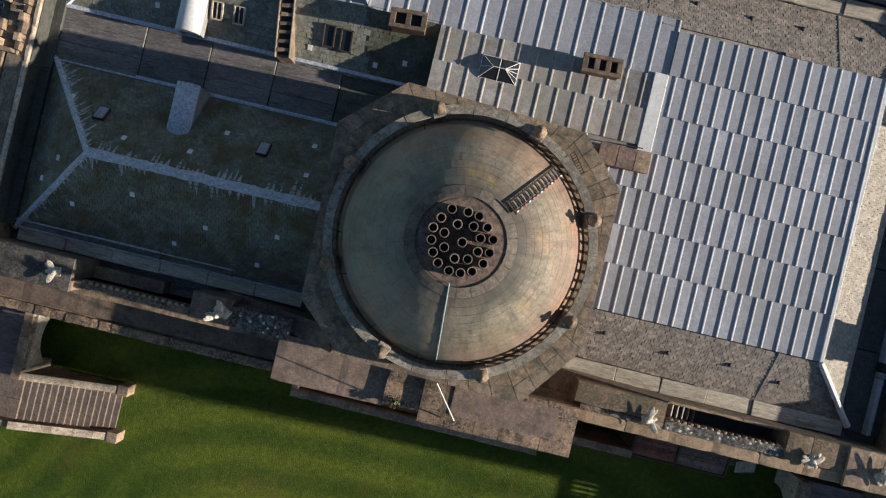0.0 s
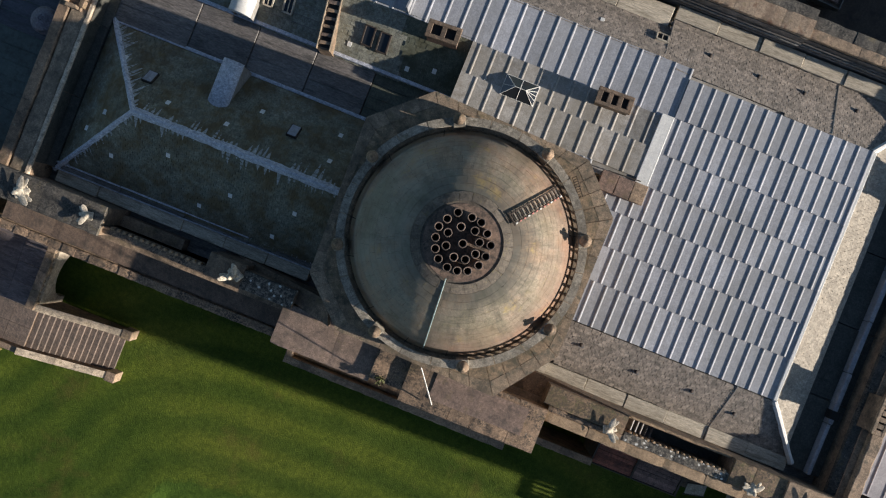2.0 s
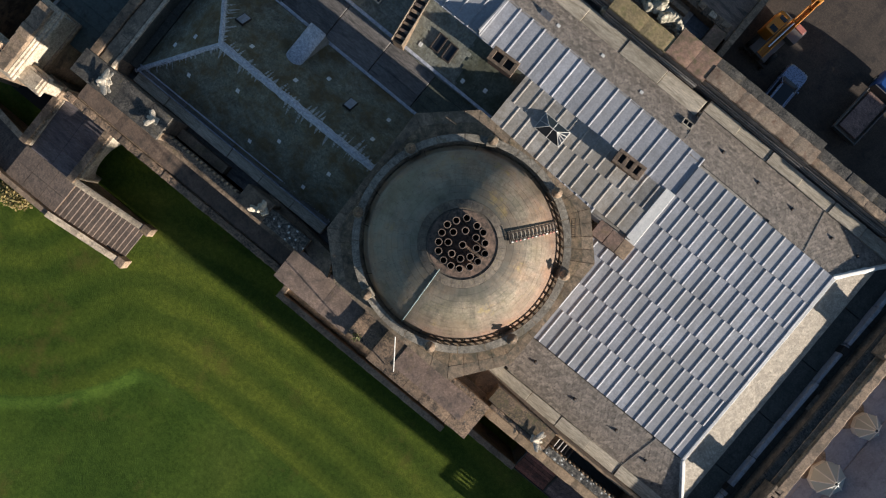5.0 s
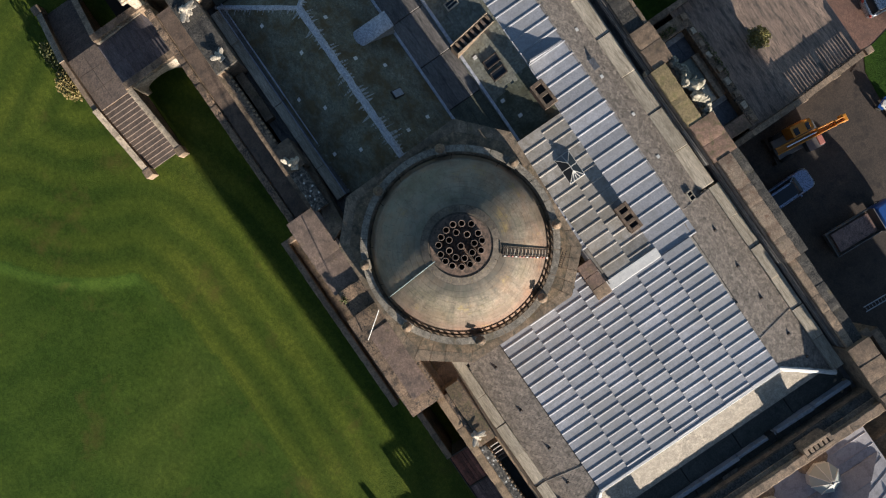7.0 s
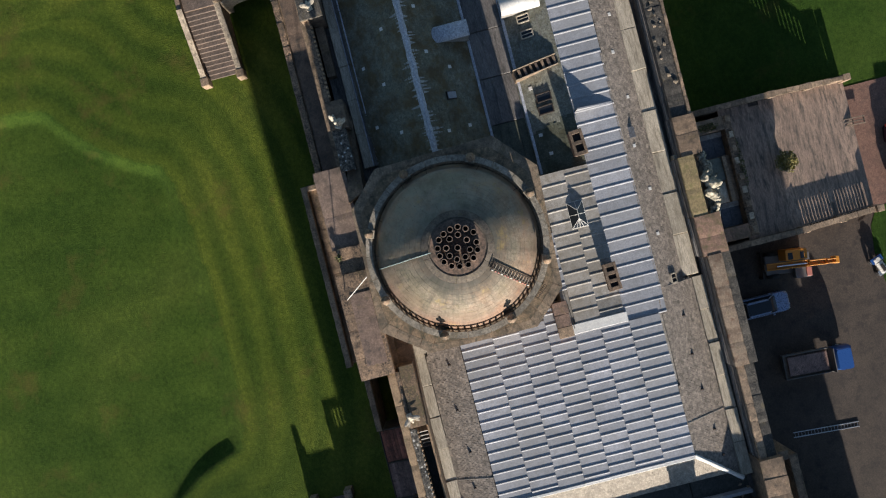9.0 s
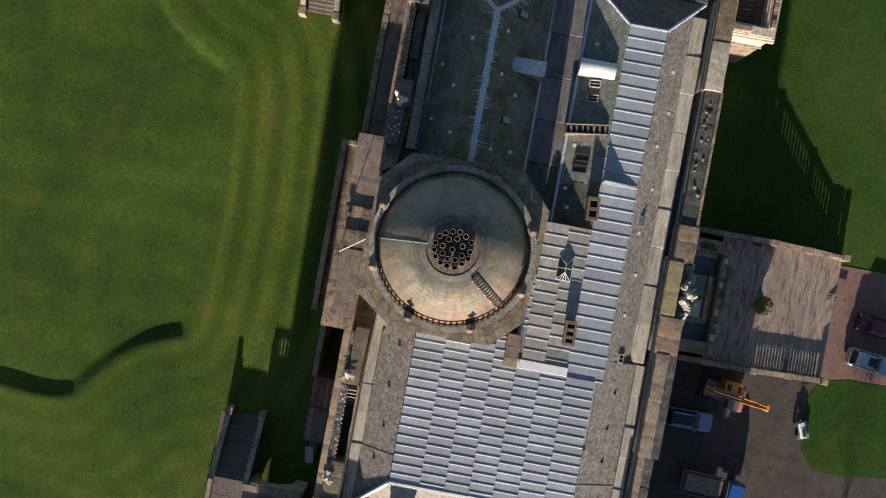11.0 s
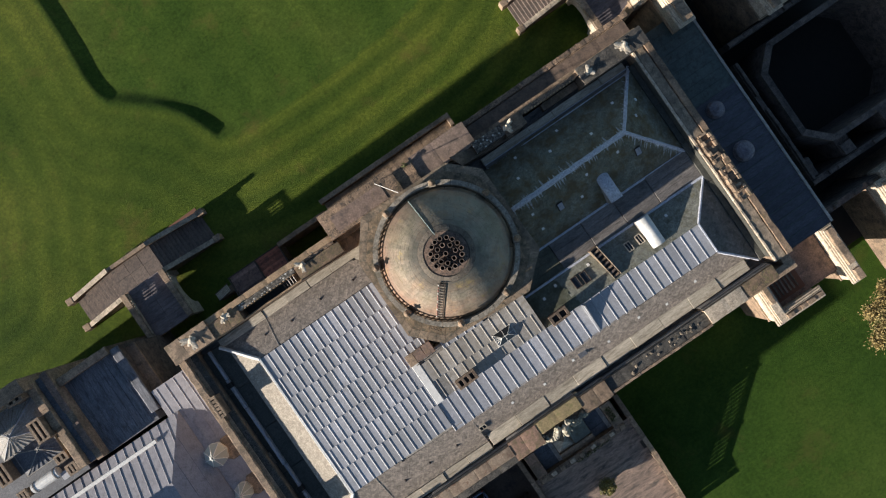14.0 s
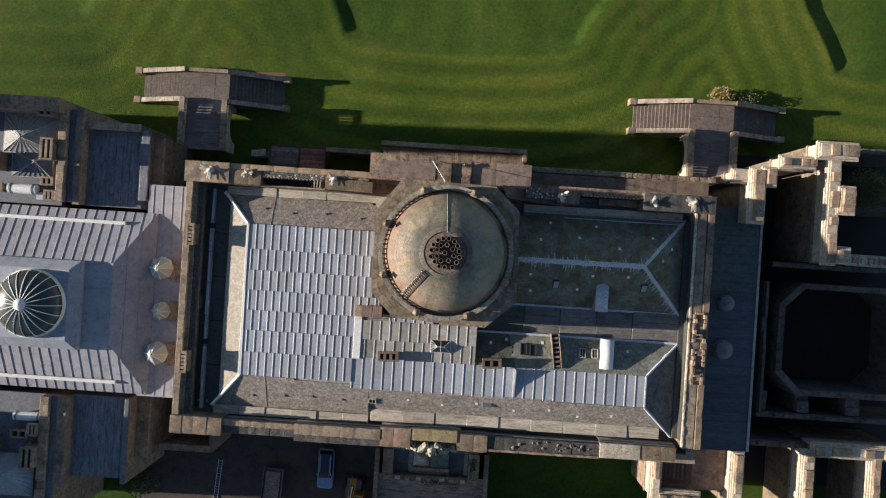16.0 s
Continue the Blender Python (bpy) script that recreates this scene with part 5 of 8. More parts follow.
for k in range(22):
    a, b = 2 * math.pi * k / 22 + 0.004, 2 * math.pi * (k + 1) / 22 - 0.004
    bm = bmesh.new()
    grid = [[bm.verts.new(dome_pt(th, a + (b - a) * i / 3, h)) for i in range(4)] for th, h in ((math.asin(2.29 / RS), -0.1), (math.asin(2.29 / RS), 0.015), (math.asin(2.07 / RS), 0.018), (math.asin(1.85 / RS), 0.015))]
    for p, q in zip(grid, grid[1:]):
        for i in range(3):
            bm.faces.new((p[i], p[i + 1], q[i + 1], q[i]))
    bmesh.ops.recalc_face_normals(bm, faces=bm.faces)
    part("curb_stone", bm, CROWN, dome)
part("crown_kerb", lathe([(1.95, ztop - 0.1), (1.94, ztop + 0.1), (1.87, ztop + 0.13), (1.7, ztop + 0.13)], 64, cap=False, smooth=False), CROWN, dome, "sooty stone curb")
part("chimney_platform", lathe([(1.74, ztop - 0.1), (1.74, ztop + 0.15), (0.0, ztop + 0.2)], 48, cap=False, smooth=False), CROWN_TOP, dome, "sooty red stone top")
for k in range(5):
    a = 0.4 + k * 1.27
    bm = box(-0.62, 0.62, -0.3, 0.3, 0, 0.045, 0.012, 0.02)
    bmesh.ops.transform(bm, matrix=pose(0.75 * math.cos(a), 0.75 * math.sin(a), ztop + 0.14, 0, 0, math.degrees(a) + 25), verts=bm.verts)
    part("bedding_slab", bm, CROWN_TOP, dome)
ZT = 17.2 + ztop + 0.17
POT_AT = [(0.42, -1.45), (-0.27, -1.5), (-0.8, -1.42), (0.78, -1.02), (0.02, -0.9), (1.0, -0.5), (-0.66, -0.95), (-1.26, -1.06), (0.48, -0.4), (-1.05, -0.56), (-1.58, -0.6), (0.97, -0.01), (-0.33, -0.2), (0.36, 0.2), (0.76, 0.52), (-1.05, 0.06), (-1.53, -0.02), (-0.2, 0.56), (-0.7, 0.46), (0.43, 0.87), (-1.4, 0.46), (-0.08, 1.08), (-0.54, 1.09), (-1.0, 0.9)]
pot_proto = None
for i, (x, y) in enumerate(POT_AT):
    m = pose(x * 0.93 - 0.01, y * 0.93 - 0.01, ZT - 0.02, rng.uniform(-2, 2), rng.uniform(-2, 2), rng.uniform(0, 360))
    if pot_proto is None:
        pot_proto = thing("chimney_pot", "sooty round terracotta chimney pot on the dome's crown", "chimney pot", group="pots on the dome")
        part("pot_body", lathe([(0.21, 0), (0.2, 0.1), (0.17, 0.62), (0.205, 0.66), (0.205, 0.76), (0.15, 0.76), (0.14, 0.12), (0.0, 0.1)], 14, cap=False), TERRACOTTA, pot_proto)
        part("soot_bed", lathe([(0.142, 0.26), (0.0, 0.26)], 14, cap=False), SOOT, pot_proto)
        pot_proto.matrix_basis = m
    else:
        copy_thing(pot_proto, m)

# ladder lying on the dome, conductor pipe, small iron stays
lad = thing("roof_ladder", "aluminium roof ladder with red marks lying on the dome", "ladder", (0, 0, 0))


def on_dome(x, y, h=0.12):
    d = Vector((x - C.x, y - C.y))
    r = d.length
    if r < 5.52:
        return Vector((x, y, 17.2 + ZC + math.sqrt(max(0.0, (RS + h) ** 2 - r * r))))
    return Vector((x, y, 18.0))


la, lb = Vector((-1.95, -2.0)), Vector((-3.75, -4.3))
ld = (lb - la).normalized()
ls = Vector((-ld.y, ld.x)) * 0.23
for s in (-1, 1):
    bm = bmesh.new()
    for k in range(8):
        p, q = la + (lb - la) * k / 8 + ls * s, la + (lb - la) * (k + 1) / 8 + ls * s
        add_tube(bm, on_dome(p.x, p.y), on_dome(q.x, q.y), 0.042, 6)
    part("rail", bm, IRON, lad)
for k in range(13):
    p = la + (lb - la) * (k + 0.5) / 13
    a, b = on_dome(*(p + ls), 0.14), on_dome(*(p - ls), 0.14)
    part("rung", tube(a, b, 0.034, 6), IRON, lad)
    part("tread_plate", tube(on_dome(*(p - ld * 0.11 + ls * 0.7), 0.13), on_dome(*(p - ld * 0.11 - ls * 0.7), 0.1), 0.022, 6), LEAD_OLD if k else COPPER, lad, "dull grey tread bar")
    part("red_mark", tube(on_dome(*(p - ls * 1.1 - ld * 0.05), 0.15), on_dome(*(p - ls * 1.1 + ld * 0.05), 0.15), 0.04, 6), RED_FADED if k % 3 else WHITE_PAINT, lad)
part("hook_bar", tube(on_dome(*(la + ls * 1.4), 0.2), on_dome(*(la - ls * 1.4), 0.2), 0.04, 6), IRON, lad)
pipe = thing("conductor_pipe", "thin green copper pipe running down the dome", "pipe", (0, 0, 0))
bm = bmesh.new()
for k in range(8):
    p, q = [Vector((-0.22 - 0.25 * t, 1.5 + 3.75 * t)) for t in (k / 8, (k + 1) / 8)]
    add_tube(bm, on_dome(p.x, p.y, 0.035), on_dome(q.x, q.y, 0.035), 0.025, 6)
part("pipe_run", bm, COPPER, pipe)
pole = thing("pole", "thin pale pole lying across the attic block", "pole", (0, 0, 0))
part("shaft", tube((-0.75, 6.2, 17.3), (-2.05, 8.3, 14.62), 0.03, 8), WHITE_PAINT, pole)
frame_iron = thing("iron_grating", "small rusty iron gate propped against the balustrade", "gate", (-4.5, -4.85, 17.23), 128)
for k in range(9):
    part("bar", tube((-0.5 + 0.125 * k, 0, 0), (-0.5 + 0.125 * k, 0.12, 0.55), 0.014, 5), IRON, frame_iron)
part("rail", tube((-0.52, 0, 0.02), (0.52, 0, 0.02), 0.02, 5), IRON, frame_iron)
part("rail", tube((-0.52, 0.12, 0.55), (0.52, 0.12, 0.55), 0.02, 5), IRON, frame_iron)
stay = thing("iron_stay", "thin rusty iron stay bracing the balustrade", "stay", (0, 0, 0), group="stays round the dome")
part("rod", tube((5.55, 0, 17.85), (5.05, 0.12, 17.95), 0.02, 5), IRON, stay)
stay.matrix_basis = pose(C.x, C.y, 0, 0, 0, 8)
for a in (28, 57, 82, 104, 131, 152, 205, 228, 262, 300, 331):
    copy_thing(stay, pose(C.x, C.y, 0, 0, 0, a))

# ---- attic blocks over the west front ----
ab = coped_wall("attic_block", "mossy tan attic block with a sunk grey slab over the west front", -7.95, -0.25, 6.35, 8.75, 11.2, 14.45, STONE, SPECKLED, 1.3)
for k in range(3):
    part("sunk_slab", box(-2.9 + 1.75 * k + 0.002, -1.15 + 1.75 * k - 0.002, -0.95, 0.55, 3.2, 3.29, 0.0, 0.0), SLAB_GREY, ab, "smooth pinkish-grey slab")
coped_wall("attic_block", "dark mossy low roof slab between two attic blocks", -0.25, 1.6, 6.2, 8.3, 11.2, 14.18, STONE_DARK, SPECKLED, 0.95)
coped_wall("attic_block", "flat reddish sandstone attic block with cracks", 1.6, 7.35, 6.3, 8.55, 11.2, 13.92, STONE, RED_SLAB, 2.9, 0.06, 0.22, 0.0, 0.004)
bm = prism([(11.0, 5.0), (11.0, 5.5), (4.6, 6.5), (5.2, 5.3)], 11.3, [12.3, 12.3, 14.6, 14.2])
tagged(part("buttress_wall", bm, STONE_DARK), "raking brown stone wall between octagon and parapet", "wall", kind="structure")
# recess floor tilted away from the sun so that it stays dark
bm = bmesh.new()
lo = [bm.verts.new(p) for p in ((-12.2, 4.95, 11.3), (-6.6, 4.8, 11.3), (-4.9, 6.1, 11.3), (-4.95, 6.9, 11.3), (-9.2, 6.3, 11.3))]
hi = [bm.verts.new(p) for p in ((-12.2, 4.95, 14.4), (-6.6, 4.8, 12.9), (-4.9, 6.1, 12.4), (-4.95, 6.9, 12.4), (-9.2, 6.3, 13.5))]
for i in range(5):
    bm.faces.new((lo[i], lo[(i + 1) % 5], hi[(i + 1) % 5], hi[i]))
bm.faces.new((hi[0], hi[1], hi[4]))
bm.faces.new((hi[1], hi[2], hi[3]))
bm.faces.new((hi[1], hi[3], hi[4]))
bm.faces.new(lo[::-1])
bmesh.ops.recalc_face_normals(bm, faces=bm.faces)
tagged(part("buttress_wall", bm, STONE_DARK), "dark brown recess floor between octagon and parapet, tilted into shade", "wall", kind="structure")

# west ledges, bay and area below
CORNICE = weathered("brown_cornice_stone", (0.217, 0.151, 0.110), (0.133, 0.095, 0.073), (0.07, 0.057, 0.046), 0.6, vary=0.1, stain_at=(0.48, 0.66))
coped_wall("cornice_roof", "broad brown stone cornice roof above the lawn", 7.4, 25.0, 6.4, 8.2, -0.4, 11.5, STONE, CORNICE, 3.4, -0.002, 0.2, 0.0, 0.004)
coped_wall("cornice_kerb", "crumbling tan stone edge of the cornice", 7.6, 25.6, 8.3, 8.75, 10.6, 11.62, STONE, SPECKLED, 0.9, 0.04, 0.2, 0.0, 0.03)
tagged(part("wall_face", box(7.4, 25.0, 8.2, 8.32, -0.4, 11.3), STONE), "buff sandstone face below the cornice", "wall", kind="structure")
coped_wall("west_bay", "low projecting stone bay roof on the west front", -7.7, 7.4, 6.9, 10.7, -0.4, 5.3, STONE, STONE_DARK, 1.8, 0.0, 0.2)
coped_wall("bay_kerb", "narrow stone kerb round the projecting bay", -7.9, 7.6, 10.75, 11.2, 4.8, 6.0, STONE_DARK, STONE, 1.3, 0.03, 0.2)
coped_wall("bay_kerb", "narrow stone kerb round the projecting bay", 7.2, 7.6, 9.9, 10.75, 4.8, 6.0, STONE_DARK, STONE, 1.0, 0.03, 0.2)
coped_wall("area_wall", "low dark stone wall before the sunken area", -14.0, -8.2, 9.85, 10.3, -0.4, 4.6, STONE_DARK, STONE_DARK, 1.4, 0.03, 0.2)
shed = thing("lean_to_roof", "faded red and grey boarded lean-to roof in the sunken area", "shed", (0, 0, 0))
for i in range(11):
    z = 4.55 - 0.06 * i
    for xa, xb, m in ((-16.9, -14.2, RED_WOOD), (-20.1, -16.95, WOOD_PINK)):
        part("board", box(xa + rng.uniform(-0.05, 0.05), xb, 7.2 + 0.27 * i, 7.455 + 0.27 * i, z - 0.08, z, 0.015, 0.015), m, shed)
for x in (-14.1, -17.0, -20.2):
    part("rafter_cap", slab_slope([(x - 0.06, 7.2, 4.66), (x + 0.06, 7.2, 4.66), (x + 0.06, 10.2, 4.0), (x - 0.06, 10.2, 4.0)], 0.12), IRON, shed)
part("eaves_rail", tube((-20.3, 10.2, 3.95), (-14.0, 10.2, 3.95), 0.06, 6), IRON, shed)
part("shed_wall", box(-20.0, -14.3, 7.2, 10.1, 0, 3.7), WOOD, shed)
grating = thing("iron_stair", "pale-treaded iron stair beside the lean-to roof", "stair", (0, 0, 0))
for i in range(10):
    part("tread", box(-20.75 - 0.2 * i, -20.64 - 0.2 * i, 9.0, 9.75, 4.2 - 0.16 * i, 4.25 - 0.16 * i), LEAD_GUTTER, grating)
for y in (8.97, 9.78):
    part("stringer", tube((-20.5, y, 4.4), (-22.7, y, 2.6), 0.05, 6), IRON, grating)
part("base", box(-22.7, -20.5, 9.0, 9.75, 0, 2.3), STONE_DARK, grating)
# ---- things on the roofs ----
def fuse(ob, size):
    """Melts overlapping carved masses into one skin."""
    md = ob.modifiers.new("fuse", "REMESH")
    md.mode, md.voxel_size, md.use_smooth_shade = "VOXEL", size, True


def statue(x, y, z, turn, wide=1.0, tall=0.27, size=1.0):
    """A carved stone bird-like finial figure, one plain mesh."""
    bm = bmesh.new()
    add_box(bm, -0.45, 0.45, -0.35, 0.35, 0, 0.3, 0.04)
    add_ball(bm, (0, 0, 0.85), (0.3, 0.26, 0.6), 2, 0.25)
    add_ball(bm, (0.2, 0.05, 1.5), (0.18, 0.15, 0.2), 2, 0.2)
    for s in (-1, 1):
        for k, (r, l) in enumerate(((0.26, 0.62), (0.2, 0.5))):
            vs = add_ball(bm, (0, 0, 0), (l * wide, r, 0.11), 2, 0.35)
            bmesh.ops.transform(bm, matrix=pose(-0.15 - 0.2 * k, s * 0.42, 1.05 - 0.28 * k, 20 * s, -18, s * (118 + 26 * k)), verts=vs)
    add_ball(bm, (-0.35, 0.0, 0.55), (0.34, 0.2, 0.3), 2, 0.3)
    for f in bm.faces:
        f.smooth = len(f.verts) == 3
    ob = part("roof_statue", bm, STATUE)
    fuse(ob, 0.055)
    ob.matrix_basis = pose(x, y, z, 0, 0, turn) @ Matrix.Diagonal((0.6 * size, 0.6 * size, tall, 1))
    return tagged(ob, "pale carved stone figure standing on the parapet", "statue", "statues on the west parapet")


for x, y, z, a, w, h in ((22.6, 5.95, 14.5, 30, 1.0, 0.27), (18.8, 5.8, 14.5, 190, 0.8, 0.27), (10.15, 5.78, 14.4, 150, 1.0, 1.2), (-11.3, 6.05, 14.3, 20, 1.1, 0.27), (-19.5, 6.2, 14.34, 110, 0.9, 0.27), (-23.0, 6.1, 14.5, 35, 1.15, 0.27)):
    statue(x, y, z, a, w, h, 1.45 if abs(x) > 20 else 1.1)


def chimney(name, label, cx, cy, w, d, z0, z1, holes, body, cap, turn=0.0):
    root = thing(name, label, "chimney", (cx, cy, z0), turn)
    h = z1 - z0
    part("chimney_body", box(-w / 2 + 0.08, w / 2 - 0.08, -d / 2 + 0.08, d / 2 - 0.08, 0, h - 0.2), body, root)
    n = holes
    cell = (w - 0.3) / n
    part("cap_side", box(-w / 2, w / 2, -d / 2, -d / 2 + 0.2, h - 0.2, h, 0.03, 0.01), cap, root)
    part("cap_side", box(-w / 2, w / 2, d / 2 - 0.2, d / 2, h - 0.2, h, 0.03, 0.01), cap, root)
    for i in range(n + 1):
        x = -w / 2 + 0.15 + cell * i
        part("cap_bridge", box(x - 0.13 if i else -w / 2, x + 0.13 if i < n else w / 2, -d / 2 + 0.2, d / 2 - 0.2, h - 0.19, h - 0.01, 0.02), cap, root)
    part("flue_bed", box(-w / 2 + 0.14, w / 2 - 0.14, -d / 2 + 0.18, d / 2 - 0.18, h - 0.26, h - 0.17), SOOT, root, "sooty open flues")
    return root


chimney("chimney", "short square brick chimney with three open flues and a stone rim", -5.1, -10.35, 2.0, 0.95, 13.3, 14.4, 3, STONE_DARK, BRICK_PALE, 2)
chimney("chimney", "short brick chimney with a thick stone rim on the lead strip", 4.72, -10.35, 1.85, 0.95, 12.8, 14.45, 2, BRICK, BRICK_PALE, 3)
flues = thing("chimney", "long low chimney wall with pale side copings and seven dark flues", "chimney", (10.85, -8.9, 11.9), 98)
part("chimney_body", box(-1.6, 1.6, -0.36, 0.36, 0, 1.55), STONE_DARK, flues)
for y in (-0.4, 0.33):
    part("side_coping", box(-1.65, 1.65, y, y + 0.07, 1.5, 1.72, 0.02, 0.01), PARAPET_TAN, flues)
for i in range(7):
    part("flue_block", box(-1.55 + 0.45 * i, -1.36 + 0.45 * i, -0.31, 0.33, 1.5, 1.66, 0.03, 0.03), TERRACOTTA if i % 2 else STONE_DARK, flues)
part("flue_bed", box(-1.58, 1.5, -0.3, 0.32, 1.45, 1.57), SOOT, flues, "sooty open flues")
chimney("chimney", "low stone chimney with a row of flues on the south parapet", -24.45, 0.0, 2.1, 0.75, 13.0, 14.6, 5, STONE_DARK, STONE, 90)
chimney("chimney", "low stone chimney with a row of flues on the south parapet", -24.4, -12.1, 2.1, 0.75, 13.0, 14.6, 5, STONE_DARK, STONE, 90)
def ruined_chimney(label, x, y0, y1, z, n, seed):
    """What is left of a chimney: uneven blocks with black gaps between two broken side walls."""
    r = random.Random(seed)
    root = thing("ruined_chimney", label, "chimney", (x, y0, z))
    L = y1 - y0
    part("flue_bed", box(-0.42, 0.42, 0, L, -0.02, 0.2, 0.0, 0.02), STONE_DARK, root)
    for s in (-1, 1):
        y = 0.0
        while y < L - 0.2:
            d = min(r.uniform(0.35, 0.9), L - y)
            if r.random() < 0.82:
                part("side_block", box(0.45 * s - 0.14, 0.45 * s + 0.14, y + 0.01, y + d - 0.01, -0.02, r.uniform(0.25, 0.62), 0.03, 0.04), STONE if r.random() < 0.6 else STONE_DARK, root)
            y += d
    for k in range(n):
        y = L * (k + 0.3 + 0.5 * r.random()) / n
        part("flue_block", box(-0.32, 0.32, y - 0.1, y + 0.12, 0.0, r.uniform(0.2, 0.5), 0.03, 0.04), STONE_DARK if k % 2 else STONE, root)
    return root


ruined_chimney("long ruinous stone chimney block on the north parapet", 24.15, -7.2, -4.3, 13.55, 5, 31)
ruined_chimney("broken stone chimney block with gaps on the north parapet", 24.2, -11.2, -7.8, 13.55, 6, 32)

white_wall = thing("flashed_wall", "low wall dressed in bright white lead on the flat roof", "wall", (-8.2, -8.83, 13.4))
part("wall_body", box(-0.3, 0.3, -2.0, 2.0, 0, 0.2), LEAD_OLD, white_wall)
part("lead_cap", box(-0.36, 0.36, -2.02, 2.02, 0.2, 0.27, 0.02, 0.015), WHITE_LEAD, white_wall)
bw = thing("brick_wall", "stub of brown stone-capped brick wall beside the octagon", "wall", (-7.3, -6.25, 13.3))
part("wall_core", box(-1.25, 1.3, -0.5, 0.5, 0, 0.62), BRICK, bw)
for i, (x0, x1, m) in enumerate(((-1.27, -0.5, STONE), (-0.48, 0.4, STONE_RED), (0.42, 1.32, STONE_RED))):
    part("coping_slab", box(x0, x1, -0.54, 0.54, 0.62, 0.72, 0.02, 0.012), m, bw)
rail = thing("iron_rail", "thin dark iron rail lying beside the brick wall", "rail", (-7.2, -6.95, 13.75))
part("bar", tube((-0.9, 0, 0.02), (0.9, 0.1, 0.02), 0.03, 6), IRON, rail)

lantern = thing("roof_lantern", "pyramid roof lantern with white glazing bars on a lead curb", "rooflight", (-0.2, -9.15, 13.45))
part("curb", box(-1.0, 1.0, -0.62, 0.62, 0, 0.19, 0.03), LEAD_OLD, lantern)
for k in range(3):
    part("apron", box(-0.98, 0.98, 0.63 + 0.3 * k, 0.92 + 0.3 * k, 0, 0.16 - 0.03 * k, 0.02), LEAD, lantern)
apex = [Vector((-0.3, 0, 0.62)), Vector((0.3, 0, 0.62))]
cor = [Vector((-0.95, -0.58, 0.2)), Vector((0.95, -0.58, 0.2)), Vector((0.95, 0.58, 0.2)), Vector((-0.95, 0.58, 0.2))]
for a, b, c, d in ((cor[0], cor[1], apex[1], apex[0]), (cor[2], cor[3], apex[0], apex[1])):
    bm = bmesh.new()
    bm.faces.new([bm.verts.new(v) for v in (a, b, c, d)])
    part("pane", bm, GLASS_DARK, lantern)
for a, b, c, m in ((cor[1], cor[2], apex[1], GLASS_GREY), (cor[3], cor[0], apex[0], GLASS_DARK)):
    bm = bmesh.new()
    bm.faces.new([bm.verts.new(v) for v in (a, b, c)])
    part("pane", bm, m, lantern)
for a, b in ((cor[0], apex[0]), (cor[1], apex[1]), (cor[2], apex[1]), (cor[3], apex[0]), (apex[0], apex[1]), (cor[0], cor[1]), (cor[1], cor[2]), (cor[2], cor[3]), (cor[3], cor[0]), ((cor[0] + cor[1]) / 2, (apex[0] + apex[1]) / 2), ((cor[2] + cor[3]) / 2, (apex[0] + apex[1]) / 2), ((cor[1] + cor[2]) / 2, apex[1]), ((cor[3] + cor[0]) / 2, apex[0]), (cor[3] * 0.72 + cor[0] * 0.28, apex[0]), (cor[3] * 0.28 + cor[0] * 0.72, apex[0])):
    part("glazing_bar", tube(a, b, 0.019, 6), WHITE_PAINT, lantern)


def barrel_dormer(name, label, x0, x1, y0, y1, z, r, mat):
    root = thing(name, label, "dormer", ((x0 + x1) / 2, (y0 + y1) / 2, z))
    hx, hy = (x1 - x0) / 2, (y1 - y0) / 2
    prof = [(hx * math.cos(math.pi * k / 12), r * math.sin(math.pi * k / 12)) for k in range(13)]
    bm = bmesh.new()
    a = [bm.verts.new((x, -hy, zz)) for x, zz in prof]
    b = [bm.verts.new((x, hy, zz)) for x, zz in prof]
    for i in range(12):
        bm.faces.new((a[i], a[i + 1], b[i + 1], b[i])).smooth = True
    bm.faces.new(a[::-1])
    bm.faces.new(b)
    part("curved_roof", bm, mat, root)
    part("cheek", box(-hx + 0.05, -hx + 0.15, -hy + 0.05, hy - 0.05, -1.6, 0.02), LEAD_OLD, root)
    part("cheek", box(hx - 0.15, hx - 0.05, -hy + 0.05, hy - 0.05, -1.6, 0.02), LEAD_OLD, root)
    return root


barrel_dormer("dormer", "round-topped white lead dormer on the east slates", 15.05, 16.35, -10.3, -7.45, 13.3, 0.5, WHITE_LEAD)
barrel_dormer("dormer", "low curved lead dormer roof on the mossy slates", 14.15, 15.35, -4.85, -1.6, 13.9, 0.26, FLASH)


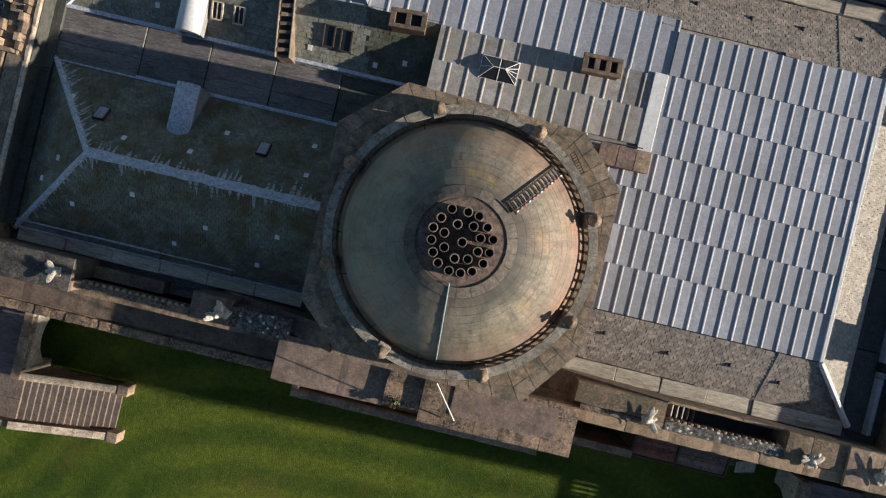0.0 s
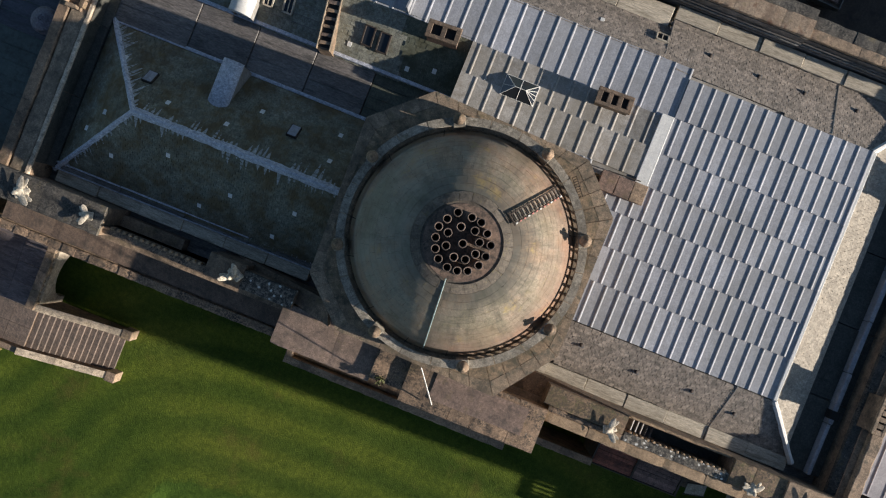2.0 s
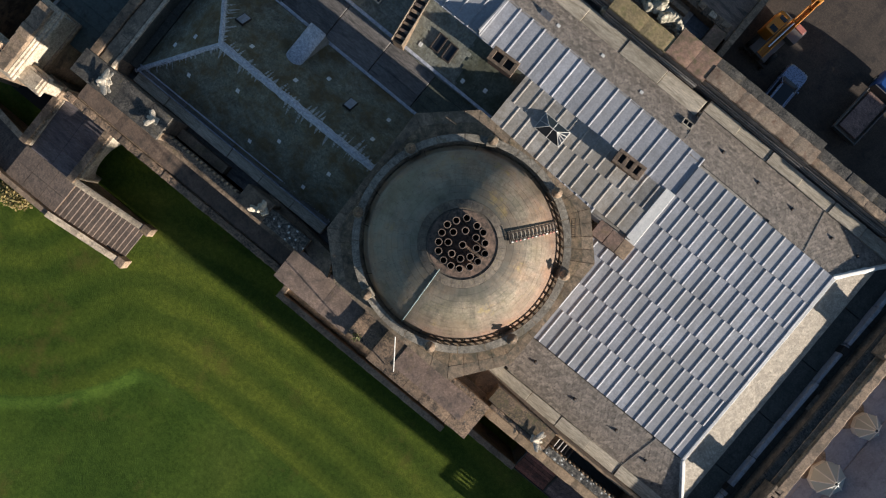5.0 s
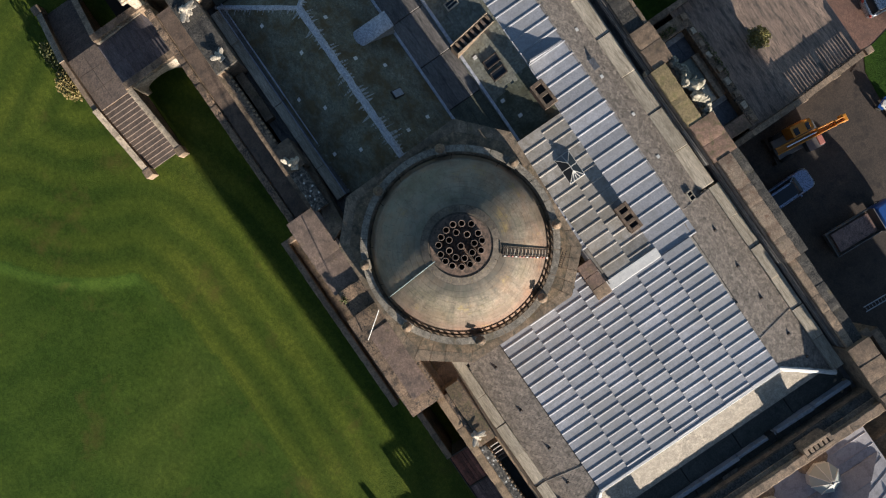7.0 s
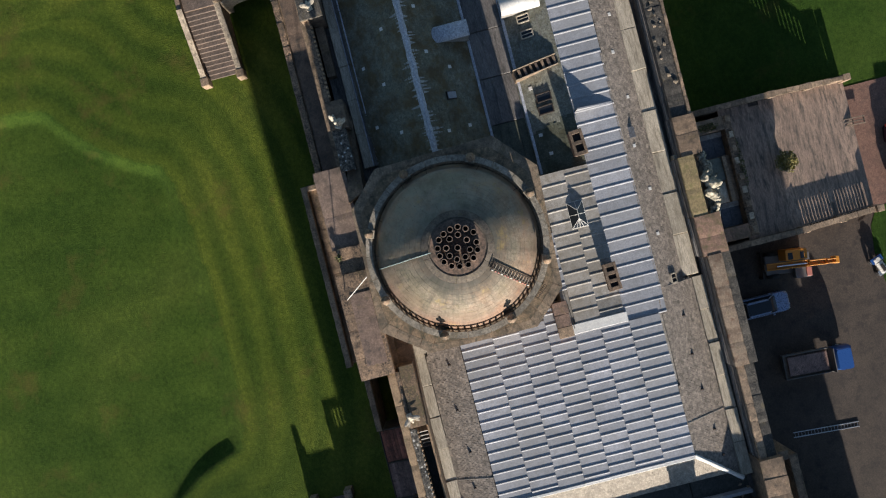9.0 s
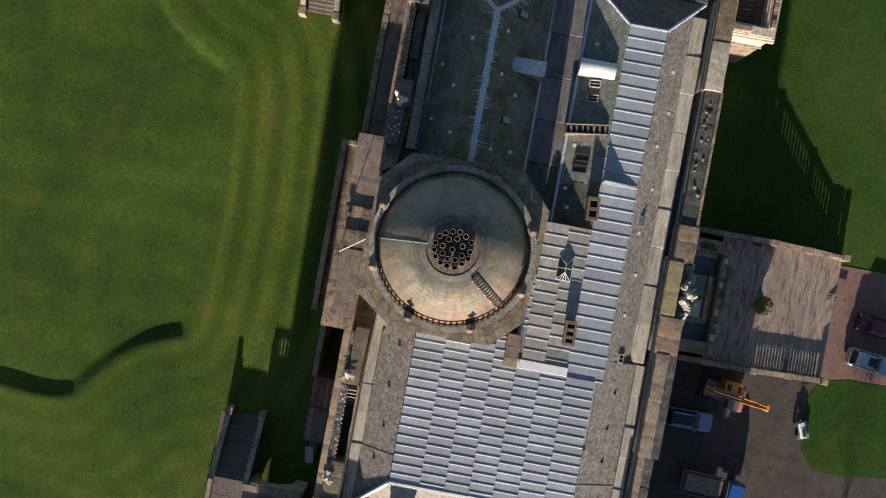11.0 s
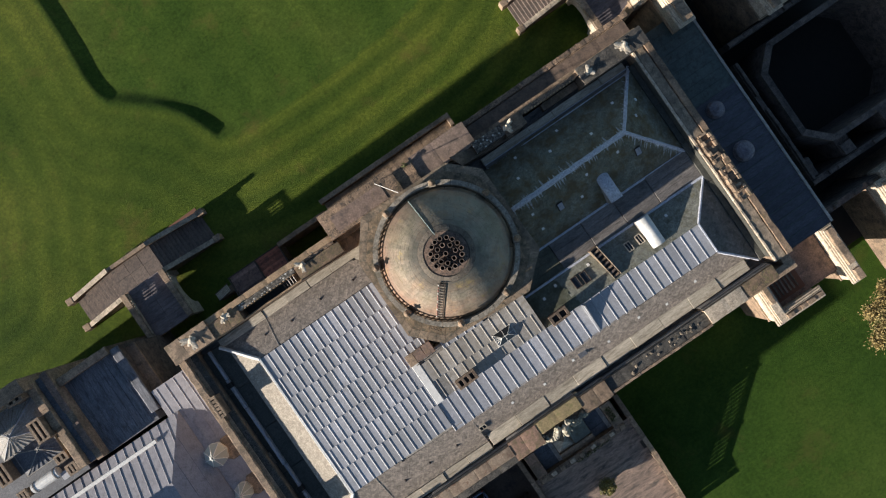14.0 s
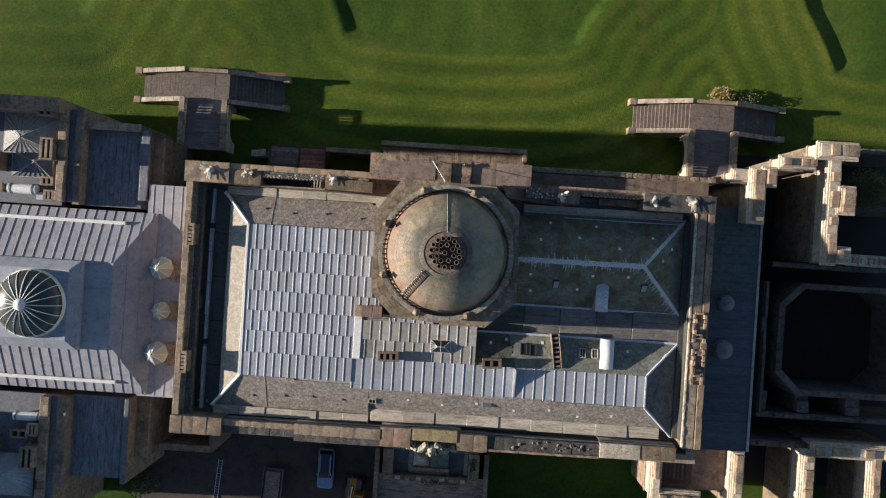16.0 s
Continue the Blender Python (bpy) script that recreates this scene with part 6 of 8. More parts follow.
def rooflight(name, label, x, y, pl, w, d, lead, dark=False):
    z = pl(x, y)
    slope = math.degrees(math.atan2(pl(x, y + 0.5) - pl(x, y - 0.5), 1.0))
    root = thing(name, label, "rooflight", (x, y, z))
    root.matrix_basis = pose(x, y, z + 0.02, slope, 0, 0)
    f = IRON if dark or lead else LEAD_GUTTER
    for x0, x1, y0, y1 in ((-w / 2, w / 2, -d / 2, -d / 2 + 0.06), (-w / 2, w / 2, d / 2 - 0.09, d / 2), (-w / 2, -w / 2 + 0.09, -d / 2, d / 2), (w / 2 - 0.09, w / 2, -d / 2, d / 2)) :
        part("frame_bar", box(x0, x1, y0, y1, -0.05, 0.16, 0.01), f, root)
    part("pane", box(-w / 2 + 0.05, w / 2 - 0.05, -d / 2 + 0.05, d / 2 - 0.05, 0.04, 0.09), GLASS_DARK, root)
    if not lead and not dark:
        part("glazing_bar", box(-0.025, 0.025, -d / 2 + 0.05, d / 2 - 0.05, 0.05, 0.14), f, root)
    if lead:
        part("lid", box(-w / 2 + 0.05, w / 2 - 0.05, -d / 2 + 0.05, d / 2 - 0.05, 0.1, 0.2, 0.02), LEAD_CUPOLA, root, "pale weathered lid")
    return root


for x, y, w in ((14.62, -9.0, 0.62), (13.45, -9.02, 0.62), (8.7, -9.05, 0.66), (7.78, -9.0, 0.66)):
    rooflight("rooflight", "dark glazed rooflight in a metal frame on the slates", x, y, pv, w, 0.95 if x > 10 else 1.15, False, x < 10)
for x, y in ((18.6, -2.3), (10.3, -2.45)):
    rooflight("roof_hatch", "small lead-framed roof hatch on mossy slates", x, y, slopes[1][2], 0.58, 0.85, True)
rooflight("rooflight", "small dark rooflight low on the east slates", -7.0 + 0.55, -14.9, pe2, 0.75, 0.6, False)

vent = thing("roof_vent", "small black cowl vent on the slates", "roof vent", group="vents on the slates")
part("flange", box(-0.16, 0.16, -0.14, 0.14, 0, 0.04), GREYMETAL, vent)
part("cowl", lathe([(0.08, 0), (0.08, 0.03), (0.12, 0.04), (0.12, 0.06), (0.02, 0.08)], 10), IRON, vent)
first = True
for x, y, pl in ((-8.6, 2.5, pw), (-12.0, 2.75, pw), (-15.2, 2.6, pw), (-17.9, 2.9, pw), (-9.3, -15.0, pe), (-12.2, -14.9, pe), (-14.9, -15.0, pe), (-18.0, -15.2, pe), (-20.0, -15.4, pe)):
    m = pose(x, y, pl(x, y) + 0.04)
    if first:
        vent.matrix_basis, first = m, False
    else:
        copy_thing(vent, m)
patch = thing("lead_patch", "small square lead soaker patch among the slates", "roof patch", group="patches on the slates")
part("sheet", box(-0.12, 0.12, -0.14, 0.14, 0, 0.03, 0.01), WHITE_LEAD, patch)
first = True
for x, y, pl in ((20.5, -2.9, slopes[1][2]), (16.9, -1.4, slopes[1][2]), (12.4, -2.9, slopes[1][2]), (13.6, -1.5, slopes[1][2]), (8.0, -3.3, slopes[1][2]), (7.8, -1.7, slopes[1][2]), (16.0, 1.2, slopes[0][2]), (12.3, 2.0, slopes[0][2]), (8.6, 1.6, slopes[0][2]), (19.3, 2.4, slopes[0][2]), (14.0, 3.2, slopes[0][2]), (9.6, 3.3, slopes[0][2]), (20.2, 0.3, slopes[2][2]), (21.2, 1.5, slopes[2][2]), (4.6, -8.6, pv), (6.1, -8.2, pv), (9.6, -8.3, pv), (17.8, -8.6, pv), (-3.0, -14.6, pe2), (0.3, -14.9, pe2), (3.6, -14.5, pe2), (7.2, -15.0, pe2), (10.6, -14.7, pe2), (13.4, -15.2, pe2), (16.6, -14.9, pe2)):
    m = pose(x, y, pl(x, y) + 0.045, math.degrees(math.atan2(pl(x, y + 0.5) - pl(x, y - 0.5), 1)), 0, 0)
    if first:
        patch.matrix_basis, first = m, False
    else:
        copy_thing(patch, m)
cap = thing("lead_slate_patch", "dark square metal patch on the east slates", "roof patch", (4.6, -14.4, pe2(4.6, -14.4) + 0.05))
part("sheet", box(-0.4, 0.4, -0.35, 0.35, 0, 0.06, 0.01), LEAD_BLUE, cap)

# broken stones lying along the parapets
rub = thing("rubble_stone", "loose broken block of stone lying on the parapet", "stone", group="loose stones on the parapets")
bm = bmesh.new()
add_ball(bm, (0, 0, 0.05), (0.24, 0.15, 0.055), 1, 0.9)
part("block", bm, PARAPET_TAN, rub)
places = [(7.0 + 7.5 * rng.random(), -17.95 + rng.uniform(-0.4, 0.4), 13.64) for i in range(17)] + [(-23.6 + 0.3 * i, -16.2 - 0.3 * (i % 3), 11.85) for i in range(8)]
for i, (x, y, z) in enumerate(places):
    m = pose(x, y, z - 0.01, rng.uniform(-14, 14), rng.uniform(-14, 14), rng.uniform(0, 180)) @ Matrix.Scale(rng.uniform(0.6, 1.5), 4)
    if i == 0:
        rub.matrix_basis = m
    else:
        copy_thing(rub, m)

# ---- east entrance: porch, sculpture, terrace ----
for x0, x1, y0, y1, top, mat in ((-5.55, 4.65, -24.6, -23.95, 6.15, SPECKLED), (-5.55, -4.45, -23.95, -21.4, 6.1, RED_STAINED), (3.55, 4.65, -23.95, -21.4, 6.1, STONE), (-5.5, 4.6, -21.4, -18.9, 6.0, STONE_DARK)):
    coped_wall("porch_wall", "mossy stone rim wall of the entrance porch roof", x0, x1, y0, y1, -0.2, top, STONE_DARK, mat, 1.0, 0.02, 0.25, 0.0, 0.03, category="wall")
proof = thing("porch_roof", "sunken porch roof of blue-grey lead panels", "roof", (0, 0, 0), kind="structure")
for x0, x1 in ((-4.43, -2.4), (1.45, 3.53)):
    for k in range(3):
        ya = -23.92 + 0.83 * k
        part("lead_sheet", box(x0 + 0.01, x1 - 0.01, ya + 0.01, ya + 0.82, -0.1, 5.15 + 0.04 * k, 0.02), LEAD_BLUE, proof)
    part("lead_sheet", box(x1 - 0.45, x1 - 0.02, -23.9, -21.5, 5.1, 5.3, 0.02), LEAD_OLD, proof, "pale lead flashing")
part("porch_core", box(-2.4, 1.45, -23.92, -21.4, -0.1, 5.6), STONE_DARK, proof)
for x0, x1 in ((-2.4, -1.1), (-1.08, 0.2), (0.22, 1.45)):
    part("stone_rib", box(x0, x1, -23.5, -23.15, 5.6, 6.02, 0.03, 0.01), STONE, proof)
for k in range(9):
    x = -5.2 + 1.2 * k + rng.uniform(-0.2, 0.2)
    part("broken_stone", box(x - 0.3, x + 0.25, -24.5, -24.1, 6.1, 6.22 + rng.uniform(0, 0.12), 0.04, 0.06), STONE_PALE if k % 2 else STONE, proof)
bm = bmesh.new()
rs = random.Random(3)
add_box(bm, -3.4, 2.0, -20.9, -18.85, 6.0, 7.4, 0.06)
for sx in (-1, 1):
    # scroll at each end, drapery sweeping up to the middle, folds of cloth
    for k in range(7):
        a = k * 0.9
        add_ball(bm, (-0.7 + sx * (2.15 + 0.22 * math.cos(a)), -20.6 + 0.24 * math.sin(a), 7.5 + 0.05 * k), (0.2, 0.2, 0.26), 2, 0.5)
    for k in range(9):
        t = k / 8
        add_ball(bm, (-0.7 + sx * (0.5 + 1.5 * t) + rs.uniform(-0.08, 0.08), -20.35 - 0.55 * math.sin(t * 3.0), 8.3 - 0.6 * t), (0.3, 0.34 - 0.1 * t, 0.4), 2, 0.7)
    for k in range(5):
        vs = add_ball(bm, (0, 0, 0), (0.1, 0.5, 0.22), 2, 0.4)
        bmesh.ops.transform(bm, matrix=pose(-0.7 + sx * (0.35 + 0.3 * k), -20.9 + 0.1 * k, 7.9 - 0.08 * k, 0, 0, sx * (15 + 14 * k)), verts=vs)
add_ball(bm, (-0.7, -20.75, 8.3), (0.42, 0.5, 0.6), 2, 0.4)
add_ball(bm, (-0.75, -21.0, 8.9), (0.24, 0.24, 0.3), 2, 0.3)
for f in bm.faces:
    f.smooth = len(f.verts) == 3
arms = tagged(part("carved_crest", bm, CARVED), "weathered grey carved stone coat of arms over the entrance", "sculpture")
arms.matrix_basis = pose(0.25, 1.75, 5.5)
fuse(arms, 0.045)
hood = thing("porch_hood", "sloping grey-green lead hood behind the sculpture", "roof", (0.45, -22.3, 5.6))
part("hood", slab_slope([(-0.95, -0.85, 0.25), (0.95, -0.85, 0.25), (0.95, 0.9, 0.75), (-0.95, 0.9, 0.75)], 0.3), LEAD_GREEN, hood)
pyr = thing("porch_hood", "small pale pyramidal lead hood below the coat of arms", "roof", (-1.45, -22.3, 5.6))
bm = bmesh.new()
b = [bm.verts.new((sx * 0.9, sy * 0.82, 0)) for sx, sy in ((-1, -1), (1, -1), (1, 1), (-1, 1))]
t = bm.verts.new((0.1, 0.15, 0.8))
for i in range(4):
    bm.faces.new((b[i], b[(i + 1) % 4], t))
bm.faces.new(b[::-1])
part("hood", bm, LEAD_GUTTER, pyr)


def deck_z(y):
    return 3.1 if y > -29 else 3.1 + (y + 29) * 2.7 / 8.5


terr = thing("entrance_terrace", "long stained flagstone terrace leading to the entrance", "terrace", (0, 0, 0), kind="structure")
part("terrace_core", prism([(-6.5, -29), (5.8, -29), (5.8, -24.9), (4.6, -24.9), (4.6, -20), (-5.5, -20), (-5.5, -24.9), (-6.5, -24.9)], -0.2, 3.0), MORTAR, terr)
part("terrace_core", prism([(-6.5, -37.5), (5.8, -37.5), (5.8, -29), (-6.5, -29)], -0.2, [0.3, 0.3, 3.0, 3.0]), MORTAR, terr)
ny = 14
for j in range(ny):
    ya, yb = -37.5 + j * 12.6 / ny, -37.5 + (j + 1) * 12.6 / ny
    x = -6.1
    while x < 5.3:
        w = min(rng.uniform(1.0, 1.7), 5.4 - x)
        if w < 0.4:
            break
        za, zb = deck_z(ya) - 0.04, deck_z(yb) - 0.04
        d = rng.uniform(-0.004, 0.004)
        bm = prism([(x + 0.004, ya + 0.004), (x + w - 0.004, ya + 0.004), (x + w - 0.004, yb - 0.004), (x + 0.004, yb - 0.004)], [za - 0.1, za - 0.1, zb - 0.1, zb - 0.1], [za + 0.04 + d, za + 0.04 + d, zb + 0.04 + d, zb + 0.04 + d])
        part("flagstone", bm, TERRACE, terr)
        x += w


def balustrade(name, label, ax, y0, y1, base, solid_from):
    """A stone balustrade along y at x = ax, following the deck."""
    root = thing(name, label, "balustrade", (ax, 0, 0), kind="structure")
    bal = mesh_of("baluster", lathe([(0.15, 0), (0.15, 0.1), (0.11, 0.14), (0.155, 0.28), (0.1, 0.5), (0.14, 0.58), (0.15, 0.68)], 7), STONE)
    n = round((y1 - y0) / 1.3)
    for i in range(n):
        a, b = y0 + (y1 - y0) * i / n, y0 + (y1 - y0) * (i + 1) / n
        part("plinth", prism([(-0.25, a), (0.25, a), (0.25, b), (-0.25, b)], -0.2, [base(a) + 0.46, base(a) + 0.46, base(b) + 0.46, base(b) + 0.46]), STONE_DARK, root)
    for i in range(n):
        a, b = y0 + (y1 - y0) * i / n + 0.01, y0 + (y1 - y0) * (i + 1) / n - 0.01
        za, zb = base(a) + 1.14, base(b) + 1.14
        part("coping_stone", prism([(-0.24, a), (0.24, a), (0.24, b), (-0.24, b)], [za, za, zb, zb], [za + 0.18, za + 0.18, zb + 0.18 + rng.uniform(0, 0.02), zb + 0.18]), STONE, root)
    y = y0 + 0.3
    while y < y1 - 0.2:
        k = int((y - y0) / 3.9)
        if y > solid_from or (y - y0) % 3.9 < 0.7:
            pass
        else:
            piece("baluster", bal, root, pose(0, y, base(y) + 0.46))
        y += 0.34
    for k in range(int((min(solid_from, y1) - y0) / 3.9) + 1):
        yy = y0 + 3.9 * k + 0.32
        part("pier", box(-0.3, 0.3, yy - 0.32, yy + 0.32, base(yy) + 0.1, base(yy) + (1.75 if k == 0 else 1.36), 0.03), STONE, root)
    if solid_from < y1:
        part("panel", box(-0.18, 0.18, solid_from, y1, base(y1) + 0.1, base(y1) + 1.16), STONE_DARK, root)
    return root


def lawn_rail(y):
    return deck_z(y) - 0.58


balustrade("terrace_balustrade", "lichened stone balustrade beside the lawn", 5.6, -37.6, -22.0, lawn_rail, -29.0)
# added block; gives the balustrade's end a broader shadow
end_wall = tagged(part("end_wall", box(5.4, 5.8, -36.9, -35.6, 0.1, 1.7, 0.05, 0.03), STONE), "solid mossy end block added to widen the lawn balustrade's shadow", "wall", kind="structure")
balustrade("terrace_balustrade", "stained stone balustrade beside the yard", -6.35, -37.6, -22.0, lambda y: deck_z(y) - 0.42, -29.0)
urn = thing("stone_planter", "round stone urn planted with a clipped green bush", "planter", (-0.31, -29.1, deck_z(-29.1)))
part("pedestal", lathe([(0.45, 0), (0.45, 0.15), (0.22, 0.25), (0.18, 0.55), (0.3, 0.62)], 16), STONE, urn)
part("bowl", lathe([(0.25, 0.6), (0.6, 0.75), (0.8, 1.0), (0.85, 1.05), (0.85, 1.12), (0.72, 1.1), (0.6, 0.98), (0.0, 0.95)], 20, cap=False), STONE_PALE, urn)


def leaves(name, centre, size, n, leaf, material, parent, seed, hollow=0.35):
    """A crown of many single leaves with an uneven outline."""
    r = random.Random(seed)
    verts, faces = [], []
    c = Vector(centre)
    while len(faces) < n:
        d = Vector((r.uniform(-1, 1), r.uniform(-1, 1), r.uniform(-1, 1)))
        if not hollow < d.length < 1:
            continue
        k = 0.72 + 0.5 * noise.noise(d * 2.2 + Vector((seed, 0, 0)))
        if noise.noise(d * 3.5 + Vector((0, seed, 0))) < -0.22:
            continue
        p = c + Vector((d.x * size[0], d.y * size[1], d.z * size[2])) * (0.75 + 0.5 * k) * 0.9
        m = Euler((r.uniform(-1.2, 1.2), r.uniform(-1.2, 1.2), r.uniform(0, 6.3))).to_matrix()
        s = leaf * r.uniform(0.6, 1.3)
        b = len(verts)
        for v in ((0, -0.7, 0), (0.4, 0, 0.1), (0, 0.8, 0), (-0.4, 0, 0.1)):
            verts.append(p + m @ (Vector(v) * s))
        faces.append((b, b + 1, b + 2, b + 3))
    ob = raw(name, verts, faces, material, parent)
    return ob


leaves("foliage", (0, 0, 1.2), (0.95, 0.95, 0.5), 1500, 0.12, LEAF_URN, urn, 5, 0.2)
gate = thing("wooden_hurdle", "weathered wooden hurdle lying at the terrace end", "gate", (1.7, -36.9, deck_z(-36.9)), 88)
for y in (-0.3, 0.0, 0.3):
    part("rail", box(-1.6, 1.6, y - 0.05, y + 0.05, 0.05, 0.11, 0.01), WOOD, gate)
for x in (-1.5, -0.5, 0.5, 1.5):
    part("upright", box(x - 0.05, x + 0.05, -0.4, 0.4, 0.0, 0.05, 0.01), WOOD, gate)


# ---- garden stairs and bridges on the west side ----
BRIDGE_BALUSTER = mesh_of("baluster", lathe([(0.12, 0), (0.12, 0.06), (0.07, 0.1), (0.12, 0.26), (0.07, 0.5), (0.11, 0.56), (0.11, 0.64)], 8), STONE)


def garden_stair(cx, label):
    """A landing with a flight down on both sides, and a bridge on an arch back to the house."""
    root = thing("garden_stair", label, "staircase", (cx, 0, 0), kind="structure")
    L, H, n = 2.45, 3.0, 15
    y0, y1 = 15.3, 18.1
    part("landing", box(-L, L, 14.9, 18.2, 0, H - 0.12), STONE_DARK, root)
    for i in range(3):
        for j in range(2):
            part("landing_slab", box(-L + i * 2 * L / 3 + 0.01, -L + (i + 1) * 2 * L / 3 - 0.01, 15.2 + j * 1.4 + 0.01, 16.6 + j * 1.4 - 0.01, H - 0.12, H + rng.uniform(-0.01, 0.01)), STEP, root)
    run = 5.6
    for s in (-1, 1):
        for k in range(n):
            a, b = L + run * k / n, L + run * (k + 1) / n + 0.04
            z = H * (1 - (k + 1) / (n + 1))
            x0, x1 = (a, b) if s > 0 else (-b, -a)
            part("step", box(x0, x1, y0 - 0.1, y1 + 0.1, 0 if k > 8 else z - 1.0, z, 0.015, 0.008), STEP, root)
        for y in (14.85, 18.15):
            xa, xb = s * (L - 0.05), s * (L + run + 0.35)
            pts = [(xa, y - 0.2), (xb, y - 0.2), (xb, y + 0.2), (xa, y + 0.2)]
            za, zb = H + 0.75, 0.95
            zs = [za, zb, zb, za]
            if s < 0:
                pts, zs = pts[::-1], zs[::-1]
            part("side_wall", prism(pts, -0.1, zs), STONE_DARK, root)
            m = 5
            for k in range(m):
                p, q = xa + (xb - xa) * k / m + 0.01 * s, xa + (xb - xa) * (k + 1) / m - 0.01 * s
                zp, zq = za + (zb - za) * k / m, za + (zb - za) * (k + 1) / m
                pts = [(p, y - 0.25), (q, y - 0.25), (q, y + 0.25), (p, y + 0.25)]
                lo, hi = [zp, zq, zq, zp], [zp + 0.14, zq + 0.14, zq + 0.14, zp + 0.14]
                if s < 0:
                    pts, lo, hi = pts[::-1], lo[::-1], hi[::-1]
                part("coping_stone", prism(pts, lo, hi), LICHEN_PALE, root)
            part("end_pier", box(xb - 0.38, xb + 0.38, y - 0.36, y + 0.36, -0.1, 1.35, 0.04), STONE, root)
    part("parapet_wall", box(-L, L, 17.95, 18.35, H - 0.2, H + 0.75, 0.03), STONE, root)
    # bridge
    part("bridge_deck", prism([(-2.1, 9.4), (2.1, 9.4), (2.1, 15.2), (-2.1, 15.2)], [2.7, 2.7, 2.4, 2.4], [3.5, 3.5, 3.0, 3.0]), STONE_DARK, root)
    for i in range(4):
        ya, yb = 9.4 + 1.45 * i, 9.4 + 1.45 * (i + 1)
        za, zb = 3.5 - 0.125 * i, 3.5 - 0.125 * (i + 1)
        for j in range(2):
            part("deck_slab", prism([(-2.05 + 2.05 * j + 0.01, ya + 0.01), (2.05 * j - 0.01, ya + 0.01), (2.05 * j - 0.01, yb - 0.01), (-2.05 + 2.05 * j + 0.01, yb - 0.01)], [za - 0.02, za - 0.02, zb - 0.02, zb - 0.02], [za + 0.04, za + 0.04, zb + 0.04, zb + 0.04]), DECK, root, "dark streaked paving")
    for s in (-1, 1):
        # side wall with an arch through it
        r, yc, zs = 1.75, 12.4, 0.6
        bm = bmesh.new()
        x0, x1 = (s * 2.1, s * 2.6) if s > 0 else (s * 2.6, s * 2.1)
        top = 3.5
        ys = [9.4, yc - r] + [yc - r * math.cos(math.pi * k / 14) for k in range(1, 14)] + [yc + r, 15.0]
        for a, b in zip(ys, ys[1:]):
            def under(y):
                return zs + math.sqrt(max(0.0, r * r - (y - yc) ** 2)) if abs(y - yc) < r + 1e-6 else -0.2
            la, lb = under(a), under(b)
            if b <= yc - r + 1e-6 or a >= yc + r - 1e-6:
                la = lb = -0.2
            add_prism(bm, [(x0, a), (x1, a), (x1, b), (x0, b)], [la, la, lb, lb], top)
        part("arch_wall", bm, STONE_PALE, root, "pale stone wall with a round arch")
        for k in range(4):
            part("coping_stone", box(x0 - 0.05, x1 + 0.05, 9.4 + 1.4 * k + 0.01, 9.4 + 1.4 * (k + 1) - 0.01, 4.14, 4.3 + rng.uniform(0, 0.02), 0.02), STONE, root)
        for k in range(3):
            yy = 9.4 + 2.5 * k
            part("pier", box(x0 + 0.02, x1 - 0.02, yy, yy + 0.6, 3.5, 4.14, 0.02), STONE, root)
            if k < 2:
                for i in range(6):
                    piece("baluster", BRIDGE_BALUSTER, root, pose((x0 + x1) / 2, yy + 0.74 + 0.325 * i, 3.5))
    root.scale.z = 0.84                # flattened to shorten its shadows, leaving fifteen low risers of 0.157 m
    return root


garden_stair(-28.0, "stone double stair and arched bridge down to the lawn, dark steps")
garden_stair(28.05, "stone double stair and arched bridge with worn pale copings")


def bush(name, label, x, y, z, size, n, leaf, mat, seed):
    root = thing(name, label, "bush", (x, y, z))
    for k in range(4):
        a = k * 1.7 + seed
        part("stem", tube((0, 0, 0), (0.5 * size[0] * math.cos(a), 0.5 * size[1] * math.sin(a), size[2]), 0.03, 5, 0.01), BARK, root)
    leaves("foliage", (0, 0, size[2]), size, n, leaf, mat, root, seed)
    return root


bush("shrub", "straggly yellow-brown shrub against the stair wall", 29.6, 19.5, 0, (1.5, 0.95, 0.9), 1000, 0.16, LEAF_AUTUMN, 11)
bush("shrub", "small dark green shrub against the stair wall", 32.6, 19.3, 0, (1.5, 0.7, 0.8), 600, 0.15, LEAF, 12)
bush("shrub", "low green weeds along the stair wall", -27.5, 18.9, 0, (3.0, 0.35, 0.35), 500, 0.12, LEAF, 13)
bush("ivy", "tuft of green weeds growing on the attic slab", 1.0, 8.2, 14.18, (0.28, 0.28, 0.16), 90, 0.1, LEAF, 14)
bush("ivy", "green weeds on the porch rim wall", 4.0, -22.6, 6.0, (0.4, 0.9, 0.2), 220, 0.12, LEAF, 15)
bush("ivy", "green weeds on the front porch rim", 0.5, -24.6, 6.0, (2.2, 0.25, 0.16), 240, 0.12, LEAF, 16)
bush("shrub", "yellow-green shrub by the south wing", -33.2, -28.4, 0, (2.2, 1.6, 1.3), 900, 0.2, LEAF, 17)


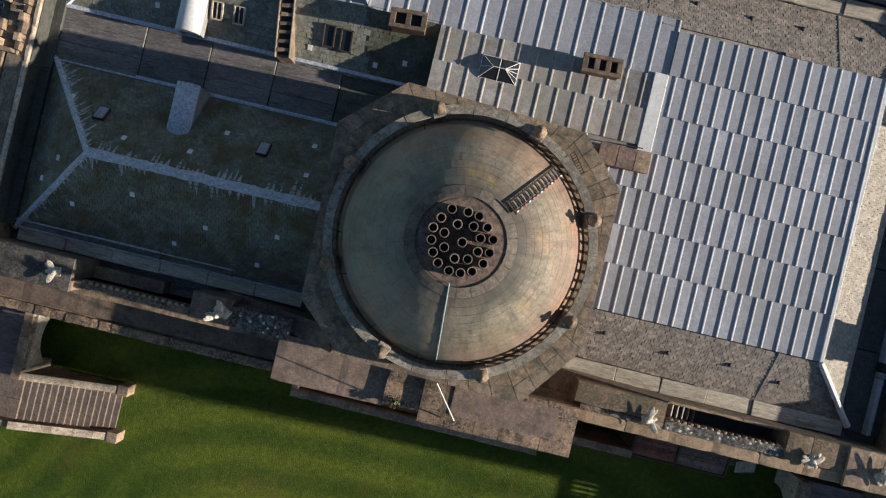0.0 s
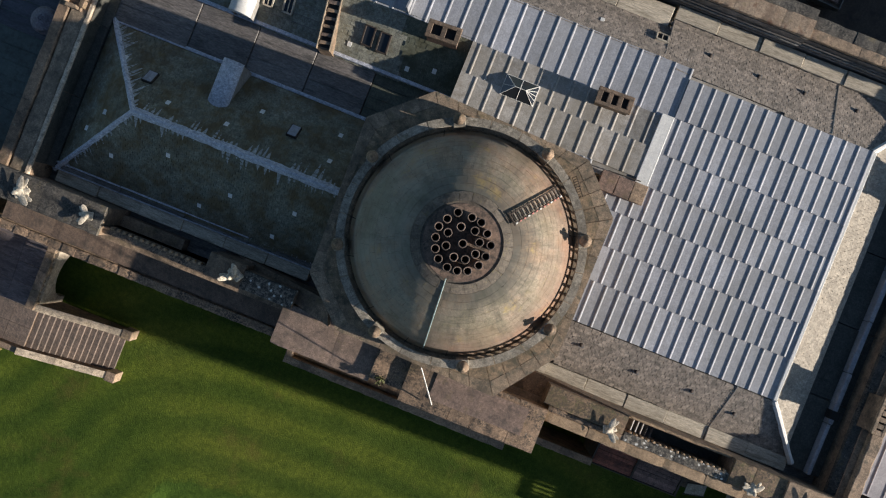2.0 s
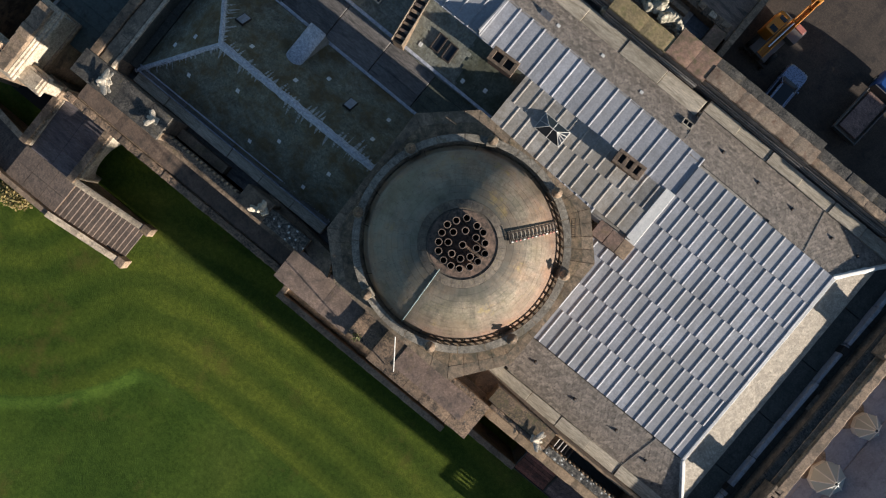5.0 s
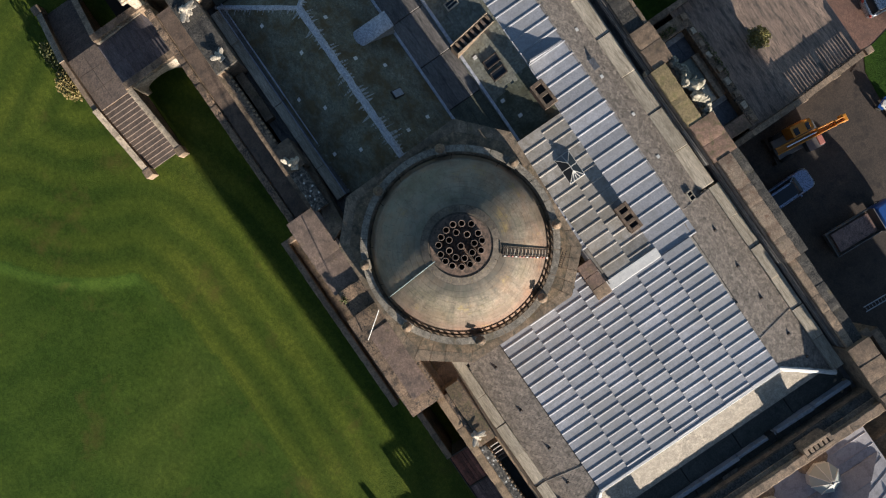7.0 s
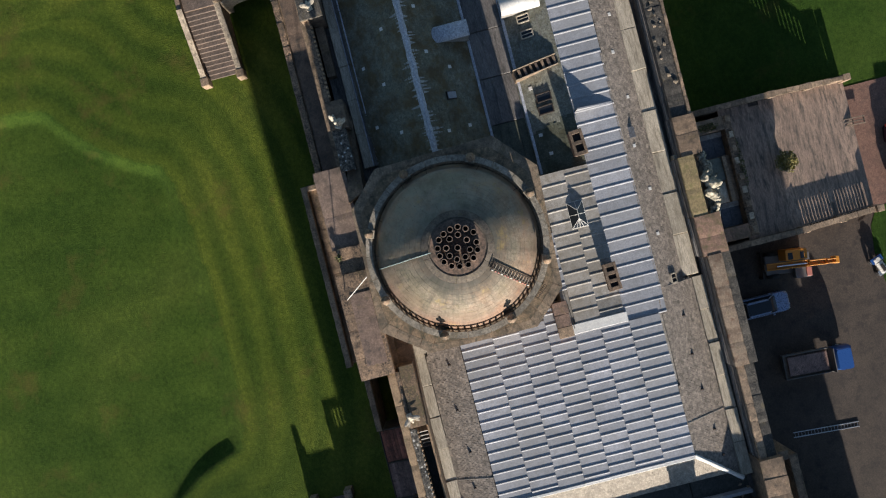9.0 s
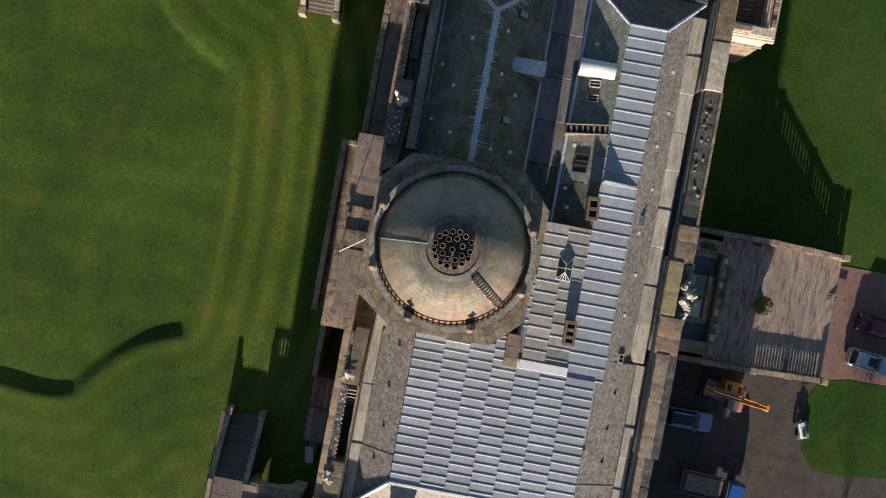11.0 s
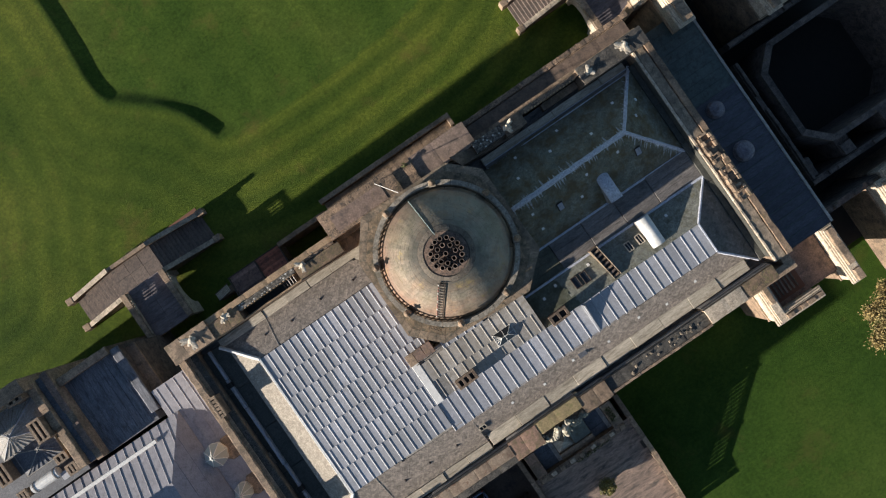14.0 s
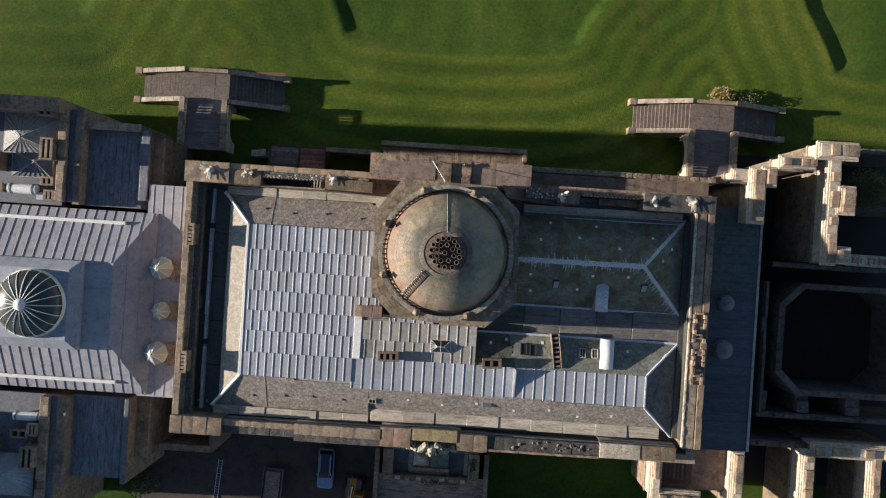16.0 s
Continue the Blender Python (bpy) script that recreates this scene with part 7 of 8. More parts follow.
def tree(name, label, x, y, h, r, n, mat, seed, deep=0.3, girth=1.0):
    root = thing(name, label, "tree", (x, y, 0))
    rr = random.Random(seed)
    part("trunk", tube((0, 0, -0.1), (0.15, 0.1, h * 0.5), 0.32 * girth, 9, 0.18 * girth), BARK, root)
    bm = bmesh.new()
    for k in range(9):
        a = k * 2.4
        s = rr.uniform(0.5, 0.9)
        add_tube(bm, (0.1, 0.05, h * rr.uniform(0.3, 0.5)), (r * s * math.cos(a), r * s * math.sin(a), h * rr.uniform(0.6, 0.9)), 0.11 * girth, 6, 0.03 * girth)
    part("limbs", bm, BARK, root)
    crown = new("crown")
    verts, faces = [], []
    for k in range(26):
        a = k * 2.4
        d = r * math.sqrt((k + 0.5) / 26) * 0.95
        c = Vector((d * math.cos(a), d * math.sin(a), h * (0.92 - deep * (d / r) ** 2) + rr.uniform(-0.4, 0.4)))
        s = rr.uniform(0.65, 1.15)
        for _ in range(n // 26):
            v = Vector((rr.gauss(0, 0.5), rr.gauss(0, 0.5), rr.gauss(0, 0.36))) * s
            m = Euler((rr.uniform(-1.2, 1.2), rr.uniform(-1.2, 1.2), rr.uniform(0, 6.3))).to_matrix()
            z = 0.125 * rr.uniform(0.6, 1.3)
            b = len(verts)
            for q in ((0, -0.8, 0), (0.5, 0, 0.1), (0, 0.9, 0), (-0.5, 0, 0.1)):
                verts.append(c + v + m @ (Vector(q) * z))
            faces.append((b, b + 1, b + 2, b + 3))
    bpy.data.objects.remove(crown)
    raw("crown", verts, faces, mat, root, "golden-brown thinning crown" if mat is LEAF_AUTUMN else "dull green leafy crown")
    return root


tree("tree", "autumn tree with a golden-brown crown on the east lawn", 33.7, -30.9, 8.5, 3.8, 30000, LEAF_AUTUMN, 21)
tree("tree", "green tree growing inside the ruined north pavilion", 42.5, 9.0, 10.5, 1.7, 7000, LEAF, 22)
# out of view; thin trunk and flat crown shaped for the drive's shadow
tree("tree", "unseen slender tree added to shade the red drive", -35.4, -42.8, 9.9, 2.0, 7000, LEAF, 23, 0.05, 0.25)

# ---- vehicles in the yard ----
def rounded(x0, x1, y0, y1, r, n=5):
    pts = []
    for cx, cy, a0 in ((x1 - r, y1 - r, 0), (x0 + r, y1 - r, 90), (x0 + r, y0 + r, 180), (x1 - r, y0 + r, 270)):
        pts += [(cx + r * math.cos(radians(a0 + 90 * k / n)), cy + r * math.sin(radians(a0 + 90 * k / n))) for k in range(n + 1)]
    return pts


def loft(rings, smooth=False):
    bm = bmesh.new()
    vs = [[bm.verts.new(p) for p in r] for r in rings]
    n = len(vs[0])
    for a, b in zip(vs, vs[1:]):
        for k in range(n):
            bm.faces.new((a[k], a[(k + 1) % n], b[(k + 1) % n], b[k])).smooth = smooth
    bm.faces.new(vs[0][::-1])
    bm.faces.new(vs[-1])
    return bm


def wheel(root, x, y, r=0.34, w=0.22):
    hub = new("wheel")
    hub.parent = root
    hub.matrix_basis = pose(x, y, r)
    t = part("tyre", lathe([(r * 0.62, -w / 2), (r * 0.95, -w / 2), (r, -w / 2 + 0.04), (r, w / 2 - 0.04), (r * 0.95, w / 2), (r * 0.62, w / 2)], 20, cap=True), RUBBER, hub)
    t.matrix_basis = pose(0, 0, 0, 90, 0, 0)
    m = part("rim", lathe([(r * 0.6, -w / 2 - 0.01), (r * 0.6, w / 2 + 0.01)], 14), CHROME, hub)
    m.matrix_basis = pose(0, 0, 0, 90, 0, 0)
    return hub


def car(label, x, y, turn, paint, length=4.5, width=1.82, height=1.5, estate=True, glass_roof=False):
    """Front towards +x before turning."""
    root = thing("car", label, "car", (x, y, 0.05), turn)
    h, w = length / 2, width / 2

    def ring(x0, x1, k, z, r):
        return [(px, py * k, z) for px, py in rounded(x0, x1, -w, w, r)]
    part("body", loft([ring(-h + 0.08, h - 0.1, 0.93, 0.25, 0.35), ring(-h, h, 1.0, 0.5, 0.42), ring(-h + 0.02, h - 0.03, 1.0, 0.78, 0.45), ring(-h + 0.1, h - 0.22, 0.94, 0.98, 0.48)], True), paint, root)
    b0, b1 = (-h + 0.18, h - 1.25) if estate else (-h + 0.75, h - 1.35)
    part("glasshouse", loft([ring(b0, b1, 0.88, 0.95, 0.3), ring(b0 + 0.3, b1 - 0.75, 0.74, height - 0.06, 0.28)], False), GLASS_DARK, root, "dark tinted windows")
    part("roof_panel", loft([ring(b0 + 0.34, b1 - 0.8, 0.75, height - 0.09, 0.26), ring(b0 + 0.42, b1 - 0.95, 0.7, height, 0.24)], True), paint, root)
    if estate:
        part("sunroof", box(-1.75 if glass_roof else -0.55, 0.35, -0.5 if glass_roof else -0.42, 0.5 if glass_roof else 0.42, height - 0.01, height + 0.006), GLASS_DARK, root)
        for s in (-1, 1):
            part("roof_rail", tube((-1.3, s * w * 0.68, height + 0.03), (0.4, s * w * 0.68, height + 0.03), 0.022, 6), CHROME, root)
    for s in (-1, 1):
        part("pillar", tube((b1 - 0.1, s * w * 0.85, 0.98), (b1 - 0.82, s * w * 0.71, height - 0.05), 0.04, 6), paint, root)
        part("pillar", tube((b0 + 0.06, s * w * 0.84, 0.98), (b0 + 0.36, s * w * 0.71, height - 0.05), 0.05, 6), paint, root)
        part("headlight", box(h - 0.38, h - 0.1, s * w * 0.7 - 0.16, s * w * 0.7 + 0.16, 0.66, 0.84, 0.04), GLASS_PALE, root)
        part("tail_light", box(-h + 0.02, -h + 0.16, s * w * 0.78 - 0.12, s * w * 0.78 + 0.12, 0.7, 0.92, 0.03), RED_PAINT, root)
        part("door_mirror", box(b1 - 0.55, b1 - 0.38, s * (w + 0.02) - 0.09, s * (w + 0.02) + 0.09, 0.95, 1.08, 0.03), paint, root)
        for wx in (-h + 0.85, h - 0.85):
            wheel(root, wx, s * (w - 0.11))
    return root


car("silver-blue estate car with a dark glass roof in the yard", -12.35, -25.6, -90, CAR_BLUEGREY, 4.65, 1.85, 1.62, True, True)
car("silver hatchback parked on the red drive", -3.75, -41.7, -98, CAR_SILVER, 4.5, 1.8, 1.48)
car("dark purple saloon parked on the red drive", -0.4, -42.1, -98, CAR_PURPLE, 4.6, 1.82, 1.45, False)


def lorry(x, y, turn):
    root = thing("lorry", "blue-cabbed dropside lorry with an empty grey bed", "lorry", (x, y, 0.05), turn)
    part("chassis", box(-3.0, 2.4, -0.45, 0.45, 0.55, 0.8), GREYMETAL, root)
    part("bed", box(-3.1, 1.1, -1.05, 1.05, 0.9, 1.0, 0.01), WOOD, root)
    for x0, x1, y0, y1 in ((-3.1, 1.1, -1.1, -1.04), (-3.1, 1.1, 1.04, 1.1), (-3.14, -3.08, -1.1, 1.1)):
        part("side_board", box(x0, x1, y0, y1, 0.9, 1.4, 0.01), GREYMETAL, root)
    part("headboard", box(1.06, 1.14, -1.08, 1.08, 0.9, 2.0, 0.01), GREYMETAL, root)
    part("load_sheet", box(-2.7, 0.85, -0.85, 0.85, 1.0, 1.3, 0.03, 0.03), WOOD_PINK, root, "pale boards lying in the bed")
    part("cab", loft([[(px, py, 0.6) for px, py in rounded(1.25, 3.05, -1.0, 1.0, 0.2)], [(px, py, 1.35) for px, py in rounded(1.25, 3.0, -1.0, 1.0, 0.2)], [(px, py * 0.9, 2.15) for px, py in rounded(1.3, 2.55, -1.0, 1.0, 0.22)]], True), CAB_BLUE, root, "blue painted cab")
    part("windscreen", slab_slope([(3.0, -0.85, 1.38), (3.0, 0.85, 1.38), (2.58, 0.78, 2.1), (2.58, -0.78, 2.1)], 0.05), GLASS_DARK, root)
    for sx in (-2.0, 2.2):
        for s in (-1, 1):
            wheel(root, sx, s * 0.88, 0.42, 0.28)
    return root


lorry(-18.3, -28.9, -93)


def crane(x, y, turn):
    root = thing("mobile_crane", "small orange mobile crane with a long telescopic boom", "crane", (x, y, 0.05), turn)
    part("chassis", box(-2.1, 1.9, -0.85, 0.85, 0.55, 0.95, 0.05), GREYMETAL, root)
    for sx in (-1.35, 1.3):
        for s in (-1, 1):
            wheel(root, sx, s * 1.0, 0.55, 0.36)
    part("engine_housing", loft([[(px, py, z) for px, py in rounded(0.2, 1.6, -1.35, -0.35, r)] for z, r in ((0.95, 0.1), (1.5, 0.12), (1.6, 0.16))]), GREYMETAL, root, "grey engine housing")
    part("engine_cover", box(1.15, 1.62, -1.25, -0.45, 1.6, 1.68, 0.03), RED_FADED, root, "faded red cover")
    cab = part("cab", loft([[(px, py, 0.95) for px, py in rounded(-0.85, 1.15, 0.3, 1.3, 0.1)], [(px, py, 2.3) for px, py in rounded(-0.8, 1.05, 0.34, 1.25, 0.12)]]), ORANGE, root)
    part("roof_window", box(-0.62, -0.2, 0.42, 1.02, 2.28, 2.33), GLASS_DARK, cab)
    part("roof_window", box(0.45, 0.78, 0.42, 1.02, 2.28, 2.33), GLASS_DARK, cab)
    for k, (x0, x1, w, z) in enumerate(((-2.5, 1.2, 0.3, 1.9), (1.0, 2.5, 0.25, 2.3), (2.4, 3.2, 0.2, 2.45))):
        bm = bmesh.new()
        add_box(bm, x0, x1, -w, w, 0, 0.12, 0.02)
        add_box(bm, x0, x1, -w, -w + 0.08, 0.1, 0.42, 0.02)
        add_box(bm, x0, x1, w - 0.08, w, 0.1, 0.42, 0.02)
        ob = part("boom_section", bm, ORANGE, root, "worn orange boom section")
        ob.matrix_basis = pose(0, -0.05, z, 0, -4, 0)
    part("ram", tube((-1.6, -0.05, 2.1), (1.0, -0.05, 2.32), 0.07, 8), CHROME, root)
    part("boom_head", box(3.0, 3.45, -0.34, 0.3, 2.3, 2.95, 0.05), ORANGE, root)
    part("hook_block", box(-2.75, -2.5, -0.3, 0.3, 1.5, 2.2, 0.05), IRON, root)
    for s in (-1, 1):
        part("outrigger", box(-2.3, -2.12, 0.5 * s - 0.7, 0.5 * s + 0.7, 0.5, 0.66, 0.02), IRON, root)
        part("outrigger_foot", lathe([(0.2, 0), (0.2, 0.08), (0.06, 0.12), (0.06, 0.55)], 10, (-2.2, 1.1 * s, 0)), IRON, root)
    return root


crane(-9.2, -28.6, -97)
bike = thing("quad_bike", "small white and blue quad bike on the drive's edge", "quad bike", (-11.4, -36.6, 0.05), 20)
part("body", loft([[(px, py, z) for px, py in rounded(-0.75, 0.75, -0.28 * k, 0.28 * k, 0.12)] for z, k in ((0.4, 1.0), (0.7, 1.2), (0.85, 0.7))]), WHITE_PAINT, bike)
part("seat", box(-0.6, 0.1, -0.15, 0.15, 0.85, 0.95, 0.04), RUBBER, bike)
part("handlebar", tube((0.4, -0.4, 1.0), (0.4, 0.4, 1.0), 0.03, 6), IRON, bike)
part("mudguard", box(-0.85, -0.35, -0.55, 0.55, 0.62, 0.7, 0.03), CAR_SILVER, bike)
part("mudguard", box(0.35, 0.85, -0.55, 0.55, 0.62, 0.7, 0.03), CAB_BLUE, bike)
for sx in (-0.6, 0.6):
    for s in (-1, 1):
        wheel(bike, sx, s * 0.45, 0.28, 0.2)
lad2 = thing("ladder", "long aluminium ladder lying beside the yard wall", "ladder", (-24.8, -28.6, 0.04), 86)
for s in (-1, 1):
    part("stile", box(-3.0, 3.0, s * 0.22 - 0.03, s * 0.22 + 0.03, 0, 0.1, 0.01), ALU, lad2)
for k in range(20):
    part("rung", tube((-2.85 + 0.3 * k, -0.2, 0.05), (-2.85 + 0.3 * k, 0.2, 0.05), 0.018, 6), ALU, lad2)

# ---- south wing ----
swing = thing("south_wing_roof", "pale grey hipped lead roof with standing seams on the south wing", "roof", (0, 0, 0), kind="structure")
ZE, ZR = 10.2, 12.5
RX, YA, YB = -32.5, -3.3, -11.2           # end of the flat top
CX, EA, EB = -29.4, 1.8, -16.4            # corner of the eaves
quads = [[(-48, EA, ZE), (CX, EA, ZE), (RX, YA, ZR), (-48, YA, ZR)], [(CX, EB, ZE), (-48, EB, ZE), (-48, YB, ZR), (RX, YB, ZR)], [(CX, EA, ZE), (CX, EB, ZE), (RX, YB, ZR), (RX, YA, ZR)], [(-48, YA, ZR), (RX, YA, ZR), (RX, YB, ZR), (-48, YB, ZR)]]
for q in quads:
    part("roof_slope", slab_slope(q, 0.2), LEAD_WING, swing)
for k in range(19):
    x = -47.3 + 0.97 * k
    t = max(0.0, min(1.0, (x - RX) / (CX - RX)))
    for ye, yr in ((EA, YA), (EB, YB)):
        part("seam", tube((x, ye, ZE + 0.02), (x, yr + (ye - yr) * t, ZR + (ZE - ZR) * t + 0.02), 0.035, 5), LEAD_WING, swing)
for k in (0.33, 0.67):
    part("seam", tube((CX + (RX - CX) * k, EA + (YA - EA) * k, ZE + 2.3 * k + 0.02), (CX + (RX - CX) * k, EB + (YB - EB) * k, ZE + 2.3 * k + 0.02), 0.03, 5), LEAD_WING, swing)
for y in (YA - 2.6, YB + 2.6):
    part("seam", tube((-36.0, y, ZR + 0.02), (RX, y, ZR + 0.02), 0.03, 5), LEAD_WING, swing)
part("wing_body", box(-48, -30.5, -16.4, 1.8, -0.3, ZE - 0.2), STONE, swing)
part("eaves_gutter", box(-48, -32.3, 0.45, 0.8, ZE + 0.3, ZE + 0.82, 0.02), WHITE_LEAD, swing)
part("eaves_gutter", box(-48, -32.3, -15.4, -15.05, ZE + 0.3, ZE + 0.82, 0.02), WHITE_LEAD, swing)
link = thing("link_roof", "flat grey lead roof between house and south wing", "roof", (0, 0, 0), kind="structure")
part("link_body", box(-30.5, -25.5, -16.6, 4.7, -0.3, 10.1), LEAD_WING, link)
for k in range(5):
    x = -30.0 + 0.95 * k
    for ya, yb in ((4.6, 0.2), (0.1, -2.2), (-13.6, -16.5)):
        part("seam", tube((x + (0.3 if ya < 0.15 else 0), ya, 10.115), (x + (0.3 if ya < 0.15 else 0), yb, 10.115), 0.03, 5), LEAD_WING, link)
part("valley_sheet", box(-30.45, -29.6, -13.4, -2.4, 10.1, 10.22, 0.02), LEAD_BLUE, link, "blue-grey lead valley")

# cupola
cup = thing("glass_cupola", "ribbed glass dome on a square lead base", "cupola", (-39.6, -7.6, ZR))
part("base", loft([[(px, py, z) for px, py in rounded(-k, k, -k, k, 0.05)] for z, k in ((0, 4.35), (0.55, 4.3), (0.62, 4.2), (1.1, 3.4))]), LEAD_CUPOLA, cup)
part("drum", lathe([(3.32, 1.05), (3.32, 1.4), (3.2, 1.5)], 32, cap=False), WHITE_LEAD, cup)
gd = [(3.2 * math.cos(t * math.pi / 2 / 8), 1.45 + 1.6 * math.sin(t * math.pi / 2 / 8)) for t in range(8)]
part("glass_dome", lathe(gd, 32, cap=False), GLASS_CUPOLA, cup, "dusty dark glass")
part("dome_crown", lathe([(0.6, 3.0), (0.55, 3.15), (0.1, 3.35)], 16), WHITE_LEAD, cup)
for k in range(20):
    a = 2 * math.pi * k / 20
    bm = bmesh.new()
    for p, q in zip(gd, gd[1:]):
        add_tube(bm, (p[0] * math.cos(a), p[0] * math.sin(a), p[1] + 0.03), (q[0] * math.cos(a), q[0] * math.sin(a), q[1] + 0.03), 0.045, 5)
    part("rib", bm, WHITE_LEAD, cup)


def star_lantern(x, y, r, label):
    root = thing("glass_lantern", label, "rooflight", (x, y, 10.1))
    part("curb", lathe([(r, 0), (r, 0.7), (r * 0.95, 0.75)], 8, smooth=False), WHITE_LEAD, root)
    for k in range(8):
        a, b = 2 * math.pi * k / 8, 2 * math.pi * (k + 1) / 8
        bm = bmesh.new()
        rr = r * 1.05
        bm.faces.new([bm.verts.new(v) for v in ((rr * math.cos(a), rr * math.sin(a), 0.75), (rr * math.cos(b), rr * math.sin(b), 0.75), (0.12 * math.cos(b), 0.12 * math.sin(b), 1.75), (0.12 * math.cos(a), 0.12 * math.sin(a), 1.75))])
        part("pane", bm, GLASS_PALE, root)
        part("glazing_bar", tube((rr * math.cos(a), rr * math.sin(a), 0.76), (0.1 * math.cos(a), 0.1 * math.sin(a), 1.78), 0.04, 5), WHITE_LEAD, root)
    return root


star_lantern(-28.5, -3.6, 1.1, "octagonal pale glass roof lantern on the link roof")
star_lantern(-28.3, -7.85, 0.85, "small octagonal glass roof lantern on the link roof")
star_lantern(-28.5, -12.1, 1.1, "octagonal pale glass roof lantern on the link roof")
for y, r in ((-3.75, 1.25), (-7.85, 1.1), (-12.2, 1.25)):
    bm = lathe([(r, 0), (r, 0.2), (r * 0.93, 0.26), (r * 0.3, 0.32)], 8, smooth=False)
    ob = part("stone_kerb", bm, STONE)
    ob.matrix_basis = pose(-27.1, y, 10.1, 0, 0, 22.5)
    tagged(ob, "low tan octagon added beside a roof lantern", "kerb")

# west rooms of the south wing
coped_wall("wing_wall", "tan stone parapet wall of the south wing", -39.2, -38.5, 2.4, 11.4, -0.3, 11.6, STONE, STONE, 0.9, 0.05, 0.25, 0.12, 0.03, category="wall")
coped_wall("wing_ledge", "blue-grey lead-lined ledge between two stone walls", -38.5, -37.8, 2.4, 11.6, -0.3, 10.9, STONE, LEAD_BLUE, 1.5, 0.0, 0.1, category="wall")
coped_wall("wing_wall", "rusty tan stone wall beside a lead ledge", -37.8, -37.15, 2.2, 11.8, -0.3, 11.1, STONE, STONE_RED, 1.1, 0.04, 0.2, 0.08, 0.03, category="wall")
coped_wall("wing_wall", "weathered stone parapet of the south wing over the lawn", -48, -38.6, 11.0, 12.3, -0.3, 13.0, STONE, STONE_DARK, 1.2, 0.05, 0.25, 0.08, 0.04, category="wall")
# dark wall bodies put the shade on these faces into the stone colour
coped_wall("wing_wall", "narrow pale lead-capped wall of a low link building", -31.5, -30.72, 3.0, 10.1, -0.3, 10.2, RUIN_SHADE_STONE, LEAD_STREAK, 1.5, category="wall")
coped_wall("wing_wall", "stone parapet of a low link building", -30.7, -29.7, 4.3, 9.6, -0.3, 9.1, RUIN_SHADE_STONE, STONE_DARK, 1.3, category="wall")
coped_wall("wing_wall", "crumbling stone wall end over the lawn", -37.1, -31.6, 9.9, 10.6, -0.3, 10.5, STONE_DARK, STONE, 1.1, 0.05, 0.25, 0.1, 0.04, category="wall")
fr = thing("flat_roof", "streaked blue-grey flat lead roof of a low link", "roof", (0, 0, 0), kind="structure")
part("roof_sheet", box(-37.15, -31.5, 2.2, 9.9, -0.3, 9.6), LEAD_STREAK, fr)
for k in range(7):
    part("seam", tube((-36.6 + 0.75 * k, 2.4, 9.62), (-36.6 + 0.75 * k, 9.8, 9.61), 0.03, 5), LEAD_STREAK, fr)
fr2 = thing("flat_roof", "cluttered dark lead roof inside the wing parapets", "roof", (0, 0, 0), kind="structure")
part("roof_sheet", box(-48, -39.2, 2.0, 11.0, -0.3, 10.2), LEAD_BLUE, fr2)


def hipped_skylight(label, x, y, z, hx, hy, h, mat, ax=0.0, ay=0.0, hips=LEAD_CUPOLA):
    """A small pyramid roof of ribbed sheets with bright hips; its apex may lie off the middle."""
    root = thing("pyramid_roof", label, "roof", (x, y, z))
    part("curb", box(-hx - 0.1, hx + 0.1, -hy - 0.1, hy + 0.1, 0, 0.35), LEAD_OLD, root)
    top = Vector((ax, ay, h))
    cs = [Vector((sx * hx, sy * hy, 0.36)) for sx, sy in ((-1, -1), (1, -1), (1, 1), (-1, 1))]
    for p, q in zip(cs, cs[1:] + cs[:1]):
        bm = bmesh.new()
        bm.faces.new([bm.verts.new(v) for v in (p, q, top)])
        part("slope", bm, mat, root)
        n = max(2, round((q - p).length / 0.6))
        for k in range(1, n):
            a = p + (q - p) * k / n
            part("rib", tube(a + Vector((0, 0, 0.03)), a + (top - a) * 0.88 + Vector((0, 0, 0.01)), 0.03, 5), mat, root)
    for p in cs:
        part("hip_bar", tube(p, top, 0.05, 6), hips, root)
    return root


hipped_skylight("small pyramid lead roof with ribs and bright hips among parapets", -42.2, 9.0, 10.2, 3.0, 1.9, 1.5, LEAD_OLD, -0.7, -0.5)
hipped_skylight("low tent-shaped lead roof among parapets", -42.2, 5.9, 10.2, 2.0, 1.2, 0.7, LEAD_BLUE, 0.4, 0.3, LEAD_OLD)


def duct(x0, x1, y, z, r, label):
    root = thing("ventilation_duct", label, "duct", (0, 0, 0))
    part("pipe", tube((x0, y, z + r + 0.15), (x1, y, z + r + 0.15), r, 14), WHITE_LEAD, root)
    for x in (x0 + 0.3, x1 - 0.3):
        part("band", tube((x - 0.06, y, z + r + 0.15), (x + 0.06, y, z + r + 0.15), r + 0.04, 14), GREYMETAL, root)
        part("foot", box(x - 0.12, x + 0.12, y - 0.2, y + 0.2, z, z + 0.3), GREYMETAL, root)
    return root


duct(-44.2, -41.4, 3.4, 10.2, 0.5, "fat silver ventilation duct on the wing roof")
duct(-42.2, -39.4, -19.2, 10.2, 0.45, "silver ventilation duct between wing parapets")
for x, y, w, d, h in ((-39.9, 7.4, 1.3, 2.2, 2.2), (-40.2, 4.3, 1.3, 0.9, 1.2), (-45.5, 6.0, 1.3, 2.0, 1.4), (-40.0, 11.0, 1.6, 1.0, 2.6), (-39.8, 2.9, 1.1, 1.1, 1.4), (-45.2, 3.4, 1.0, 1.0, 1.0)):
    chimney("chimney", "squat stone chimney on the wing roof", x, y, w, d, 10.2, 10.2 + h, 2, STONE_DARK, STONE)
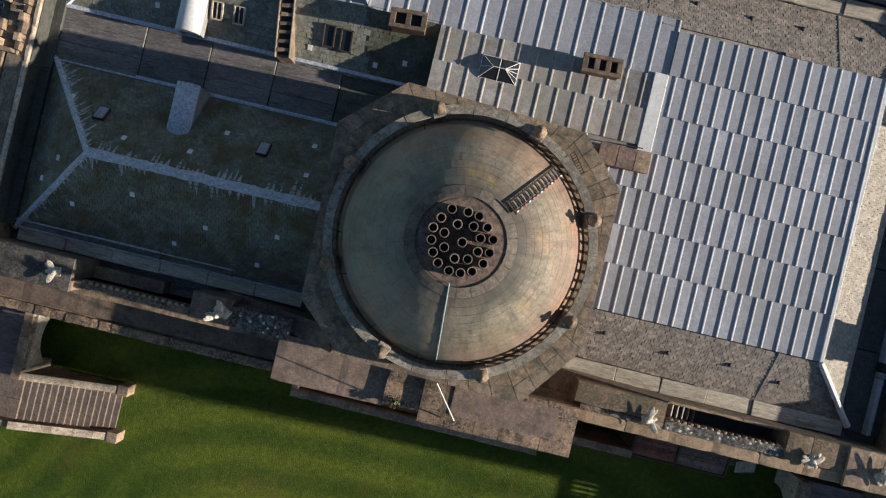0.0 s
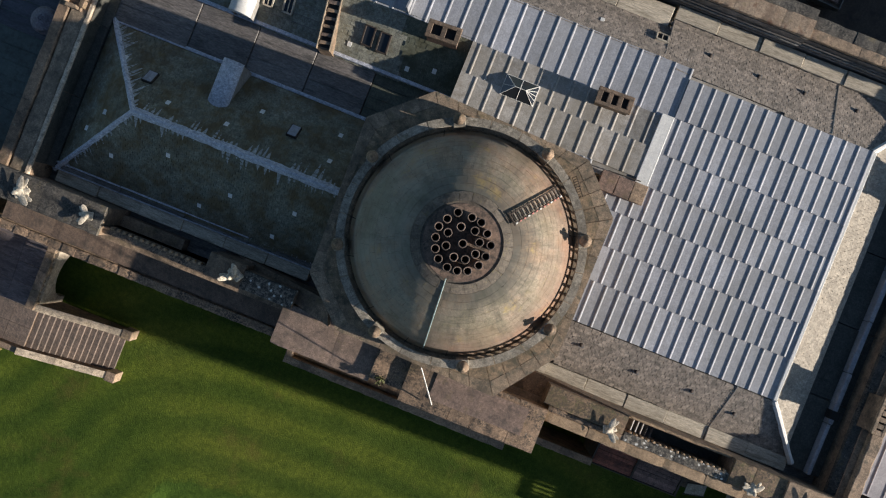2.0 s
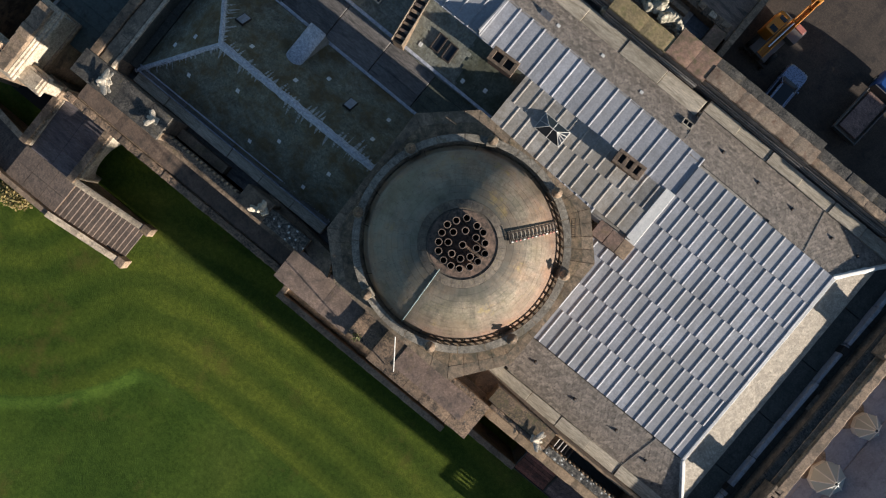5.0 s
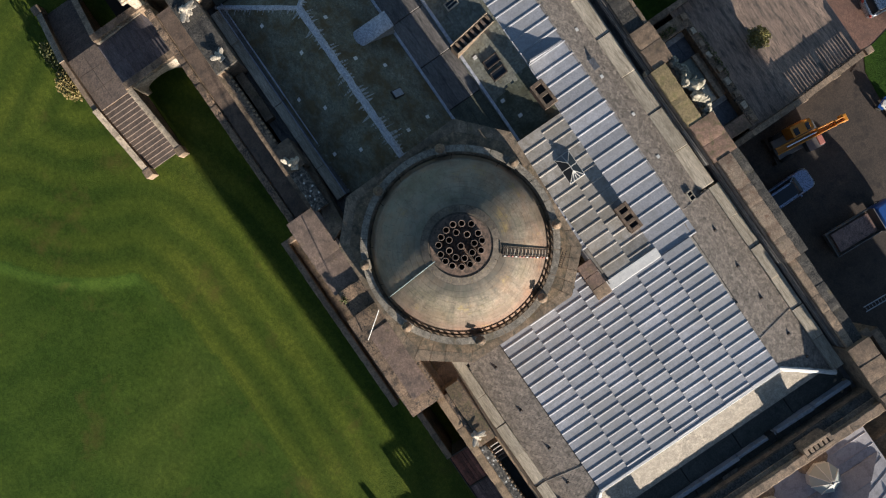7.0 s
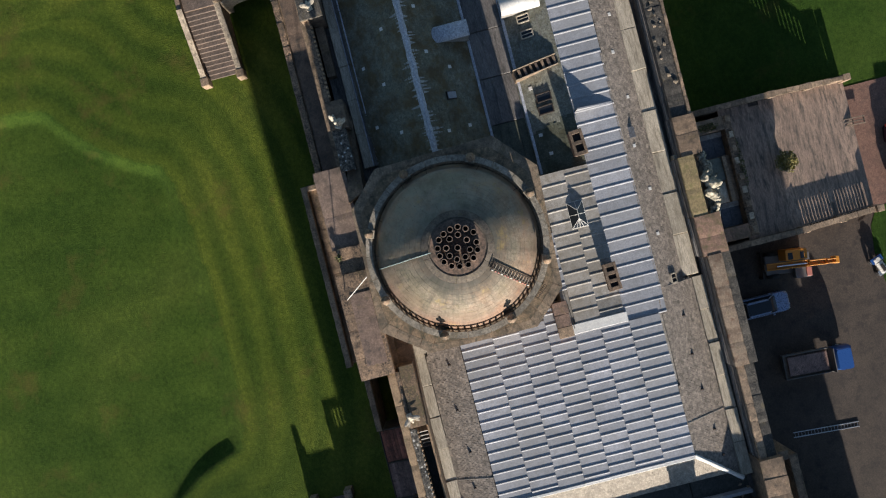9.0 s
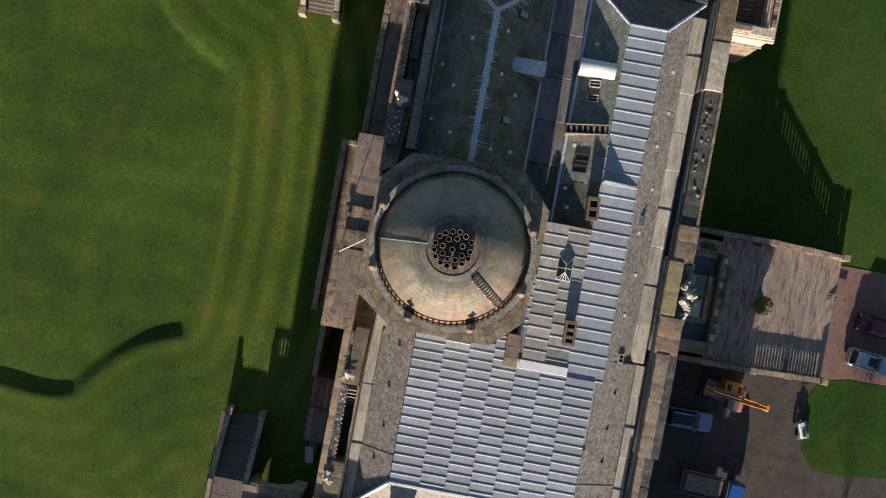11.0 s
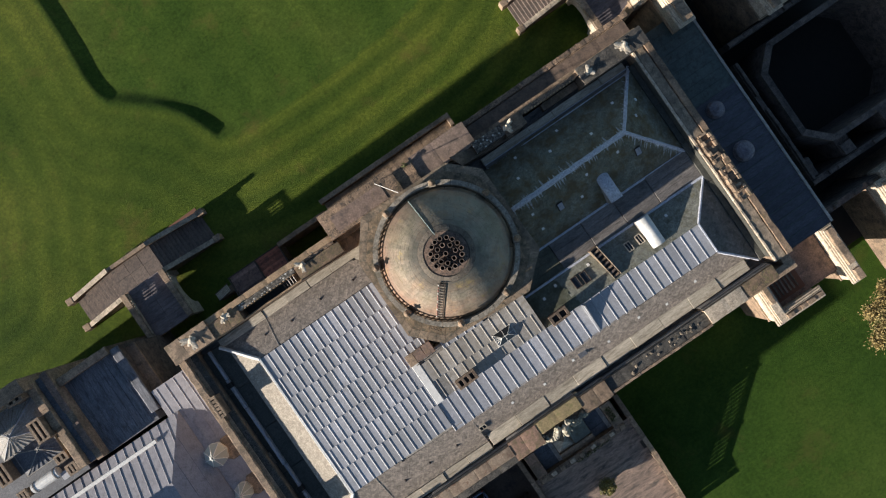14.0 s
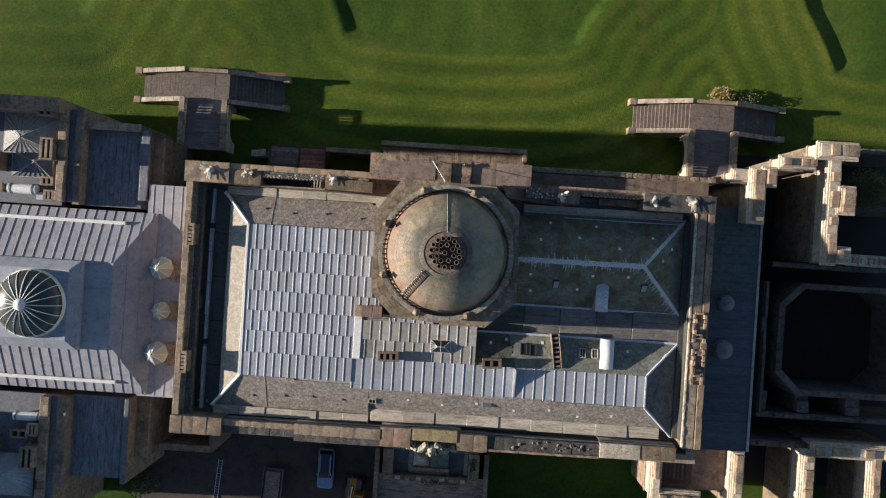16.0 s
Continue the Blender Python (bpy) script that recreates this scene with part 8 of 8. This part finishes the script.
crate = thing("roof_locker", "small grey metal locker on the wing roof", "locker", (-40.9, 2.8, 10.2))
part("body", box(-0.5, 0.5, -0.35, 0.35, 0, 0.6, 0.03), GREYMETAL, crate)
part("lid", box(-0.54, 0.54, -0.39, 0.39, 0.6, 0.68, 0.02), LEAD, crate)
# east rooms of the south wing
coped_wall("wing_wall", "tan stone parapet wall of the south wing over the yard", -39.4, -38.6, -30, -17.0, -0.3, 11.4, STONE, STONE, 0.9, 0.05, 0.25, 0.1, 0.03, category="wall")
coped_wall("wing_ledge", "blue-grey lead-lined ledge between two stone walls", -38.6, -37.9, -30, -17.0, -0.3, 10.9, STONE, LEAD_BLUE, 1.5, 0.0, 0.1, category="wall")
coped_wall("wing_wall", "rusty tan stone wall over the yard", -37.9, -37.0, -26, -17.0, -0.3, 11.0, STONE, STONE_RED, 1.1, 0.04, 0.2, 0.08, 0.03, category="wall")
coped_wall("wing_wall", "narrow pale lead-capped wall beside the yard", -31.5, -31.15, -25.6, -17.0, -0.3, 10.2, STONE, LEAD_BLUE, 1.5, category="wall")
coped_wall("wing_wall", "stone parapet with window bays over the yard", -31.15, -29.8, -23.4, -17.0, -0.3, 8.2, STONE_DARK, STONE, 1.3, category="wall")
coped_wall("wing_wall", "low stone wall of a walled court", -29.2, -23.6, -22.9, -22.3, -0.3, 6.6, STONE_DARK, STONE_DARK, 1.3, category="wall")
coped_wall("wing_wall", "low stone wall of a walled court", -23.9, -23.2, -22.3, -18.9, -0.3, 6.6, STONE_DARK, STONE_DARK, 1.3, category="wall")
fr3 = thing("flat_roof", "streaked blue-grey flat lead roof beside the yard", "roof", (0, 0, 0), kind="structure")
part("roof_sheet", box(-37.0, -31.5, -25.2, -17.0, -0.3, 9.6), LEAD_STREAK, fr3)
for k in range(7):
    part("seam", tube((-36.5 + 0.75 * k, -25.1, 9.62), (-36.5 + 0.75 * k, -17.2, 9.61), 0.03, 5), LEAD_STREAK, fr3)
fr4 = thing("flat_roof", "cluttered lead roof inside the east wing parapets", "roof", (0, 0, 0), kind="structure")
part("roof_sheet", box(-48, -39.4, -30, -17.0, -0.3, 10.2), LEAD_BLUE, fr4)
for x, y, w, d, h in ((-40.0, -23.0, 1.4, 2.2, 2.0), (-39.9, -20.3, 1.1, 1.3, 1.5), (-44.2, -22.0, 1.2, 1.6, 1.3), (-41.6, -21.0, 1.8, 0.9, 0.8)):
    chimney("chimney", "squat stone chimney on the wing roof", x, y, w, d, 10.2, 10.2 + h, 2, STONE_DARK, STONE)
hipped_skylight("pyramid lead roof with bright hips beside the yard", -42.8, -25.2, 10.2, 2.6, 2.0, 1.9, LEAD, 0.3, 0.4)
# unseen masses further along the wing; the towers are added to shade lawns and yard
tagged(part("wing_tower", box(-60, -49, 9.0, 12.6, -0.3, 24.5), STONE), "unseen plain tower added to shade the lawns and yard", "building", kind="structure")
tagged(part("wing_tower", box(-60, -49, -30.4, -19.5, -0.3, 20.4), STONE), "unseen plain tower added to shade the lawns and yard", "building", kind="structure")
tagged(part("wing_block", box(-60, -49, -19.5, 9.0, -0.3, 10.5), STONE), "plain sandstone block of the south wing", "building", kind="structure")

# ---- north wing: a roofless shell behind a dark lead roof ----
nw = thing("link_roof", "dark blue-black ribbed lead roof between house and ruined wing", "roof", (0, 0, 0), kind="structure")
part("link_body", box(24.6, 31.4, -18.4, 6.2, -0.3, 8.96), LEAD_TEAL, nw)
for k in range(26):
    y = -18.4 + 0.946 * k
    part("lead_sheet", box(25.1, 31.35, y + 0.02, y + 0.926, 8.96, 9.0, 0.0), LEAD_TEAL if y > -2.4 else LEAD_VIOLET, nw)
    part("seam", tube((25.1, y, 9.01), (31.35, y, 9.01), 0.035, 5), LEAD_TEAL, nw)
part("eaves_gutter", box(31.35, 31.6, -18.4, 6.2, 8.7, 9.1, 0.02), LEAD_OLD, nw)
for x, y, r in ((28.3, -3.5, 0.85), (28.3, -8.2, 1.0)):
    c = thing("roof_cupola", "small round lead cupola on the dark link roof", "cupola", (x, y, 9.0))
    part("drum", lathe([(r, 0), (r, 0.3), (r * 0.93, 0.36)], 20, cap=False), LEAD_LILAC, c)
    part("cap", lathe([(r * 0.93, 0.36), (r * 0.8, 0.5), (r * 0.45, 0.68), (0.1, 0.75)], 20), LEAD_LILAC, c)
    for k in range(8):
        a = math.pi * k / 4
        part("roll", tube((r * 0.93 * math.cos(a), r * 0.93 * math.sin(a), 0.38), (0.1 * math.cos(a), 0.1 * math.sin(a), 0.77), 0.03, 5), LEAD_LILAC, c)
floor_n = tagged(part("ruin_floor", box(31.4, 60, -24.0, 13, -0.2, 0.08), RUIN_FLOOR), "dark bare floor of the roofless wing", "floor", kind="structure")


def ruin(x0, x1, y0, y1, z, pale=False, step=0.9):
    """A roofless wall; the pale ones keep their stepped cornice under a broken top."""
    body = STONE_PALE if pale else RUIN_SHADE_STONE
    root = coped_wall("ruined_wall", "pale roofless sandstone wall of the ruined wing" if pale else "blackened roofless wall of the ruined wing", x0, x1, y0, y1, -0.2, z, body, STONE if pale else RUIN_SHADE_STONE, step, -0.08, 0.34, 0.22, 0.09, category="wall")
    if pale:
        hx, hy, h = (x1 - x0) / 2, (y1 - y0) / 2, z + 0.2
        part("cornice", box(-hx - 0.3, hx + 0.3, -hy - 0.3, hy + 0.3, h - 1.0, h - 0.72, 0.05, 0.03), STONE_PALE, root)
        part("cornice", box(-hx - 0.16, hx + 0.16, -hy - 0.16, hy + 0.16, h - 0.74, h - 0.5, 0.04, 0.03), STONE_PALE, root)
        part("string_course", box(-hx - 0.14, hx + 0.14, -hy - 0.14, hy + 0.14, h - 3.2, h - 2.95, 0.03), STONE, root)
        part("sooty_facing", box(-hx - 0.03, hx + 0.03, -hy - 0.03, hy + 0.03, 0.1, h - 3.21, 0.03), STONE_DARK, root, "darker stone facing below the string course")
    return root


# inner court ring with cut corners
def ring_pts(x0, x1, y0, y1, c):
    return [(x0 + c, y0), (x1 - c, y0), (x1, y0 + c), (x1, y1 - c), (x1 - c, y1), (x0 + c, y1), (x0, y1 - c), (x0, y0 + c)]


inn, out = ring_pts(35.1, 48.4, -12.0, -1.6, 1.95), ring_pts(34.5, 49.0, -12.6, -1.0, 2.2)
for i in range(8):
    j = (i + 1) % 8
    bm = prism([out[i], out[j], inn[j], inn[i]], -0.2, [7.6 + rng.uniform(-0.1, 0.1) for _ in range(4)])
    tagged(part("court_wall", bm, RUIN_SHADE_STONE), "dark stone wall round the open court", "wall", kind="structure")
ruin(33.0, 33.5, -14.6, -1.0, 7.4)
ruin(33.0, 50, -15.2, -14.6, 7.2)
ruin(33.5, 48, 0.5, 1.1, 7.6)
for x0, x1 in ((33.5, 34.2), (37.2, 38.6), (42.3, 43.9)):
    ruin(x0, x1, -14.5, -12.5, 6.8)
ruin(32.2, 48, -18.2, -17.6, 7.4)
# north-west pavilion shell, lit from the south
ruin(29.04, 30.19, 4.79, 9.77, 12.5, True)
ruin(30.18, 31.14, 8.43, 9.87, 12.7, True, 0.7)
ruin(27.71, 29.05, 8.82, 9.68, 11.4, True)
ruin(36.71, 37.67, 1.25, 11.89, 12.0, True)
ruin(35.36, 38.90, 11.50, 12.74, 12.6, True, 0.8)
ruin(32.22, 35.38, 10.45, 11.31, 11.6, True)
ruin(37.66, 39.00, 6.23, 8.53, 12.4, True, 0.7)
ruin(37.66, 38.91, 1.44, 2.59, 12.3, True, 0.7)
ruin(32.5, 33.6, 9.6, 10.3, 7.0)
ruin(40.6, 48, 12.6, 13.3, 8.0)
ruin(40.7, 48, 6.9, 7.5, 7.0)
for k in range(4):
    ruin(41.1 + 1.1 * k, 41.6 + 1.1 * k, 1.4, 2.0, 8.6, True, 0.6)
# north-east pavilion shell
ruin(22.4, 23.1, -24.0, -19.2, 8.6, True)
ruin(23.1, 27.2, -24.0, -23.4, 8.6, True)
ruin(30.5, 31.4, -24.6, -18.9, 8.8, True)
ruin(37.5, 38.5, -30, -18.2, 9.0, True)
ruin(38.5, 48, -18.4, -17.4, 9.0, True)
ruin(44.6, 45.5, -26.0, -18.4, 8.6, True)
flo = thing("pavilion_roof", "rusty boarded roof inside the pale pavilion walls", "roof", (0, 0, 0), kind="structure")
part("bed", box(23.1, 30.5, -23.4, -18.9, -0.2, 6.3), STONE_RED, flo)
part("sunk_panel", box(23.6, 27.0, -22.9, -19.5, 6.3, 6.32), SOIL, flo, "dark rusty sunk panel")
for k in range(7):
    part("board", box(23.8 + 0.42 * k, 23.98 + 0.42 * k, -22.5, -19.9, 6.32, 6.4, 0.01, 0.01), WOOD, flo)
